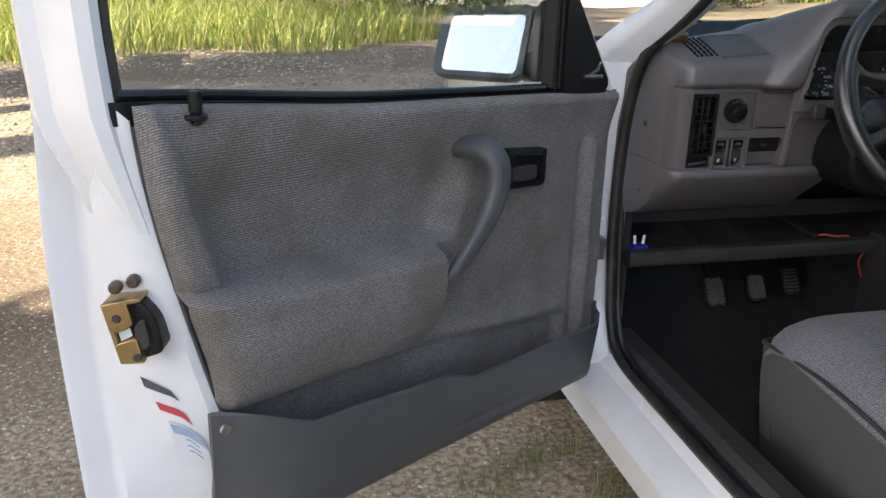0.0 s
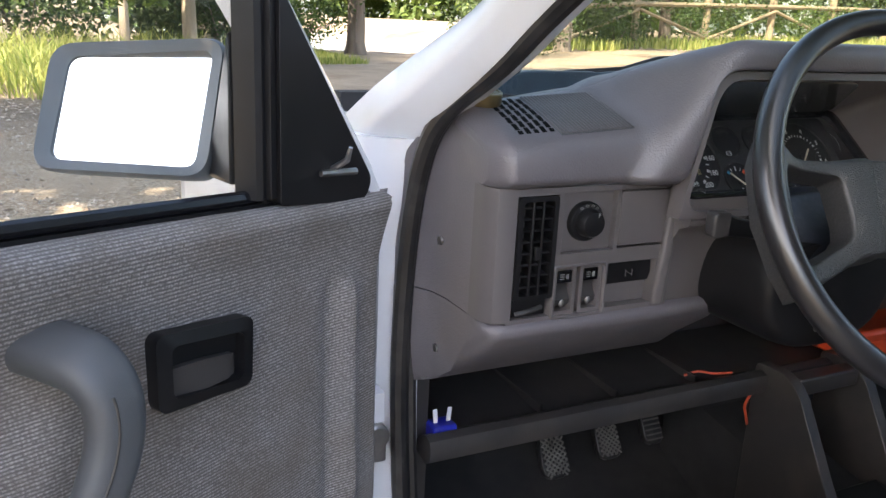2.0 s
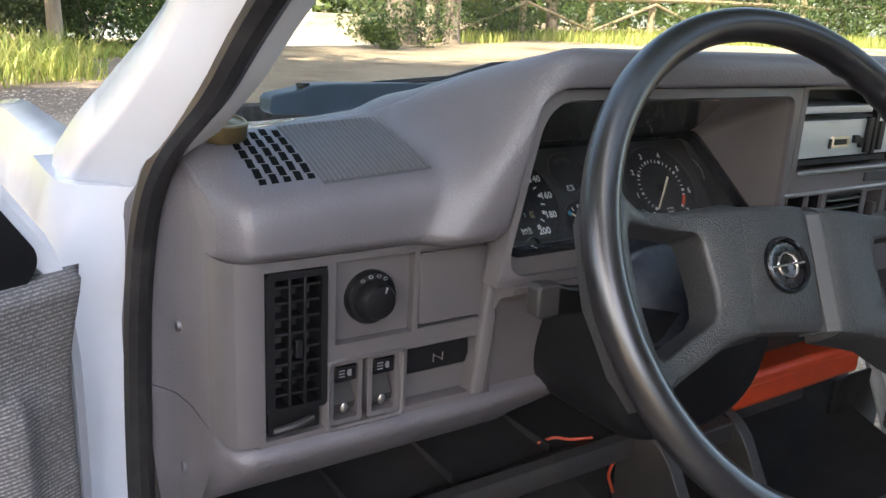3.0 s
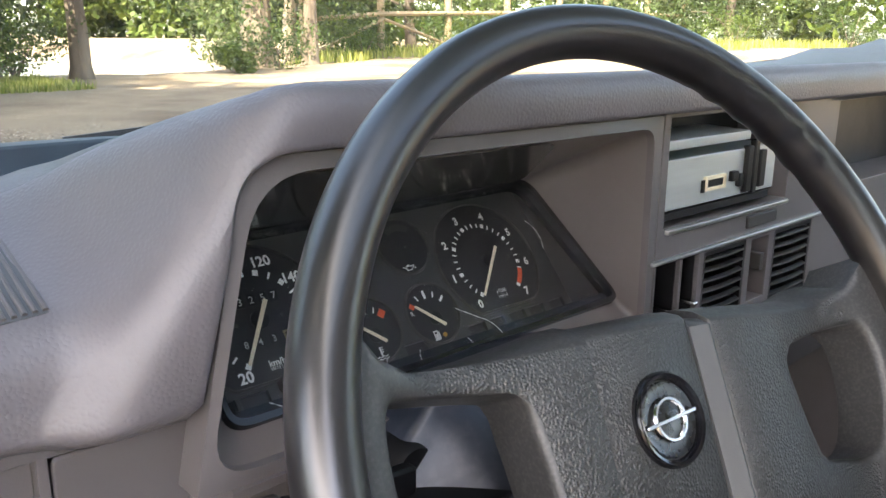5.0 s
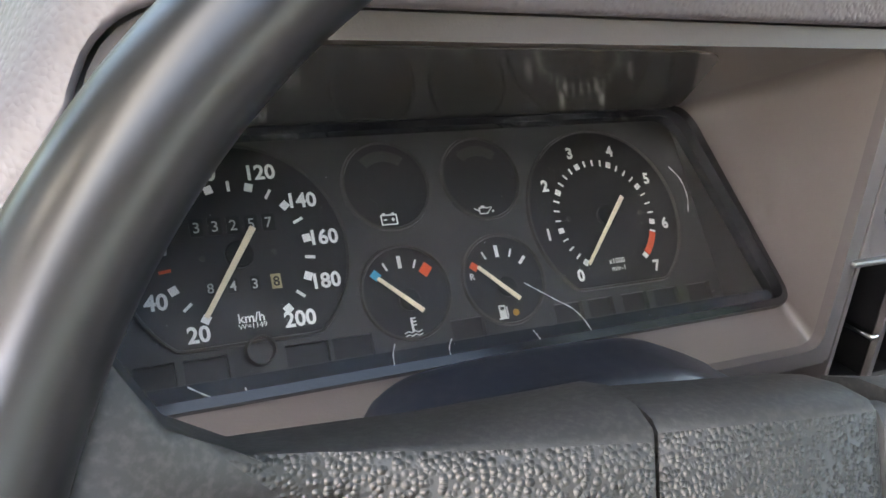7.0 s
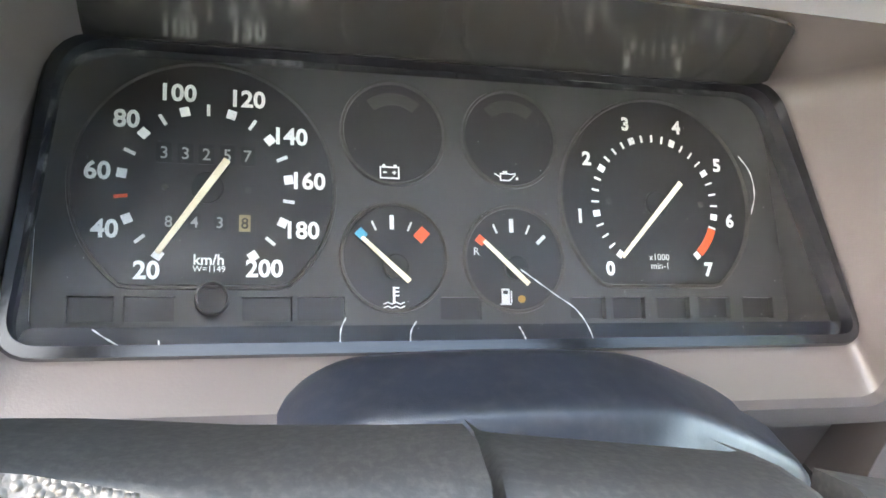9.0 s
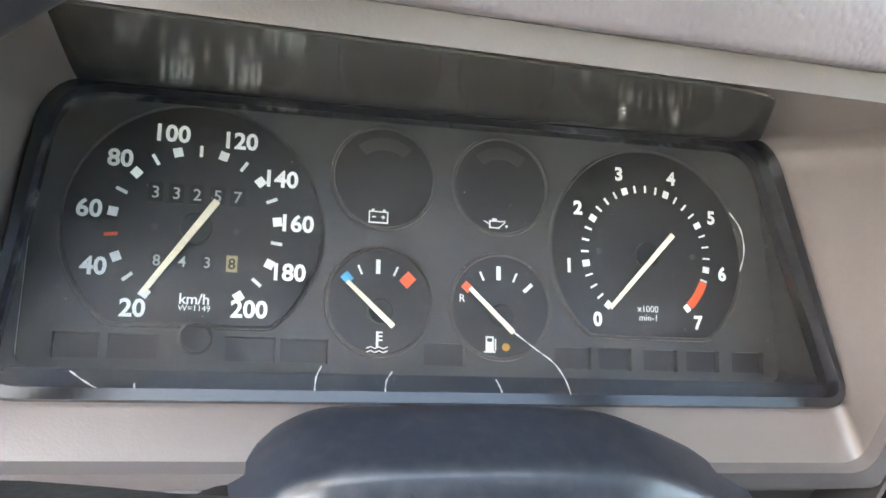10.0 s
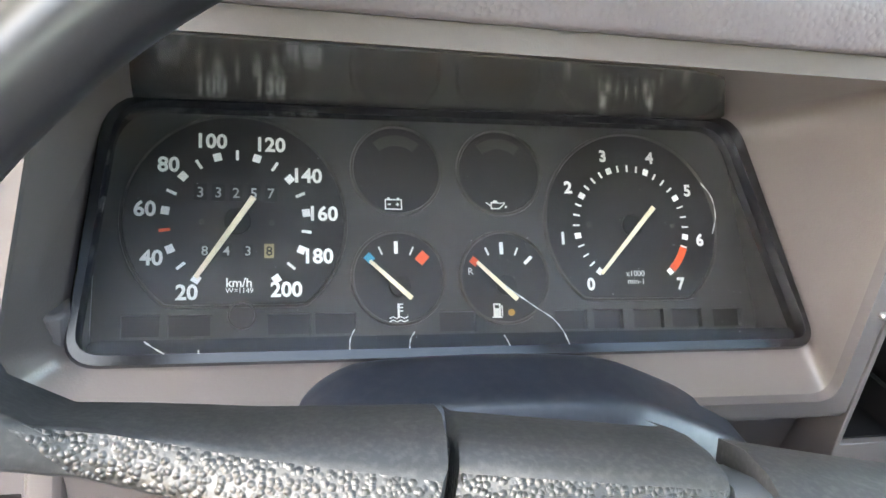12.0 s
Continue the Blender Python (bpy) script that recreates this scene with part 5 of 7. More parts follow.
def dashboard():
    d = thing("dashboard", Matrix(), "grained grey plastic dashboard with binnacle hood", "dashboard")
    bm = bmesh.new()
    cols = [-0.757, -0.7565, -0.755, -0.752, -0.748, -0.743, -0.738, -0.722, -0.7, -0.66, -0.62, -0.605] + [-0.595 + 0.0042 * k for k in range(17)] + [-0.5235]
    bend = [-0.4935 - 0.03 * math.cos(radians(a)) for a in range(9, 91, 9)]
    cols += bend + [-0.48, -0.465, -0.45, -0.43, -0.4, -0.36, -0.3, -0.2, 0.0, 0.2, 0.5, 0.75]
    low, high = 9, [180 * (1 - u ** 1.25) for u in np.linspace(0, 1, 36)][1:]
    grid, edge = [], []
    for x in cols:
        left = x < -0.5234
        col = []
        if left:
            top = 0.93 + 0.062 * max(0, (x + 0.58) / 0.0565) ** 2
            for k in range(-1, low + 1):
                z = 0.897 + (top - 0.897) * max(0, k) / low
                y = pad_meet(x, 0.03, z, (-1, 0))[0] + (0.016 if k < 0 else 0.012 * (1 - step(-0.002, 0.009, z - 0.897)))
                col.append(bm.verts.new(pad_lean(x, y, z)))
        else:
            top = 1.022 if x > -0.494 else 0.992 + math.sqrt(max(0, 0.03 ** 2 - (x + 0.4935) ** 2))
            y, z = pad_meet(x, 0.03, top, (-1, 0))
            col += [None] * (low + 1) + [bm.verts.new(pad_lean(x, y, z))]
        for a in high:
            y, z = pad_meet(x, -0.02, top - 0.002, (math.cos(radians(a)), math.sin(radians(a))))
            col.append(bm.verts.new(pad_lean(x, y, z)))
        grid.append(col)
        if abs(x + 0.5235) < 1e-6:
            edge = col[1:low + 2]
        elif not left:
            edge = edge + [col[low + 1]]
    for c, e in zip(grid, grid[1:]):
        for k in range(len(c) - 1):
            if c[k] and c[k + 1] and e[k] and e[k + 1]:
                bm.faces.new((c[k], c[k + 1], e[k + 1], e[k]))
    bm.faces.new(grid[0])
    # rounded lip that turns in towards the instruments
    rows = [edge]
    for inset, back in ((0.0016, 0.0012), (0.0026, 0.0045), (0.0026, None)):
        row = []
        for v in edge:
            x, y, z = v.co
            way = Vector((1, 0)) if z < 0.992 else Vector((0, -1)) if x > -0.4935 else (Vector((-0.4935, 0.992)) - Vector((x, z))).normalized()
            row.append(bm.verts.new((x + way.x * inset, y + back if back else -0.085, z + way.y * inset)))
        rows.append(row)
    for c, e in zip(rows, rows[1:]):
        for k in range(len(c) - 1):
            bm.faces.new((c[k], c[k + 1], e[k + 1], e[k]))
    bmesh.ops.recalc_face_normals(bm, faces=bm.faces)
    part("top_pad", bm, DASH, d, "grained grey padded top wrapped round the binnacle", angle=60)
    # end face and the lower chin of the side module
    bm = bmesh.new()
    side = [(-0.03, 0.897), (-0.022, 0.745), (0.0, 0.69), (0.06, 0.634), (0.22, 0.634), (0.22, 0.93), (0.1, 0.945), (0.03, 0.962), (0.0, 0.95)]
    loft(bm, [[Vector((x, y, z)) for y, z in side] for x in (-0.7555, -0.74)])
    loft(bm, [[Vector((x, y, z)) for x, y in ((-0.756, -0.045 + o), (-0.7572, -0.03 + o), (-0.758, 0.02 + o * 0.6), (-0.7625, 0.045 + o * 0.3), (-0.774, 0.066), (-0.795, 0.085), (-0.74, 0.09))] for z, o in ((0.7525, 0), (0.8, 0), (0.9, 0))] + [[Vector((x, y + 0.012, 0.945)) for x, y in ((-0.756, -0.01), (-0.7572, 0.0), (-0.7575, 0.012), (-0.76, 0.024), (-0.765, 0.036), (-0.77, 0.05), (-0.74, 0.06))], [Vector((x, y + 0.03, 0.968)) for x, y in ((-0.75, -0.008), (-0.751, 0.0), (-0.7515, 0.012), (-0.755, 0.024), (-0.76, 0.036), (-0.765, 0.05), (-0.735, 0.06))]])
    part("end_panel", bm, DASH, d, "grey end panel of the dashboard", bevel=0.004)
    bm = bmesh.new()
    loft(bm, [[Vector((x0 + a, y, z)) for a, y in ((-0.004, -0.05), (-0.004, yf + 0.002), (-0.001, yf), (w - 0.004, yf), (w, yf + 0.004), (w, -0.05))] for z, x0, yf, w in ((0.896, -0.5255, -0.079, 0.011), (0.862, -0.528, -0.079, 0.012), (0.82, -0.5325, -0.079, 0.013), (0.7535, -0.5395, -0.078, 0.014))])
    part("frame_post", bm, DASH_SMOOTH, d, bevel=0.002)
    for z in (0.817, 0.687):
        bm = bmesh.new()
        disc(bm, (-0.7595, 0.034, z), (0, 0, 1), (0, 1, 0), 0.005, 0.003, 14)
        part("screw", bm, STEEL, d)
    bm = bmesh.new()
    chin = [(-0.062, 0.752), (-0.076, 0.749), (-0.079, 0.742), (-0.074, 0.733), (-0.05, 0.71), (0.0, 0.672), (0.04, 0.645), (0.062, 0.634), (0.1, 0.634), (0.1, 0.752)]
    loft(bm, [[Vector((x, max(y, least), z)) for y, z in chin] for x, least in ((-0.794, 0.084), (-0.774, 0.066), (-0.7625, 0.045), (-0.7585, 0.02), (-0.7572, -0.025))] + [[Vector((x, y + bk * (1 if y < 0.02 else 0), z)) for y, z in chin] for x, bk in ((-0.757, 0.032), (-0.755, 0.017), (-0.75, 0.007), (-0.742, 0.0015), (-0.73, 0), (-0.55, 0), (-0.45, 0.004), (-0.42, 0.01))])
    part("lower_chin", bm, DASH, d, "grey rounded lower edge of the side module", angle=55)
    # front corner post between end panel and switches
    bm = bmesh.new()
    loft(bm, [[Vector((x, y, z)) for x, y in ((-0.757, 0.0), (-0.757, -0.045), (-0.7545, -0.06), (-0.7485, -0.069), (-0.738, -0.0725), (-0.728, -0.072), (-0.728, -0.04), (-0.74, 0.0))] for z in (0.7525, 0.82, 0.8965)])
    part("corner_post", bm, DASH_SMOOTH, d)
    # switch fascia
    bm = bmesh.new()
    holes = [(-0.7275, -0.6785, 0.7545, 0.8875), (-0.671, -0.603, 0.8225, 0.889), (-0.598, -0.529, 0.8235, 0.8885), (-0.6765, -0.6105, 0.7505, 0.8095), (-0.6065, -0.5395, 0.7555, 0.807)]
    holed_plate(bm, -0.7335, -0.5195, 0.7465, 0.8955, holes, FRONT, POD_Y, -0.05)
    part("switch_fascia", bm, DASH_SMOOTH, d, "smooth brown-grey switch surround", bevel=0.0022, segments=3)
    bm = bmesh.new()
    box(bm, -0.735, -0.52, -0.052, -0.04, 0.745, 0.896)
    part("fascia_back", bm, DASH_SMOOTH, d)
    # side air vent
    bm = bmesh.new()
    o, i = round_poly([(-0.727, 0.776), (-0.679, 0.776), (-0.679, 0.887), (-0.727, 0.887)], 0.004), round_poly([(-0.721, 0.781), (-0.684, 0.781), (-0.684, 0.882), (-0.721, 0.882)], 0.003)
    loft(bm, [[FRONT(p[0], p[1], h) for p in q] for q, h in ((o, -0.05), (o, -0.0745), (i, -0.0745), (i, -0.05))])
    vent = part("air_vent", bm, BLACK, d, "black side air vent")
    for k in range(8):
        z = 0.7895 + k * 0.0122
        bm = bmesh.new()
        box(bm, -0.721, -0.684, -0.071, -0.058, z - 0.0011, z + 0.0011, pose(0, 0, 0))
        part("slat", bm, BLACK, vent, bevel=0.0006)
    for x in (-0.7085, -0.6965):
        bm = bmesh.new()
        box(bm, x - 0.0011, x + 0.0011, -0.0735, -0.058, 0.781, 0.882)
        part("slat", bm, BLACK, vent, bevel=0.0006)
    bm = bmesh.new()
    box(bm, -0.7055, -0.6995, -0.0765, -0.07, 0.82, 0.834)
    part("vent_tab", bm, BLACK, vent, bevel=0.001)
    bm = bmesh.new()
    box(bm, -0.724, -0.682, -0.0665, -0.05, 0.7555, 0.7735)
    thumb = part("vent_slider", bm, BLACK, d, bevel=0.001)
    bm = bmesh.new()
    tube(bm, spline([(-0.72, -0.068, 0.7595), (-0.704, -0.0715, 0.763), (-0.688, -0.068, 0.7645)], 4), 0.0028, 8)
    part("slider_edge", bm, DASH_DARK, thumb)
    # light switch knob
    for x0, x1, z0, z1, y in ((-0.6708, -0.6032, 0.8227, 0.8888, -0.0635), (-0.6063, -0.5397, 0.7557, 0.8068, -0.0585)):
        bm = bmesh.new()
        box(bm, x0, x1, y, -0.051, z0, z1)
        part("switch_bay", bm, DASH_SMOOTH, d)
    bm = bmesh.new()
    revolve(bm, (-0.639, -0.063, 0.8555), (1, 0, 0), (0, 0, 1), [(0.0218, 0), (0.0215, 0.006), (0.0203, 0.0078), (0.0158, 0.0082), (0.015, 0.0165), (0.0128, 0.0205), (0.006, 0.0222), (0.0, 0.0224)], 36)
    knob = part("light_knob", bm, BLACK, d, "black rotary light switch", angle=40)
    # Pale bar painted for the highlight on the knob's shiny dome.
    bm = bmesh.new()
    box(bm, -0.0008, 0.0008, -0.0846, -0.082, 0.008, 0.0135, pose(-0.639, 0, 0.8555, 0, 24, 0))
    part("knob_glint", bm, FAINT, knob, bevel=0.0004)
    for a in (-0.55, -0.15, 0.25, 0.6):
        bm = bmesh.new()
        c = Vector((-0.639 + 0.0182 * math.sin(a), 0, 0.8555 + 0.0182 * math.cos(a)))
        ring_plate(bm, [Vector((c.x + 0.0021 * math.cos(q), c.z + 0.0014 * math.sin(q))) for q in np.linspace(0, 6.283, 12, endpoint=False)], [Vector((c.x + 0.0014 * math.cos(q), c.z + 0.0008 * math.sin(q))) for q in np.linspace(0, 6.283, 12, endpoint=False)], FRONT, -0.0712, -0.0718)
        part("knob_symbol", bm, FAINT, knob, angle=0)
    # blank cover
    bm = bmesh.new()
    prism(bm, round_poly([(-0.5965, 0.8255), (-0.5305, 0.8255), (-0.5305, 0.887), (-0.5965, 0.887)], 0.004), FRONT, -0.05, -0.0708)
    part("blank_cover", bm, DASH_SMOOTH, d, bevel=0.0012)
    # two rocker switches in one raised frame
    bm = bmesh.new()
    o, i = round_poly([(-0.679, 0.7495), (-0.609, 0.7495), (-0.609, 0.8105), (-0.679, 0.8105)], 0.005), round_poly([(-0.6755, 0.753), (-0.6125, 0.753), (-0.6125, 0.807), (-0.6755, 0.807)], 0.004)
    mid = [(p + q) / 2 for p, q in zip([Vector(v) for v in o], [Vector(v) for v in i])]
    loft(bm, [[FRONT(p[0], p[1], h) for p in q] for q, h in ((o, -0.05), (o, -0.0725), (mid, -0.0742), (i, -0.0728), (i, -0.05))], caps=True)
    part("switch_frame", bm, DASH_SMOOTH, d, "raised frame round two switches", angle=50)
    for x in (-0.6605, -0.6265):
        bm = bmesh.new()
        o, i = round_poly([(x - 0.0145, 0.753), (x + 0.0145, 0.753), (x + 0.0145, 0.807), (x - 0.0145, 0.807)], 0.003), round_poly([(x - 0.0105, 0.757), (x + 0.0105, 0.757), (x + 0.0105, 0.8035), (x - 0.0105, 0.8035)], 0.002)
        loft(bm, [[FRONT(p[0], p[1], h) for p in q] for q, h in ((o, -0.05), (o, -0.0692), (i, -0.0692), (i, -0.056))], caps=True)
        sw = part("rocker_switch", bm, DASH_SMOOTH, d)
        bm = bmesh.new()
        box(bm, x - 0.0095, x + 0.0095, -0.0688, -0.053, 0.789, 0.8025)
        part("switch_window", bm, BLACK_GLOSS, sw, bevel=0.0008)
        bm = bmesh.new()
        loft(bm, [[Vector((x + s * w, y, z)) for s, y in ((-1, -0.055), (-1, yy), (1, yy), (1, -0.055))] for z, yy, w in ((0.758, -0.0585, 0.009), (0.764, -0.066, 0.009), (0.77, -0.0675, 0.009), (0.776, -0.063, 0.0088), (0.7875, -0.0585, 0.0085))])
        part("rocker", bm, DASH_DARK, sw)
        bm = bmesh.new()
        bmesh.ops.create_uvsphere(bm, u_segments=12, v_segments=8, radius=0.0036, matrix=Matrix.Translation((x, -0.0655, 0.7655)) @ Matrix.Diagonal((1, 0.8, 1.5, 1)))
        part("rocker_pip", bm, STEEL, sw)
        bm = bmesh.new()
        lamp = [(-0.0012, 0.0), (0.0, 0.0028), (0.0028, 0.0028), (0.0028, -0.0028), (0.0, -0.0028)]
        prism(bm, [Vector((x + 0.002 + a, 0.796 + b)) for a, b in lamp], FRONT, -0.0687, -0.0692)
        for k in range(3):
            box(bm, x - 0.006, x - 0.0008, -0.0692, -0.0687, 0.7985 - k * 0.0025 - 0.0005, 0.7985 - k * 0.0025 + 0.0005)
        part("lamp_symbol", bm, FAINT, sw, angle=0)
    # dark switch with a crossed rear window mark
    bm = bmesh.new()
    loft(bm, [[Vector((x, y, z)) for x in (-0.605, -0.541)] + [Vector((x, -0.05, z)) for x in (-0.541, -0.605)] for z, y in ((0.779, -0.062), (0.79, -0.0655), (0.8055, -0.064))])
    dark = part("dark_switch", bm, BLACK, d, "black rocker plate with faint mark", bevel=0.001)
    bm = bmesh.new()
    for a, b in (((-0.5775, 0.788), (-0.5775, 0.7955)), ((-0.5685, 0.788), (-0.5685, 0.7955)), ((-0.577, 0.794), (-0.569, 0.7895))):
        tube(bm, [(a[0], -0.0668, a[1]), (b[0], -0.0668, b[1])], 0.0005, 6)
    part("mark", bm, DASH_SMOOTH, dark)
    # defroster slots and speaker grille on the sloping top
    def top_at(x, k):
        y = -0.058 + 0.08 * k
        return Vector((x, y, pod_top(x, y)))
    up = Vector((0, -0.378, 0.926))
    for c in range(5):
        for r in range(6):
            x = -0.7235 + c * 0.0092
            k0 = max(-0.05, -0.12 + r * 0.172 + (0.06 if c % 2 else 0))
            k1 = min(0.94, -0.12 + r * 0.172 + 0.148 + (0.06 if c % 2 else 0))
            if k1 - k0 < 0.05:
                continue
            a, b = top_at(x, k0), top_at(x + 0.0012, k1)
            w = Vector((0.0027, 0, 0))
            # No hole is cut: a near-black slab stands in for the slot's shade.
            bm = bmesh.new()
            loft(bm, [[a - w + up * h, a + w + up * h, b + w + up * h, b - w + up * h] for h in (-0.004, 0.0004)])
            part("defroster_slot_shade", bm, SLOT_SHADE, d, angle=0)
    for c in range(22):
        x = -0.6785 + c * 0.0042
        a, b = top_at(x, -0.13), top_at(x, 0.95)
        bm = bmesh.new()
        w, n = Vector((0.0012, 0, 0)), Vector((0.0006, 0, 0))
        loft(bm, [[p - w + up * -0.002, p - w + up * 0.0012, p - n + up * 0.0019, p + n + up * 0.0019, p + w + up * 0.0012, p + w + up * -0.002] for p in (a, a.lerp(b, 0.5) + up * 0.0006, b)])
        part("grille_rib", bm, DASH_SMOOTH, d, angle=0)
    # Bed coloured darker than the ribs to stand for shade in the grooves.
    bm = bmesh.new()
    loft(bm, [[top_at(x, k) + up * h for h in (-0.002, 0.0005)] + [top_at(x + 0.0915, k) + up * h for h in (0.0005, -0.002)] for x in (-0.681,) for k in (-0.15, 0.2, 0.6, 0.97)])
    part("grille_shade_bed", bm, GREYPLASTIC, d, angle=0)
    # binnacle: front frame and the well behind it
    frame_out = round_poly([(-0.5125, 1.0178), (-0.178, 1.0178), (-0.178, 0.854), (-0.5455, 0.86)], [0.026, 0.002, 0.002, 0.002], 6)
    hole = round_poly([(-0.5065, 1.009), (-0.191, 1.0095), (-0.189, 0.863), (-0.5385, 0.868)], [0.03, 0.014, 0.01, 0.026], 6)
    well = [LENS_AT(a, b, 0.001) for a, b in CLUSTER_RING]
    bm = bmesh.new()
    brim = [FRONT(p[0], p[1], FAS_Y + 0.004) for p in hole]
    loft(bm, [[FRONT(p[0], p[1], h) for p in o] for o, h in ((frame_out, -0.085), (frame_out, FAS_Y))] + [[FRONT(p[0], p[1], FAS_Y - 0.0015) for p in shrink_to(hole, 1.004)], brim], caps=False)
    part("binnacle_frame", bm, DASH_SMOOTH, d, "brown-grey frame round the instrument well", angle=30)
    bm = bmesh.new()
    loft(bm, [brim, well], caps=False)
    part("binnacle", bm, WELL, d, "pale brown-grey well round the instruments", angle=30)
    roof = lambda a, f, h: Vector((-0.5 + 0.215 * a, -0.1, 1.0082 - h)).lerp(LENS_AT(-0.14 + 0.29 * a, 0.1115 + 0.004 * a, 0.001) - Vector((0, 0.0015, h)), f)
    bm = bmesh.new()
    prism(bm, round_poly([(0.015, 0.03), (0.99, 0.03), (0.985, 0.985), (0.015, 0.985)], [0.01, 0.12, 0.16, 0.01], 8), roof, 0.0, 0.0008)
    part("well_roof", bm, HOODROOF, d, "dark sheeny panel over the instruments")
    bm = bmesh.new()
    loft(bm, [[Vector((x, y, z)) for y, z in ((-0.085, 0.862), (-0.1, 0.861), (-0.1045, 0.857), (-0.103, 0.851), (-0.088, 0.844), (-0.079, 0.83), (-0.072, 0.79), (-0.064, 0.75), (-0.05, 0.75), (-0.05, 0.862))] for x in (-0.527, -0.178)])
    part("knee_panel", bm, DASH_SMOOTH, d)
    # centre stack
    bm = bmesh.new()
    holes = [(-0.168, 0.03, 0.9325, 1.0155), (-0.1735, -0.1405, 0.835, 0.9045), (-0.1365, -0.1125, 0.835, 0.9045), (-0.1045, -0.035, 0.835, 0.9035), (-0.0255, 0.0065, 0.845, 0.9015), (0.017, 0.093, 0.835, 0.9035), (0.125, 0.5, 0.93, 1.015)]
    holed_plate(bm, -0.1765, 0.75, 0.8, 1.0235, holes, FRONT, FAS_Y, -0.05)
    part("centre_fascia", bm, DASH_SMOOTH, d, "brown-grey centre fascia", bevel=0.0025, segments=2)
    bm = bmesh.new()
    box(bm, -0.1765, 0.75, -0.052, -0.03, 0.8, 1.0235)
    part("fascia_back", bm, BLACK, d)
    bm = bmesh.new()
    box(bm, -0.183, 0.11, -0.1085, -0.1, 0.9065, 0.9095)
    box(bm, -0.166, 0.03, -0.1085, -0.1, 0.928, 0.932)
    part("bright_lip", bm, STEEL, d, "bright moulded lip above the vents", bevel=0.001)
    for x, half in ((-0.157, 0.0161), (-0.1245, 0.0116)):
        # Black liner added for the slot's shade; the walls are plain fascia plastic.
        bm = bmesh.new()
        edge = lambda k: [Vector((x + a * (half - k), b)) for a, b in ((-1, 0.8354 + k), (1, 0.8354 + k), (1, 0.9041 - k), (-1, 0.9041 - k))]
        ring_plate(bm, edge(0), edge(0.001), FRONT, -0.054, -0.1015)
        part("slot_shade_liner", bm, BLACK, d, angle=0)
        bm = bmesh.new()
        box(bm, x - 0.003, x + 0.003, -0.113, -0.06, 0.8655, 0.8685)
        part("heater_slider", bm, CHROME, d, bevel=0.001)
    for x0, x1 in ((-0.1045, -0.035), (0.017, 0.093)):
        bm = bmesh.new()
        ring_plate(bm, [Vector(p) for p in ((x0, 0.836), (x1, 0.836), (x1, 0.9035), (x0, 0.9035))], [Vector(p) for p in ((x0 + 0.003, 0.839), (x1 - 0.003, 0.839), (x1 - 0.003, 0.9, ), (x0 + 0.003, 0.9))], FRONT, -0.06, -0.1045)
        v = part("air_vent", bm, BLACK, d, "dark centre air vent")
        bow = lambda x: 0.002 * math.sin((x - x0) / (x1 - x0) * 3.14)
        for k in range(7):
            z = 0.8425 + k * 0.009
            bm = bmesh.new()
            loft(bm, [[Vector((x, -0.1015 - bow(x), z + 0.0016)), Vector((x, -0.1042 - bow(x), z + 0.0002)), Vector((x, -0.1045 - bow(x), z - 0.0012)), Vector((x, -0.085, z - 0.006)), Vector((x, -0.085, z - 0.004))] for x in np.linspace(x0 + 0.002, x1 - 0.002, 6)])
            part("slat", bm, RIM, v)
    bm = bmesh.new()
    box(bm, -0.013, -0.006, -0.108, -0.06, 0.872, 0.888)
    part("vent_thumb", bm, DASH_DARK, d, bevel=0.001)
    bm = bmesh.new()
    box(bm, -0.04, 0.012, -0.1075, -0.1, 0.914, 0.925)
    part("small_plate", bm, DASH_DARK, d, bevel=0.001)
    # lower dash on the passenger side
    bm = bmesh.new()
    loft(bm, [[Vector((x, y, z)) for y, z in ((-0.1, 0.8), (-0.09, 0.74), (0.0, 0.66), (0.1, 0.66), (0.1, 0.8))] for x in (-0.178, 0.2, 0.75)])
    part("lower_panel", bm, DASH_DARK, d)
    return d


def shrink_to(o, q):
    cx, cy = sum(p[0] for p in o) / len(o), sum(p[1] for p in o) / len(o)
    return [Vector((cx + (p[0] - cx) * q, cy + (p[1] - cy) * q)) for p in o]


LA, FA = radians(44), radians(37.7)
LENS_AT = lambda a, b, h: Vector((-0.36 + a, -0.08 + b * math.sin(LA) - h * math.cos(LA), 0.877 + b * math.cos(LA) + h * math.sin(LA)))
FACE_AT = lambda a, b, h: Vector((-0.36 + a, b * math.sin(FA) - h * math.cos(FA), 0.91 + b * math.cos(FA) + h * math.sin(FA)))
CLUSTER_RING = round_poly([(-0.147, 0.1115), (0.1515, 0.1165), (0.1725, -0.003), (-0.158, -0.003)], [0.02, 0.016, 0.012, 0.014], 6)
CLUSTER_IN = round_poly([(-0.1415, 0.1075), (0.144, 0.112), (0.1675, 0.0015), (-0.153, 0.0015)], [0.017, 0.013, 0.009, 0.011], 6)
dashboard()


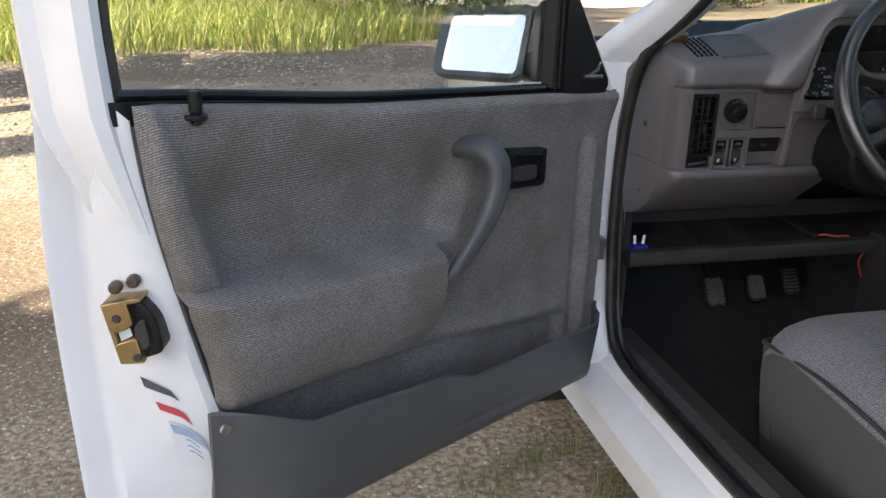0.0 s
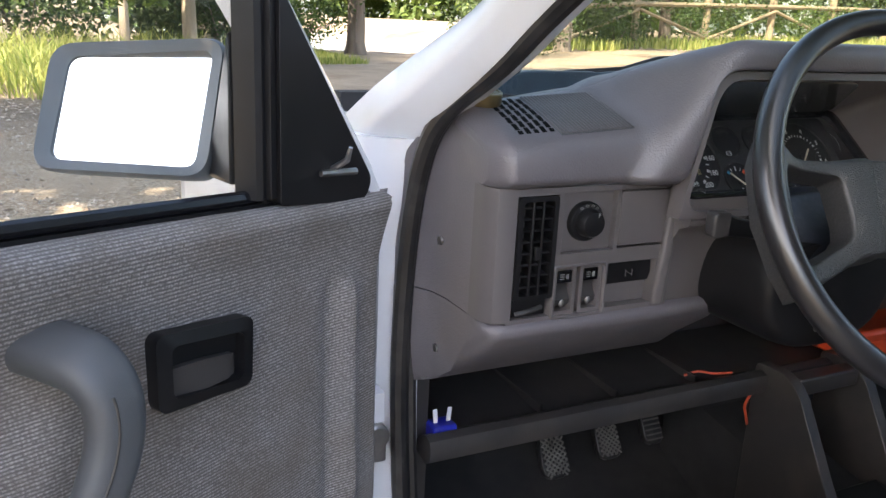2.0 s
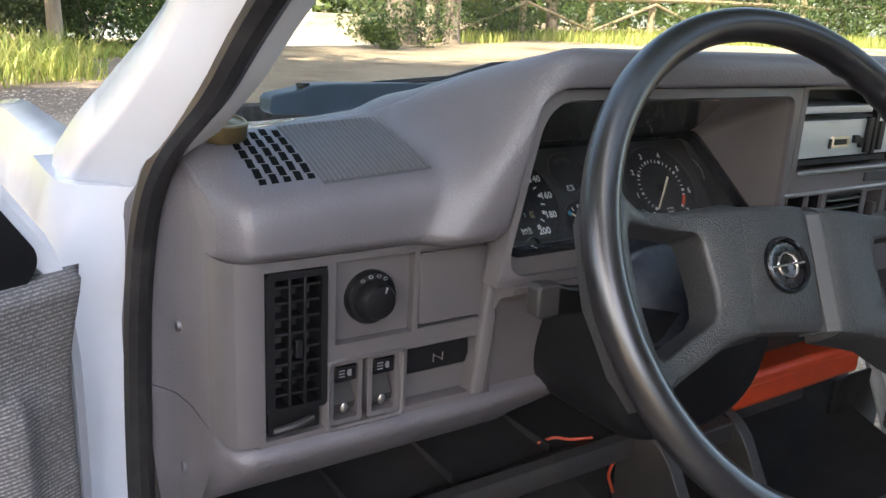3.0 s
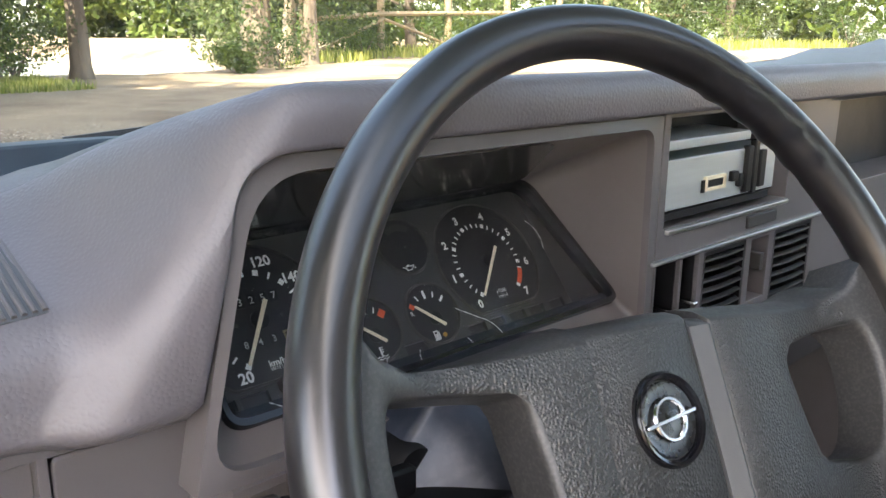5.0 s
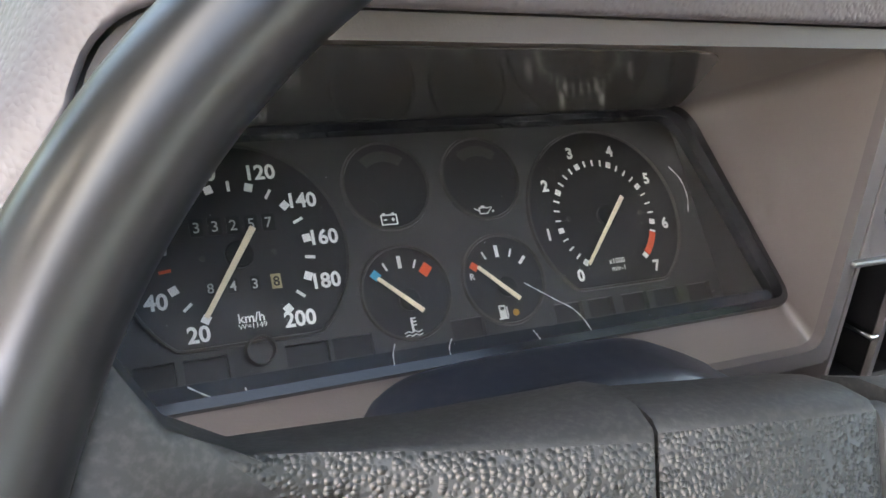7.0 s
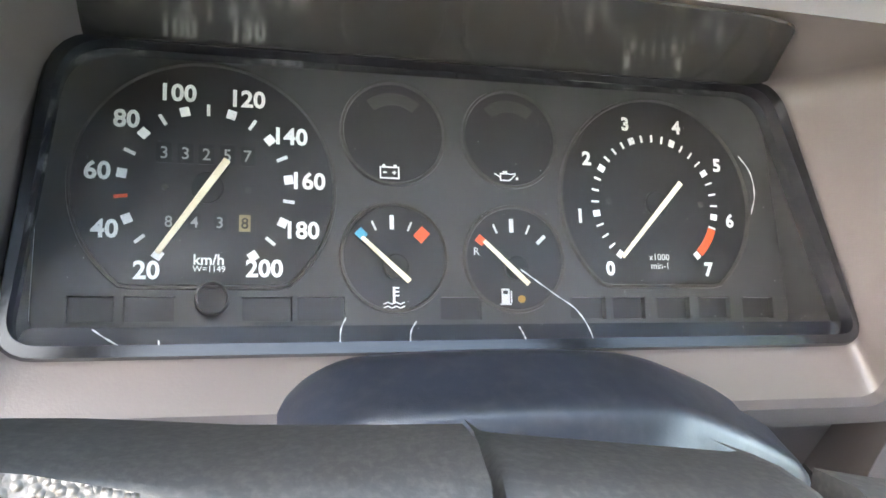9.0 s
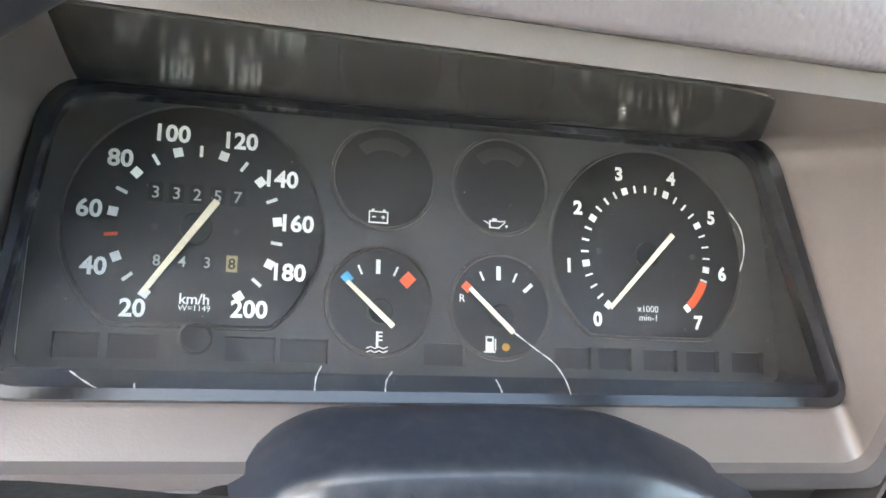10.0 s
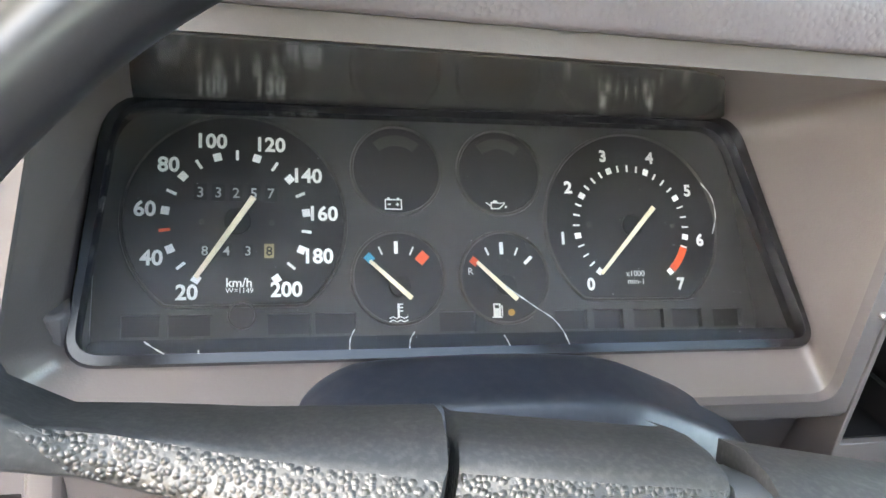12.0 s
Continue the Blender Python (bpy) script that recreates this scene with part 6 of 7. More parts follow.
# ---- instruments ----
def cluster():
    c = thing("instrument_cluster", Matrix(), "black instrument cluster with white figures behind a scuffed lens", "instruments")
    bm = bmesh.new()
    loft(bm, [[LENS_AT(p[0], p[1], h) for p in o] for o, h in ((CLUSTER_RING, -0.01), (CLUSTER_RING, 0.003), (shrink_to(CLUSTER_RING, 0.992), 0.0055), (shrink_to(CLUSTER_IN, 1.004), 0.0055), (CLUSTER_IN, 0.002), (CLUSTER_IN, -0.006))], caps=False)
    part("bezel", bm, BLACK_GLOSS, c, "glossy black bezel", angle=50)
    plate = round_poly([(-0.153, 0.0475), (0.169, 0.0485), (0.175, -0.067), (-0.155, -0.067)], [0.014, 0.012, 0.008, 0.008], 6)
    bm = bmesh.new()
    loft(bm, [[LENS_AT(p[0], p[1], -0.004) for p in CLUSTER_IN], [FACE_AT(p[0], p[1], 0.0) for p in plate]], caps=False)
    part("housing", bm, FACE, c, "matt black housing walls", angle=50)
    # face plate with round and square wells
    rounds = [(-0.0936, -0.0095, 0.0495, -0.0487), (0.107, -0.0085, 0.0485, -0.0472), (-0.0181, 0.0168, 0.0216, None), (0.0347, 0.0174, 0.0213, None), (-0.0186, -0.0364, 0.0218, None), (0.0348, -0.0363, 0.0222, None)]
    bm = bmesh.new()
    prism(bm, plate, FACE_AT, -0.0055, -0.0035)
    upper = [p for p in plate if p.y > 0] + [Vector((-0.1545, -0.0512)), Vector((0.1742, -0.0512))]
    upper.sort(key=lambda p: math.atan2(p.y + 0.01, p.x - 0.01))
    prism(bm, upper, FACE_AT, -0.0035, 0.0)
    slots = [(-0.1425, -0.1262), (-0.1229, -0.1046), (-0.0801, -0.0606), (-0.0587, -0.0395), (0.0008, 0.0189), (0.0601, 0.0775), (0.0811, 0.0973), (0.1034, 0.1205), (0.1253, 0.1425), (0.1493, 0.1663)]
    holed_plate(bm, -0.1545, 0.1742, -0.0665, -0.0512, [(a, b, -0.0625, -0.0528) for a, b in slots], FACE_AT, -0.0034, 0.0)
    part("face_plate", bm, FACE, c, "matt black face plate with a row of sunken windows", angle=30)
    for a, b in slots:
        bm = bmesh.new()
        prism(bm, [Vector(q) for q in ((a + 0.0004, -0.0622), (b - 0.0004, -0.0622), (b - 0.0004, -0.0531), (a + 0.0004, -0.0531))], FACE_AT, -0.0034, -0.0027)
        part("warning_window", bm, DIAL, c, "dark unlit warning window", angle=0)
    for u, v, r, cut in rounds:
        ang = np.linspace(0, 2 * math.pi, 56, endpoint=False)
        ring = lambda q: [Vector((u + q * math.cos(a), max(v + q * math.sin(a), cut - (q - r) if cut else -9))) for a in ang]
        bm = bmesh.new()
        loft(bm, [[FACE_AT(p[0], p[1], h) for p in ring(q)] for q, h in ((r + 0.0016, 0.0), (r + 0.0012, 0.0021), (r + 0.0003, 0.0023), (r - 0.0003, 0.0003))], caps=False)
        g = part("gauge", bm, DASH_DARK, c, angle=40)
        bm = bmesh.new()
        prism(bm, ring(r - 0.0002), FACE_AT, 0.0, 0.0005)
        part("dial", bm, DIAL, g, angle=0)
    at = lambda u, v, r, deg, h=0.0011: (u + r * math.sin(radians(deg)), v + r * math.cos(radians(deg)))
    flat = lambda u, v: (lambda a, b: FACE_AT(u + a, v + b, 0.0012))

    def ticks(name, rows, material, label=""):
        """rows: centre, radius, degrees, width, length."""
        bm = bmesh.new()
        for (u, v), r, deg, w, ln in rows:
            s, k = math.sin(radians(deg)), math.cos(radians(deg))
            q = [Vector((u + s * (r + e) + k * t, v + k * (r + e) - s * t)) for e, t in ((-ln / 2, -w / 2), (-ln / 2, w / 2), (ln / 2, w / 2), (ln / 2, -w / 2))]
            prism(bm, q, FACE_AT, 0.0006, 0.0012)
        return part(name, bm, material, c, label, angle=0)

    S, T = (-0.0936, -0.0105), (0.106, -0.0095)
    step_s = 32.5
    spots = ((-0.1152, -0.0429), (-0.1304, -0.0273), (-0.1336, -0.0049), (-0.1239, 0.0159), (-0.1046, 0.0277), (-0.0779, 0.027), (-0.0609, 0.0124), (-0.0537, -0.0058), (-0.0562, -0.0262), (-0.0715, -0.0418))
    kmh = [(str(20 * (k + 1)), 0.0096, flat(*p), 0.00028) for k, p in enumerate(spots)]
    letters("speed_figures", kmh, WHITE, c, "white speed figures")
    ticks("speed_marks", [(S, 0.0318, (k - 4.5) * step_s, 0.0036, 0.0036) for k in range(10)] + [(S, 0.0318, (k - 4) * step_s, 0.0013, 0.0046) for k in range(9) if k != 1], WHITE)
    ticks("speed_limit_mark", [(S, 0.0318, -3 * step_s, 0.0013, 0.005)], ORANGE, "orange mark at fifty")
    letters("unit_words", [("km/h", 0.0058, flat(-0.0926, -0.0386), 0.0001), ("W=1149", 0.0034, flat(-0.0925, -0.0422), 0.0)], WHITE, c)
    rpm = [(str(k), 0.0085, flat(*at(*T, 0.0398, (k - 3.5) * 40)), 0.00035) for k in range(8)]
    letters("rev_figures", rpm, WHITE, c, "white rev counter figures")
    ticks("rev_marks", [(T, 0.0312, (k - 3.5) * 40, 0.0028, 0.0032) for k in range(7)] + [(T, 0.0312, (k / 4 - 3.5) * 40, 0.0008, 0.0034) for k in range(26) if k % 4], WHITE)
    ticks("rev_limit_mark", [(T, 0.0312, (6.35 + 0.1 * k - 3.5) * 40, 0.0027, 0.0038) for k in range(6)], ORANGE, "orange rev limit band")
    ticks("rev_end_mark", [(T, 0.0312, 140, 0.0024, 0.0032)], WHITE)
    letters("rev_words", [("x1000", 0.0043, flat(0.1056, -0.0345), 0.0), ("min-1", 0.0043, flat(0.1056, -0.0385), 0.0)], WHITE, c)
    # counters
    for k, ch in enumerate("33257"):
        u = -0.1099 + k * 0.0079
        bm = bmesh.new()
        box_f(bm, u - 0.0029, u + 0.0029, -0.0008, 0.0072, 0.0005, 0.0009)
        part("counter_drum", bm, BLACK, c, angle=0)
        letters("counter_digit", [(ch, 0.0068, flat(u, 0.0032), 0.00005)], DIGIT, c)
    for k, ch in enumerate("8438"):
        u = -0.1077 + k * 0.0095
        bm = bmesh.new()
        box_f(bm, u - 0.0022, u + 0.0022, -0.0272, -0.0206, 0.0005, 0.0009)
        part("counter_drum", bm, BRASSTIP if k == 3 else BLACK, c, angle=0)
        letters("counter_digit", [(ch, 0.0062, flat(u, -0.024), 0.00005)], BLACK if k == 3 else DIGIT, c)
    for u, v in ((-0.1092, -0.0105), (-0.078, -0.0105), (0.082, -0.009), (0.13, -0.009)):
        bm = bmesh.new()
        disc(bm, FACE_AT(u, v, 0.0005), (1, 0, 0), FACE_AT(0, 1, 0) - FACE_AT(0, 0, 0), 0.0013, 0.0006, 14)
        part("dial_screw", bm, DASH_DARK, c)

    def needle(tip, tail, w0, w1, pivot, hub):
        bm = bmesh.new()
        a, b = Vector(tip), Vector(tail)
        n = (b - a).normalized()
        t = Vector((-n.y, n.x))
        prism(bm, [a - t * w0, a + t * w0, b + t * w1, b - t * w1], FACE_AT, 0.0032, 0.0042)
        nd = part("needle", bm, CREAM, c, "cream needle", bevel=0.0003)
        bm = bmesh.new()
        disc(bm, FACE_AT(*pivot, 0.0006), (1, 0, 0), FACE_AT(0, 1, 0) - FACE_AT(0, 0, 0), hub, 0.0024, 24)
        part("needle_hub", bm, BLACK, nd, bevel=0.0005)

    needle((-0.1115, -0.0367), (-0.0862, 0.0008), 0.0011, 0.0015, (-0.0936, -0.0105), 0.0062)
    needle((0.0855, -0.0352), (0.1182, 0.0003), 0.0009, 0.0013, (0.106, -0.0095), 0.006)
    needle((-0.0331, -0.0288), (-0.0133, -0.0468), 0.0009, 0.0012, (-0.0186, -0.0405), 0.0052)
    needle((0.0197, -0.0292), (0.0395, -0.0477), 0.0009, 0.0012, (0.0348, -0.0405), 0.0052)
    G, H = (-0.0198, -0.0405), (0.0335, -0.0405)
    ticks("gauge_marks", [(G, 0.0187, -24, 0.0008, 0.0042), (G, 0.0187, 0, 0.0018, 0.006), (G, 0.0187, 24, 0.0008, 0.0042), (H, 0.0187, -24, 0.0008, 0.0042), (H, 0.0187, 0, 0.0018, 0.006), (H, 0.0187, 24, 0.0008, 0.0042), (H, 0.0187, 47, 0.0016, 0.005)], WHITE)
    ticks("cold_mark", [(G, 0.0187, -44, 0.0038, 0.0042)], BLUEMARK, "blue cold mark")
    ticks("hot_mark", [(G, 0.0187, 43, 0.0048, 0.0056), (H, 0.0187, -50, 0.0034, 0.004)], ORANGE, "orange red marks")
    letters("reserve_letter", [("R", 0.0048, flat(0.0171, -0.0334), 0)], WHITE, c)
    # battery, oil, temperature and fuel signs
    bm = bmesh.new()
    bx = lambda u0, u1, v0, v1: box_f(bm, u0, u1, v0, v1, 0.0006, 0.0012)
    u, v = -0.0203, -0.0002
    for q in ((-0.0042, 0.0042, 0.0017, 0.0022), (-0.0042, 0.0042, -0.003, -0.0025), (-0.0042, -0.0037, -0.003, 0.0022), (0.0037, 0.0042, -0.003, 0.0022), (-0.003, -0.0018, 0.0022, 0.003), (0.0018, 0.003, 0.0022, 0.003), (-0.0028, -0.0012, -0.0006, -0.0001), (0.0012, 0.0028, -0.0006, -0.0001), (0.0018, 0.0022, -0.0012, 0.0005)):
        bx(u + q[0], u + q[1], v + q[2], v + q[3])
    part("battery_sign", bm, WHITE, c, angle=0)
    bm = bmesh.new()
    bx = lambda u0, u1, v0, v1: box_f(bm, u0, u1, v0, v1, 0.0006, 0.0012)
    u, v = 0.0316, 0.0003
    for q in ((-0.0024, 0.0024, -0.0022, -0.0017), (-0.0024, 0.002, 0.0008, 0.0013), (-0.0024, -0.0019, -0.002, 0.001), (-0.001, 0.001, 0.0013, 0.0022)):
        bx(u + q[0], u + q[1], v + q[2], v + q[3])
    for a, b in (((0.002, -0.002), (0.005, 0.0008)), ((0.002, 0.0008), (0.005, 0.0013)), ((-0.0024, -0.0005), (-0.005, 0.001))):
        tube(bm, [FACE_AT(u + a[0], v + a[1], 0.0009), FACE_AT(u + b[0], v + b[1], 0.0009)], 0.0003, 5)
    disc(bm, FACE_AT(u + 0.0056, v - 0.001, 0.0006), (1, 0, 0), FACE_AT(0, 1, 0) - FACE_AT(0, 0, 0), 0.0006, 0.0005, 8)
    part("oil_sign", bm, WHITE, c, angle=0)
    bm = bmesh.new()
    u, v = -0.0194, -0.0533
    for q in ((-0.0005, 0.0005, -0.002, 0.0045), (0.0005, 0.0022, 0.0038, 0.0044), (0.0005, 0.0022, 0.0022, 0.0028), (0.0005, 0.0022, 0.0006, 0.0012)):
        box_f(bm, u + q[0], u + q[1], v + q[2], v + q[3], 0.0006, 0.0012)
    for dv in (-0.0022, -0.0038):
        tube(bm, [FACE_AT(u + k * 0.0009, v + dv + 0.0004 * math.sin(k * 1.6), 0.0009) for k in range(-5, 6)], 0.0003, 5)
    part("temperature_sign", bm, WHITE, c, angle=0)
    bm = bmesh.new()
    u, v = 0.0302, -0.0523
    for q in ((-0.0024, 0.0012, -0.0034, 0.0006), (-0.0024, 0.0012, 0.0022, 0.003), (-0.0024, -0.0018, 0.0, 0.003), (0.0006, 0.0012, 0.0, 0.003), (0.0018, 0.0023, -0.003, 0.002), (-0.0032, 0.002, -0.004, -0.0034)):
        box_f(bm, u + q[0], u + q[1], v + q[2], v + q[3], 0.0006, 0.0012)
    part("fuel_sign", bm, WHITE, c, angle=0)
    bm = bmesh.new()
    disc(bm, FACE_AT(0.037, -0.0538, 0.0006), (1, 0, 0), FACE_AT(0, 1, 0) - FACE_AT(0, 0, 0), 0.0017, 0.0006, 14)
    part("reserve_lamp", bm, AMBER, c, "amber reserve lamp")
    for u, v in ((-0.0181, 0.03), (0.0347, 0.0305)):
        bm = bmesh.new()
        ang = np.linspace(-40, 40, 12)
        pts = [Vector((u + r * math.sin(radians(a)), v - 0.0135 + r * math.cos(radians(a)))) for r, aa in ((0.018, ang), (0.0128, ang[::-1])) for a in aa]
        prism(bm, pts, FACE_AT, 0.0005, 0.0008)
        part("dark_window", bm, DASH_DARK, c, angle=0)
    # reset stem sleeve
    bm = bmesh.new()
    revolve(bm, FACE_AT(-0.0912, -0.0536, 0), (1, 0, 0), FACE_AT(0, 1, 0) - FACE_AT(0, 0, 0), [(0.0066, 0.0), (0.0064, 0.006), (0.0056, 0.0062), (0.0053, 0.001), (0.0, 0.001)], 28)
    part("reset_sleeve", bm, DASH_DARK, c)
    # lens, with its scratches and a painted glint
    bm = bmesh.new()
    prism(bm, CLUSTER_IN, LENS_AT, -0.0005, 0.0008)
    lens = part("lens", bm, LENS, c, "scuffed clear plastic lens", angle=0)
    lens.visible_shadow = False
    # The lip's blue is a painted reflection of shroud and sky.
    bm = bmesh.new()
    prism(bm, round_poly([(-0.1505, 0.0018), (0.1655, 0.0018), (0.164, 0.008), (-0.149, 0.008)], 0.003), LENS_AT, -0.002, -0.0008)
    part("lens_lip", bm, BLUE_REFLECTION, lens, "lower lens lip, coloured dark blue for what it reflects")
    # The last arc is no scratch: it paints the highlight on the dial rim.
    cracks_and_glint = [[(0.0204, 0.0286), (0.027, 0.0238), (0.0347, 0.0182), (0.0413, 0.0136), (0.0456, 0.0076), (0.0479, 0.0013)], [(-0.047, 0.0105), (-0.0489, 0.0062), (-0.0493, 0.0008)], [(-0.0216, 0.009), (-0.0237, 0.0056), (-0.0242, 0.0011)], [(0.0177, 0.0068), (0.019, 0.0045), (0.0201, 0.002)], [(-0.1286, 0.0071), (-0.1236, 0.0036), (-0.1187, 0.0008)], [(-0.1085, 0.0034), (-0.1083, 0.0008)], [(0.1268, 0.0805), (0.1314, 0.0732), (0.1319, 0.0631), (0.1286, 0.0542)]]
    for k, pts in enumerate(cracks_and_glint):
        bm = bmesh.new()
        path = spline([LENS_AT(a, b, 0.0008) for a, b in pts], 4) if len(pts) > 2 else [LENS_AT(a, b, 0.0008) for a, b in pts]
        tube(bm, path, [0.00024 + 0.00012 * math.sin(i * 1.9) for i in range(len(path))], 5)
        part("scratch_and_glint", bm, SCRATCH_GLINT, lens)
    rnd = np.random.RandomState(9)
    bm = bmesh.new()
    for _ in range(80):
        a, b = rnd.uniform(-0.145, 0.16), rnd.uniform(0.003, 0.1)
        if rnd.uniform() < 0.35:
            a, b = rnd.normal(0.145, 0.01), rnd.uniform(0.003, 0.03)
        if abs(a) > 0.15:
            continue
        s = rnd.uniform(0.00006, 0.00019)
        bmesh.ops.create_icosphere(bm, subdivisions=1, radius=s, matrix=Matrix.Translation(LENS_AT(a, b, 0.001)))
    tagged(part("dust", bm, SCRATCH_GLINT, lens, angle=0), kind="stuff")
    bm = bmesh.new()
    box_l = [(0.01, 0.1165), (0.04, 0.117), (0.04, 0.1185), (0.01, 0.118)]
    prism(bm, [Vector(p) for p in box_l], LENS_AT, 0.003, 0.006)
    part("clip", bm, BLACK, c)
    return c


def box_f(bm, u0, u1, v0, v1, h0, h1):
    prism(bm, [Vector((u0, v0)), Vector((u1, v0)), Vector((u1, v1)), Vector((u0, v1))], FACE_AT, h0, h1)


cluster()

# ---- steering wheel and column ----
WHEEL = Matrix.Translation((-0.3625, -0.2559, 0.9055)) @ Matrix(((0.99293, 0.0578, -0.10368, 0), (-0.1187, 0.4835, -0.86726, 0), (0, 0.87343, 0.48694, 0), (0, 0, 0, 1))) @ pose(0, 0, 0, 0, 0, -6)


def steering_wheel():
    w = thing("steering_wheel", WHEEL, "black four-cornered spoke steering wheel with worn rim", "steering wheel")
    bm = bmesh.new()
    R = 0.1925
    rings = []
    for i in range(200):
        a = 2 * math.pi * i / 200
        deg = math.degrees(a) % 360
        grip = step(36, 42, deg) * (1 - step(66, 72, deg))
        bumps = 0.0007 * grip * math.sin(deg * 0.9)
        o = Vector((math.cos(a), math.sin(a), 0))
        ring = []
        for q in np.linspace(0, 2 * math.pi, 28, endpoint=False):
            rr = 0.0132 + bumps * step(0.35, -0.35, math.cos(q))
            ring.append(o * (R + rr * math.cos(q)) + Vector((0, 0, rr * 1.08 * math.sin(q))))
        rings.append(ring)
    loft(bm, rings, around=True)
    part("rim", bm, RIM, w, "worn glossy black rim", angle=60)
    flat = lambda a, b, h: Vector((a, b, h))
    def two(ob, per, face_rows):
        """Grained faces on the named rows, plain foam on the rest."""
        ob.data.materials.append(SPOKE_EDGE)
        for p in ob.data.polygons:
            p.material_index = 0 if p.index // per in face_rows and abs(p.center.x) < 0.146 else 1
        return ob

    shapes = (([(-0.055, 0.0378), (-0.1, 0.036), (-0.147, 0.0365), (-0.162, 0.0425), (-0.1735, 0.057), (-0.186, 0.03), (-0.187, -0.03), (-0.172, -0.08), (-0.152, -0.104), (-0.128, -0.0868), (-0.0815, -0.06), (-0.055, -0.0545)],
               [(-0.0905, 0.004), (-0.0932, 0.0165), (-0.1015, 0.0215), (-0.15, 0.0258), (-0.1605, 0.0225), (-0.1635, 0.01), (-0.1625, -0.012), (-0.157, -0.038), (-0.149, -0.058), (-0.1395, -0.0705), (-0.112, -0.0565), (-0.0875, -0.038)]),
              ([(0.0275, 0.0405), (0.09, 0.0395), (0.134, 0.04), (0.157, 0.049), (0.173, 0.066), (0.186, 0.03), (0.187, -0.03), (0.174, -0.076), (0.158, -0.1), (0.13, -0.083), (0.085, -0.062), (0.0275, -0.0545)],
               [(0.0895, 0.004), (0.0905, 0.0155), (0.0985, 0.0215), (0.148, 0.0275), (0.158, 0.025), (0.163, 0.012), (0.162, -0.01), (0.158, -0.028), (0.152, -0.042), (0.142, -0.0475), (0.12, -0.0445), (0.1, -0.0375)]))
    for outer, inner in shapes:
        # a padded plate between hub and rim with a corner-cut opening
        i = [p.to_2d() for p in spline([Vector((a, b, 0)) for a, b in inner[-1:] + inner + inner[:2]], 3)][3:39]
        o = [Vector((a[0] + (b[0] - a[0]) * k / 3, a[1] + (b[1] - a[1]) * k / 3)) for a, b in zip(outer, outer[1:] + outer[:1]) for k in range(3)]
        deep = lambda p: -0.0085 - 0.011 * step(0.045, 0.14, abs(p[0])) * (1 - step(0.13, 0.17, abs(p[0]))) + 0.005 * step(0.14, 0.185, abs(p[0]))
        mid = lambda k: [Vector(((p.x * (1 - k) + q.x * k), (p.y * (1 - k) + q.y * k))) for p, q in zip(o, i)]
        wide = lambda p, g: Vector((p.x, p.y + (g * (min(1.5, max(0.0, 1.5 + (p.x + 0.055) * 17)) if p.x < 0 else 1.35) if p.y > 0.03 and abs(p.x) < 0.15 else -g * 0.7 if p.y < -0.05 and abs(p.x) < 0.13 else 0)))
        rows = []
        for k, g, h in ((0, 0.0078, -0.036), (0, 0.0074, -0.022), (0, 0.0045, -0.009), (0, 0.0012, -0.0022), (0.03, 0, -0.0002), (0.3, 0, 0.0008), (0.6, 0, 0.0008), (0.9, 0, 0.0), (0.97, 0, -0.0012), (1, 0, -0.005), (1, 0, -0.032)):
            rows.append([flat(q.x, q.y, deep(q) + h) for q in [wide(p, g) for p in mid(k)]])
        bm = bmesh.new()
        loft(bm, rows, around=True)
        two(part("spoke", bm, SPOKE, w, "black grained padded spoke with smooth foam edges", angle=50), len(o), (4, 5, 6))
    # horn pad sunk a little between the spokes
    bm = bmesh.new()
    rows = []
    for y, x0, x1, h in ((-0.054, -0.05, 0.013, -0.036), (-0.0535, -0.052, 0.0155, -0.017), (-0.0475, -0.0525, 0.016, -0.0128), (0.0, -0.0525, 0.0163, -0.0122), (0.0385, -0.0525, 0.0165, -0.0128), (0.0415, -0.0525, 0.0165, -0.0152), (0.0452, -0.052, 0.016, -0.024), (0.0475, -0.051, 0.015, -0.036), (0.0475, -0.05, 0.013, -0.05)):
        q = lambda x: y + (0.06 * (x + 0.05) if y > 0.03 else 0)
        rows.append([Vector((x, q(x), h - e)) for x, e in ((x0, 0.014), (x0 + 0.0008, 0.0012), (x0 + 0.003, 0), (x1 - 0.003, 0), (x1 - 0.0008, 0.0012), (x1, 0.014))])
    loft(bm, rows, closed=False)
    hub = two(part("horn_pad", bm, SPOKE, w, "black grained horn pad", angle=50), 5, (2, 3))
    # Right wall coloured grey for its sky sheen; its left twin stays black.
    for strip, m in (([(0.0172, -0.022), (0.0176, -0.0135), (0.0262, -0.0085), (0.0285, -0.0095), (0.0285, -0.04), (0.0172, -0.04)], GREYPLASTIC), ([(-0.0535, -0.04), (-0.0535, -0.02), (-0.056, -0.02), (-0.056, -0.04)], BLACK)):
        bm = bmesh.new()
        loft(bm, [[Vector((x, y, h)) for x, h in strip] for y in (-0.0545, 0.0385)] + [[Vector((x, 0.0425, min(h, -0.0155))) for x, h in strip], [Vector((x, 0.0445, min(h, -0.024))) for x, h in strip]])
        part("pad_strip", bm, m, hub, "spoke wall beside the horn pad, coloured grey for reflected sky" if m is GREYPLASTIC else "")
    bm = bmesh.new()
    c = Vector((-0.0146, -0.0028, -0.0122))
    revolve(bm, c, (1, 0, 0), (0, 1, 0), [(0.0226, -0.003), (0.0224, 0.002), (0.0212, 0.0036), (0.0196, 0.003), (0.0183, -0.0006), (0.0, -0.001)], 48)
    boss = part("boss", bm, BLACK_GLOSS, w, "round glossy black boss with a silver emblem disc")
    bm = bmesh.new()
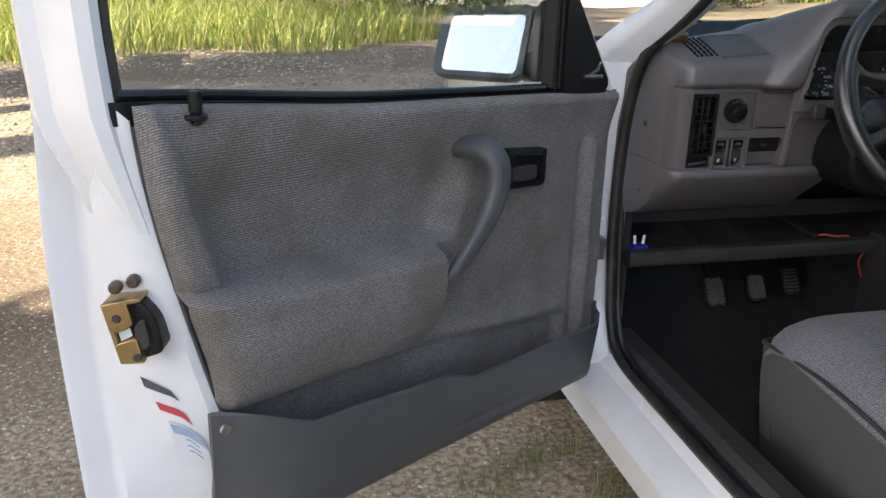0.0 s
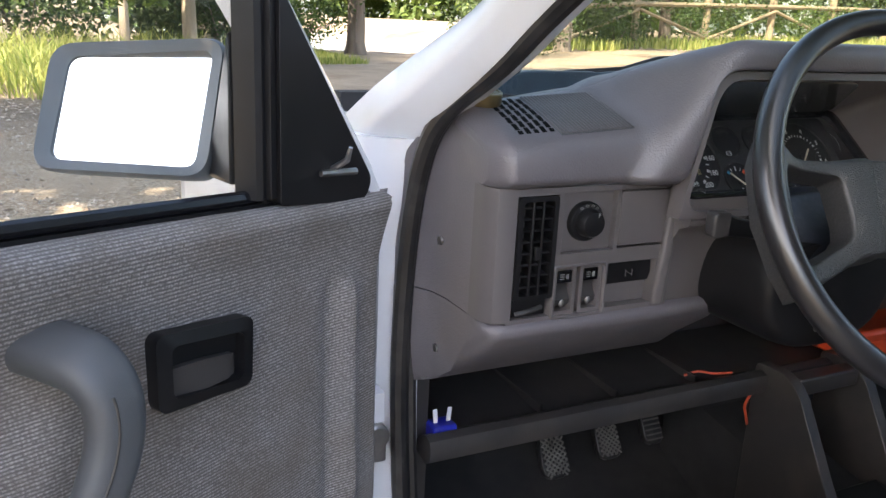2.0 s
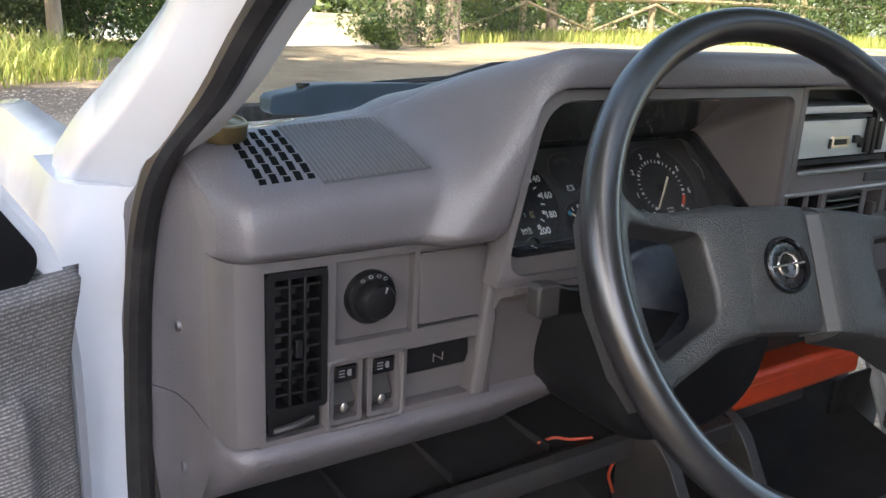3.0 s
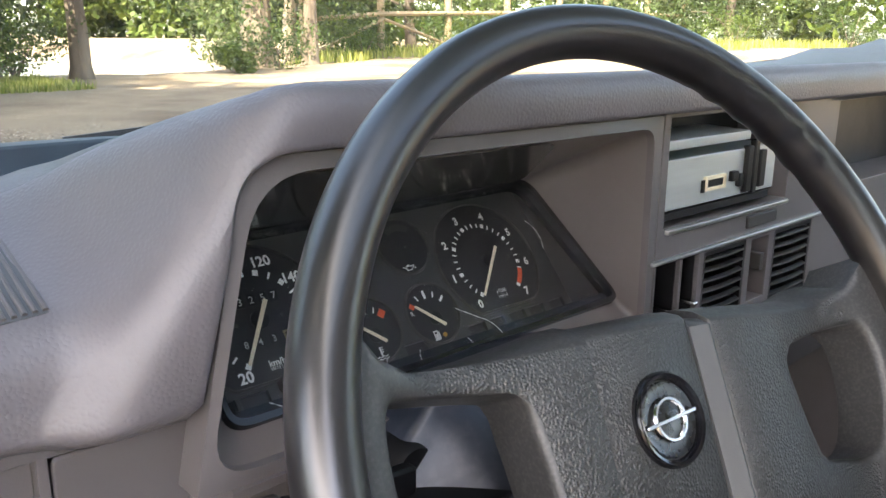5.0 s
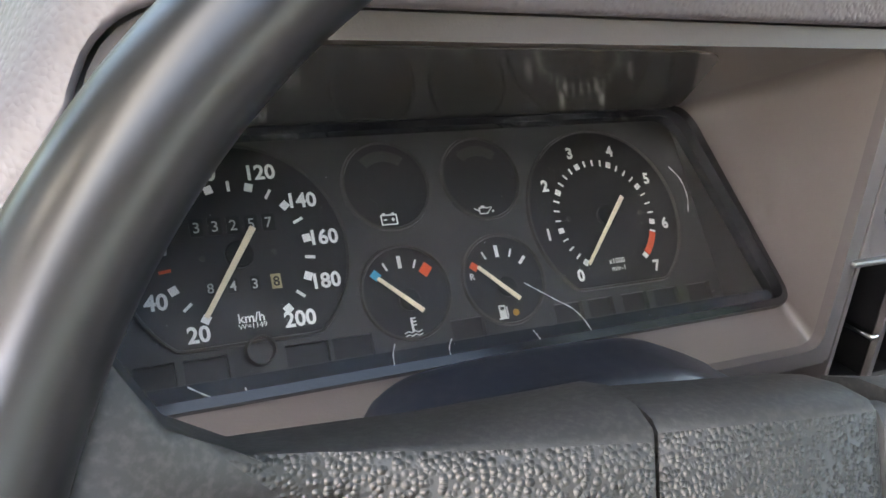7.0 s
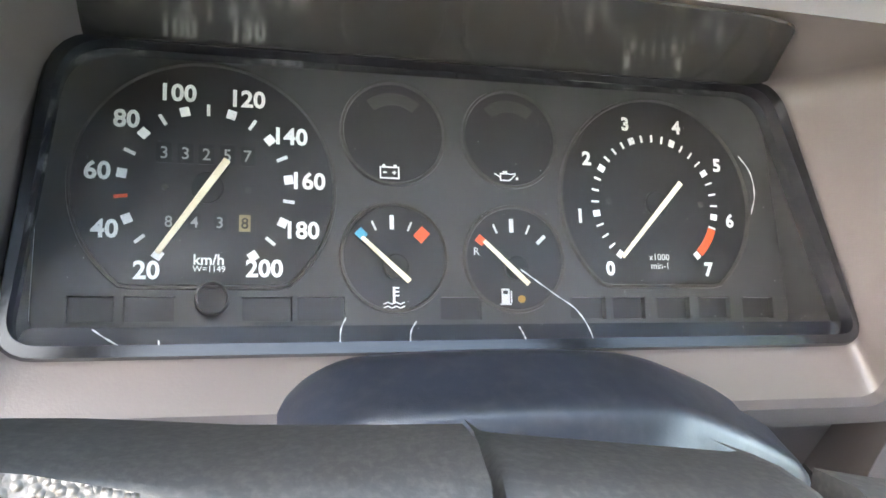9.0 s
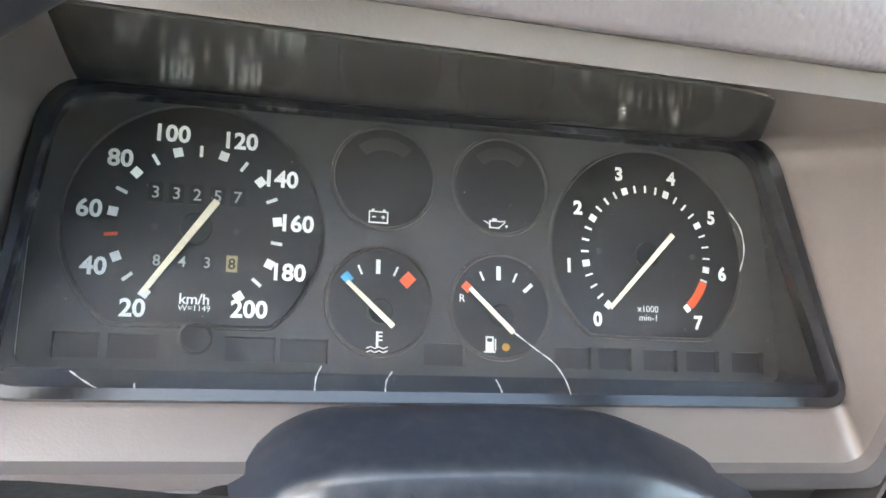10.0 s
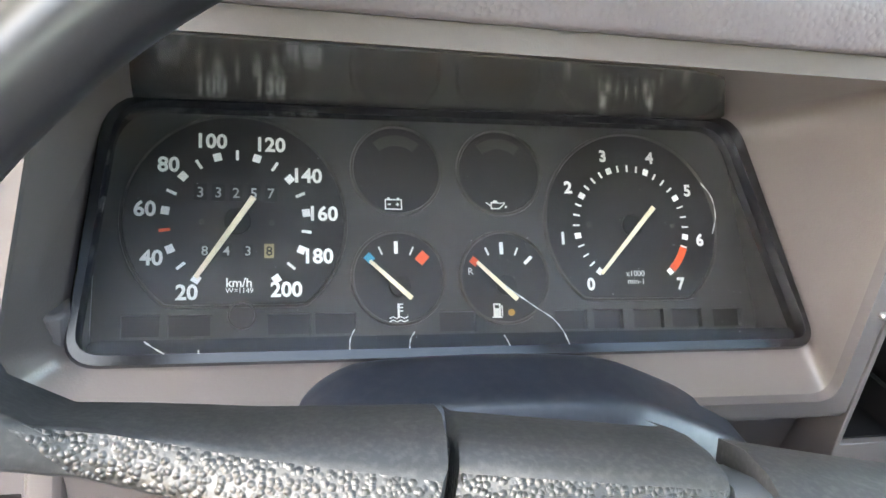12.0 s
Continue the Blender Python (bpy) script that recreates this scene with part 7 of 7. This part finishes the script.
    revolve(bm, c, (1, 0, 0), (0, 1, 0), [(0.0178, -0.001), (0.0178, 0.0006), (0.0172, 0.0012), (0.014, 0.0004), (0.006, 0.0016), (0.0, 0.002)], 40)
    part("emblem_disc", bm, DARKMETAL, boss, "domed silver disc")
    bm = bmesh.new()
    ang = np.linspace(0, 2 * math.pi, 36, endpoint=False)
    loft(bm, [circle(c + Vector((math.cos(a), math.sin(a), 0)) * 0.0096 + Vector((0, 0, 0.0018)), Vector((math.cos(a), math.sin(a), 0)), (0, 0, 1), 0.0012, 6) for a in ang], around=True)
    part("emblem_ring", bm, CHROME, boss)
    bm = bmesh.new()
    box(bm, c.x - 0.0172, c.x + 0.0172, c.y - 0.001, c.y + 0.001, c.z + 0.0014, c.z + 0.0034, pose(c.x, c.y, 0, 0, 0, 8) @ pose(-c.x, -c.y, 0))
    part("emblem_bar", bm, CHROME, boss, bevel=0.0004)
    bm = bmesh.new()
    revolve(bm, (0, 0, -0.1), (1, 0, 0), (0, 1, 0), [(0.03, 0.0), (0.032, 0.03), (0.034, 0.055), (0.03, 0.06)], 24)
    part("hub_neck", bm, BLACK, w)
    return w


def column():
    c = thing("steering_column", Matrix(), "blue-black plastic steering column shroud with stalk and ignition lock", "steering column")
    half = [(-0.096, 0.815), (-0.094, 0.835), (-0.085, 0.852), (-0.074, 0.864), (-0.062, 0.876), (-0.052, 0.8825), (-0.04, 0.885), (-0.02, 0.8862), (0.01, 0.8865), (0.035, 0.8855), (0.056, 0.883), (0.075, 0.876), (0.097, 0.866), (0.113, 0.857), (0.125, 0.848), (0.131, 0.835), (0.13, 0.815)]
    prof = [p.to_2d() for p in spline([Vector((a, b, 0)) for a, b in half], 3)]
    bm = bmesh.new()
    rings = []
    for y, drop, squeeze in ((-0.09, 0.004, 0.0), (-0.0955, 0.0008, 0.0), (-0.1, 0.0, 0.0), (-0.112, 0.0, 0.0), (-0.122, -0.0005, 0.0), (-0.1265, -0.0003, 0.0005), (-0.129, 0.0016, 0.002), (-0.1315, 0.0055, 0.004), (-0.14, 0.015, 0.009), (-0.155, 0.0265, 0.013), (-0.175, 0.04, 0.018)):
        rings.append([Vector((-0.36 + a - math.copysign(squeeze, a - 0.012) * min(1, abs(a - 0.012) / 0.06), y, max(b - drop * step(0.82, 0.86, b), 0.815))) for a, b in prof])
    loft(bm, rings)
    shroud = part("upper_shroud", bm, SHROUD, c, "blue-black grained upper shroud", angle=60)
    # The gap is not cut; a black crescent on the surface paints its shade.
    bm = bmesh.new()
    slot = [Vector((-0.033 + 0.033 * math.cos(q), (0.0022 if math.sin(q) > 0 else 0.0004) * math.sin(q))) for q in np.linspace(0, 2 * math.pi, 28, endpoint=False)]
    prism(bm, slot, lambda a, b, h: Vector((-0.285 + a, -0.1505 + 0.5 * a * a / 0.033 + (b - h) * 0.6, 0.8625 - (a + 0.033) ** 2 * 3.2 + (b + h) * 0.8)), -0.002, 0.0008)
    part("shroud_slot_shade", bm, BLACK, shroud, "black crescent laid on for the shade in the shroud's slot", angle=0)
    bm = bmesh.new()
    loft(bm, [circle((-0.436, y, 0.848), (1, 0, 0), (0, 0, 1), r, 28) for y, r in ((-0.1, 0.0125), (-0.112, 0.0135), (-0.13, 0.0135), (-0.134, 0.012))])
    part("stalk_boot", bm, BLACK, c, "black stalk collar")
    bowl = [p.to_2d() for p in spline([Vector((a, b, 0)) for a, b in ((-0.093, 0.84), (-0.108, 0.81), (-0.108, 0.77), (-0.092, 0.737), (-0.06, 0.718), (-0.01, 0.712), (0.045, 0.718), (0.082, 0.742), (0.1, 0.79), (0.1, 0.84))], 3)]
    bm = bmesh.new()
    loft(bm, [[Vector((-0.36 + a * k, y, 0.835 + (b - 0.835) * k)) for a, b in bowl] for y, k in ((-0.06, 1.0), (-0.15, 1.0), (-0.163, 0.985), (-0.17, 0.95), (-0.173, 0.9))])
    part("lower_shroud", bm, BLACK, c, "black rounded lower shroud", angle=50)
    bm = bmesh.new()
    rows = []
    for p, r in zip(spline([(-0.44, -0.135, 0.845), (-0.48, -0.145, 0.855), (-0.515, -0.153, 0.863), (-0.53, -0.156, 0.867)], 3), (0.009, 0.009, 0.0092, 0.0095, 0.0098, 0.0102, 0.0106, 0.011, 0.0115, 0.0115)):
        rows.append([p + Vector((0, 0.5 * b * r, a * r)) for a, b in ((1, -1), (1, 1), (-1, 1), (-1, -1))])
    loft(bm, rows)
    stalk = part("stalk", bm, BLACK, c, "black indicator stalk with grey tip", bevel=0.002)
    bm = bmesh.new()
    loft(bm, [[Vector((x, -0.157 + b * r * 0.6, 0.868 + a * r)) for a, b in ((1, -1), (1, 1), (-1, 1), (-1, -1))] for x, r in ((-0.53, 0.0125), (-0.548, 0.0135), (-0.552, 0.011))])
    part("stalk_tip", bm, DASH_DARK, stalk, bevel=0.002)
    bm = bmesh.new()
    disc(bm, (-0.386, -0.11, 0.741), (1, 0, 0), (0, 0, 1), 0.014, 0.06, 20)
    part("ignition_lock", bm, BLACK, c, bevel=0.002)
    bm = bmesh.new()
    disc(bm, (-0.386, -0.168, 0.741), (1, 0, 0), (0, 0, 1), 0.005, 0.006, 14)
    part("lock_barrel", bm, STEEL, c)
    return c


steering_wheel()
column()


# ---- loose and fitted things of the cabin ----
def shelf():
    t = thing("parcel_shelf", Matrix(), "dark grey plastic parcel shelf under the dashboard", "shelf")
    bm = bmesh.new()
    loft(bm, [[Vector((x, y, z)) for y, z in ((0.055, 0.535), (0.06, 0.547), (0.072, 0.551), (0.086, 0.545), (0.1, 0.532), (0.26, 0.545), (0.27, 0.58), (0.275, 0.58), (0.265, 0.53), (0.1, 0.518), (0.07, 0.512), (0.057, 0.52))] for x in (-0.75, -0.6, -0.3, 0.0, 0.2)])
    part("shelf_tray", bm, DASH_DARK, t, angle=40)
    for x in (-0.56, -0.43, -0.28):
        bm = bmesh.new()
        box(bm, x - 0.002, x + 0.002, 0.1, 0.26, 0.533, 0.546)
        part("shelf_rib", bm, DASH_DARK, t)


def pedal(x, y, z, w, h, label, rows):
    t = thing("pedal", pose(x, y, z, -32, 0, 0), label, "pedal", "pedals")
    bm = bmesh.new()
    prism(bm, round_poly([(-w, -h), (w, -h), (w * 0.85, h), (-w * 0.85, h)], w * 0.85), lambda a, b, d: Vector((a, d, b)), 0.0, 0.012)
    part("pedal_pad", bm, RUBBER, t, bevel=0.002)
    k = 4
    for i in range(-k, k + 1):
        for s in ((-1, 1) if rows else (0,)):
            bm = bmesh.new()
            a = i * h / k
            p, q = Vector((-w, -0.002, a - s * w * 0.9)), Vector((w, -0.002, a + s * w * 0.9))
            pts = [p.lerp(q, f) for f in np.linspace(0, 1, 12)]
            pts = [v for v in pts if abs(v.z) < h * 0.92 and abs(v.x) < w * 0.9]
            if len(pts) > 1:
                tube(bm, [pts[0], pts[-1]], 0.0016, 5)
                part("tread_rib", bm, TREAD, t)
            else:
                bm.free()
    bm = bmesh.new()
    tube(bm, [(0, 0.012, h * 0.4), (0, 0.06, 0.12), (0, 0.02, 0.26)], 0.008, 8)
    part("pedal_arm", bm, BLACK, t)


def seat():
    t = thing("driver_seat", Matrix(), "grey cloth driver's seat with ribbed weave and vinyl sides", "seat")
    bm = bmesh.new()
    xs = np.linspace(0, 1, 21)
    rows = []
    for y, z0, drop, in_ in ((-0.215, 0.42, 0.0, 0.03), (-0.212, 0.475, 0, 0.012), (-0.222, 0.51, 0, 0.004), (-0.25, 0.53, 0, 0.0), (-0.32, 0.541, 0, 0), (-0.45, 0.53, 0.012, 0), (-0.6, 0.515, 0.02, 0), (-0.75, 0.49, 0.02, 0)):
        rows.append([Vector((-0.642 + in_ + (0.528 - 2 * in_) * a, y - 0.012 * math.sin(a * math.pi) * 0 + (0.03 * (abs(a - 0.5) * 2) ** 6 if y > -0.3 else 0) * -1, z0 - drop * math.sin(a * math.pi) - 0.05 * (abs(a - 0.5) * 2) ** 8)) for a in xs])
    loft(bm, rows, closed=False)
    part("seat_cover", bm, SEATCLOTH, t, "grey ribbed cloth seat cover", angle=60)
    bm = bmesh.new()
    for s, x in ((-1, -0.63), (1, -0.125)):
        loft(bm, [[Vector((x + o, y, z)) for o, z in ((-s * 0.03, 0.25), (-s * 0.02, 0.3), (-s * 0.003, 0.42), (0, top), (-s * 0.04, top - 0.02), (-s * 0.05, 0.25))] for y, top in ((-0.235, 0.478), (-0.26, 0.487), (-0.45, 0.492), (-0.75, 0.452))])
    loft(bm, [[Vector((x, y, z)) for y, z in ((-0.25, 0.3), (-0.228, 0.36), (-0.216, 0.44), (-0.25, 0.46), (-0.28, 0.3))] for x in (-0.615, -0.14)])
    part("seat_base", bm, SEATSIDE, t, "plain grey vinyl seat sides", bevel=0.004)
    bm = bmesh.new()
    tube(bm, spline([(-0.637, -0.74, 0.452), (-0.638, -0.45, 0.492), (-0.634, -0.27, 0.485), (-0.61, -0.222, 0.476), (-0.5, -0.214, 0.474), (-0.14, -0.214, 0.474)], 4), 0.0035, 6)
    part("piping", bm, DASH_DARK, t)
    bm = bmesh.new()
    loft(bm, [[Vector((-0.38 + s * w, y, z)) for s, y in ((-1, y0 - 0.05), (-0.96, y0 - 0.09), (0.96, y0 - 0.09), (1, y0 - 0.05), (0.9, y0 + 0.02), (0.6, y0), (-0.6, y0), (-0.9, y0 + 0.02))] for z, y0, w in ((0.4, -0.72, 0.23), (0.55, -0.76, 0.25), (0.8, -0.84, 0.24), (1.0, -0.9, 0.2), (1.03, -0.92, 0.16))])
    part("backrest", bm, SEATCLOTH, t, angle=60)


def console():
    t = thing("centre_console", Matrix(), "dark grey centre console with an open bay between two cheeks", "console")
    cheek = round_poly([(0.085, 0.25), (0.085, 0.56), (0.03, 0.562), (0.0, 0.545), (-0.085, 0.4), (-0.2, 0.34), (-0.42, 0.32), (-0.42, 0.25)], [0.002, 0.01, 0.012, 0.02, 0.03, 0.03, 0.01, 0.002], 4)
    for x0, x1 in ((-0.172, -0.152), (-0.026, -0.006)):
        bm = bmesh.new()
        prism(bm, cheek, lambda a, b, h: Vector((h, a, b)), x0, x1)
        part("cheek", bm, DASH_DARK, t, "dark grey console cheek", bevel=0.003)
    bm = bmesh.new()
    box(bm, -0.153, -0.025, 0.012, 0.04, 0.528, 0.556)
    part("cross_bar", bm, DASH_DARK, t, bevel=0.003)
    bm = bmesh.new()
    loft(bm, [[Vector((x, y, z)) for y, z in ((0.29, 0.556), (0.24, 0.53), (0.2, 0.42), (-0.05, 0.375), (-0.2, 0.315), (-0.4, 0.3), (-0.4, 0.25), (0.29, 0.25))] for x in (-0.153, -0.025)])
    part("bay", bm, CARPET, t, "black bay of the console")
    bm = bmesh.new()
    loft(bm, [[Vector((x, y, z)) for y, z in ((-0.06, 0.378), (-0.052, 0.398), (-0.135, 0.372), (-0.14, 0.35))] for x in (-0.15, -0.028)])
    part("switch_plate", bm, BLACK, t, bevel=0.002)
    bm = bmesh.new()
    loft(bm, [[Vector((s * w, y, 0.246 + h)) for s, h in ((-1, 0), (-0.8, z), (0.8, z), (1, 0))] for y, z, w in ((0.42, 0.16, 0.13), (0.1, 0.14, 0.13), (-0.3, 0.1, 0.12), (-1.6, 0.08, 0.12))])
    part("tunnel", bm, CARPET, t)
    return t


def wiper(px, py, pz, ex, ey, ez, label):
    t = thing("wiper", Matrix(), label, "wiper", "windscreen wipers")
    p, e = Vector((px, py, pz)), Vector((ex, ey, ez))
    m = p.lerp(e, 0.45)
    bm = bmesh.new()
    loft(bm, [[p.lerp(e, k) + Vector((0, a * w, b * h)) for a, b in ((-1, -1), (1, -1), (1, 1), (-1, 1))] for k, w, h in ((-0.085, 0.014, 0.006), (-0.075, 0.015, 0.01), (-0.03, 0.016, 0.012), (-0.012, 0.016, 0.013), (0.012, 0.017, 0.016), (0.05, 0.016, 0.0155), (0.15, 0.012, 0.0115), (0.255, 0.009, 0.007), (0.275, 0.008, 0.006), (0.29, 0.006, 0.0045), (0.7, 0.004, 0.003))])
    part("wiper_arm", bm, NAVY, t, bevel=0.002)
    bm = bmesh.new()
    disc(bm, p + Vector((0, -0.004, 0.014)), (1, 0, 0), (0, 1, 0), 0.007, 0.004, 14)
    part("wiper_nut", bm, BLACK, t)
    bm = bmesh.new()
    a, b = p.lerp(e, 0.2) + Vector((0, 0.02, 0.006)), e
    tube(bm, [a, b], 0.004, 6)
    tube(bm, [a.lerp(b, 0.25), a.lerp(b, 0.4) + Vector((0, 0, 0.012)), a.lerp(b, 0.6) + Vector((0, 0, 0.012)), a.lerp(b, 0.75)], 0.004, 6)
    part("wiper_blade", bm, BLACK, t)


def radio():
    t = thing("car_radio", Matrix(), "bare aluminium radio frame without its front", "radio")
    bm = bmesh.new()
    box(bm, -0.168, 0.012, -0.1, -0.06, 0.944, 0.983)
    body = part("radio_plate", bm, SILVER, t, "bare aluminium plate", bevel=0.0008)
    bm = bmesh.new()
    loft(bm, [[Vector((x, y, z)) for y, z in ((-0.104, 0.991), (-0.1045, 0.9985), (-0.06, 1.0), (-0.06, 0.99))] for x in (-0.168, -0.045)])
    part("radio_strip", bm, SILVER, t, bevel=0.0008)
    bm = bmesh.new()
    ring_plate(bm, [Vector(q) for q in ((-0.108, 0.954), (-0.077, 0.954), (-0.077, 0.9655), (-0.108, 0.9655))], [Vector(q) for q in ((-0.1055, 0.9565), (-0.0795, 0.9565), (-0.0795, 0.963), (-0.1055, 0.963))], FRONT, -0.099, -0.103)
    part("usb_socket", bm, CREAM, body, "pale socket frame")
    bm = bmesh.new()
    box(bm, -0.1055, -0.0795, -0.1015, -0.099, 0.9565, 0.963)
    box(bm, -0.111, -0.108, -0.102, -0.099, 0.953, 0.963)
    part("socket_core", bm, BLACK, body)
    bm = bmesh.new()
    for x0, x1, z0, z1 in ((-0.068, -0.058, 0.9575, 0.966), (-0.056, -0.05, 0.952, 0.963), (-0.045, -0.036, 0.946, 0.985), (-0.033, -0.026, 0.944, 0.99), (-0.022, -0.012, 0.948, 0.98)):
        box(bm, x0, x1, -0.104, -0.098, z0, z1)
    part("connector", bm, BLACK, t, "black connector pins", bevel=0.001)
    bm = bmesh.new()
    box(bm, -0.168, 0.0, -0.102, -0.06, 0.9375, 0.943)
    part("radio_lip", bm, BLACK, t)


def small_things():
    t = thing("tin", pose(-0.727, 0.012, 0.9815, 10, 0, 0), "round brass-coloured tin lying on the dashboard corner", "tin")
    bm = bmesh.new()
    revolve(bm, (0, 0, 0), (1, 0, 0), (0, 1, 0), [(0.0175, -0.0105), (0.0185, -0.009), (0.0185, 0.003), (0.0175, 0.0042), (0.0155, 0.0042), (0.0148, 0.003), (0.009, 0.003), (0.008, 0.0036), (0.0, 0.0038)], 36)
    part("tin_body", bm, TIN, t)
    t = thing("clip", Matrix(), "blue plastic clip with two white tags on the shelf", "clip")
    bm = bmesh.new()
    box(bm, -0.737, -0.703, 0.075, 0.105, 0.522, 0.556)
    part("clip_body", bm, BLUECLIP, t, bevel=0.004)
    for x, a in ((-0.728, -6), (-0.711, 6)):
        bm = bmesh.new()
        box(bm, -0.003, 0.003, -0.001, 0.001, 0, 0.022, pose(x, 0.09, 0.553, 0, a, 0))
        part("clip_tag", bm, STICKER, t, bevel=0.0005)
    t = thing("red_case", pose(0.12, 0.09, 0.577, 0, 0, 0), "orange-red plastic case lying on the shelf", "case")
    bm = bmesh.new()
    box(bm, -0.125, 0.2, -0.05, 0.1, -0.03, 0.024)
    body = part("case_body", bm, REDCASE, t, bevel=0.008)
    bm = bmesh.new()
    box(bm, -0.126, 0.201, -0.052, 0.101, 0.002, 0.007)
    part("case_seam", bm, REDCASE, body, bevel=0.001)
    for k, pts in enumerate(([(-0.285, 0.12, 0.539), (-0.266, 0.11, 0.547), (-0.247, 0.097, 0.546), (-0.225, 0.081, 0.551)], [(-0.187, 0.069, 0.52), (-0.199, 0.07, 0.497), (-0.186, 0.075, 0.47), (-0.17, 0.085, 0.45)])):
        bm = bmesh.new()
        tube(bm, spline(pts, 5), 0.0022, 6)
        tagged(part("wire", bm, REDWIRE), "loose red wire hanging under the dashboard", "wire", "loose wires")


shelf()
pedal(-0.448, 0.214, 0.381, 0.026, 0.036, "black rubber clutch pedal with a diamond tread", True)
pedal(-0.323, 0.237, 0.375, 0.025, 0.034, "black rubber brake pedal with a diamond tread", True)
pedal(-0.237, 0.23, 0.39, 0.02, 0.034, "ribbed black accelerator pedal", False)
seat()
console()
wiper(-0.579, 0.205, 0.977, -0.1, 0.2, 1.018, "black wiper resting low on the windscreen")
wiper(0.05, 0.24, 1.0, 0.55, 0.16, 1.04, "black wiper resting on the passenger side of the windscreen")
radio()
small_things()
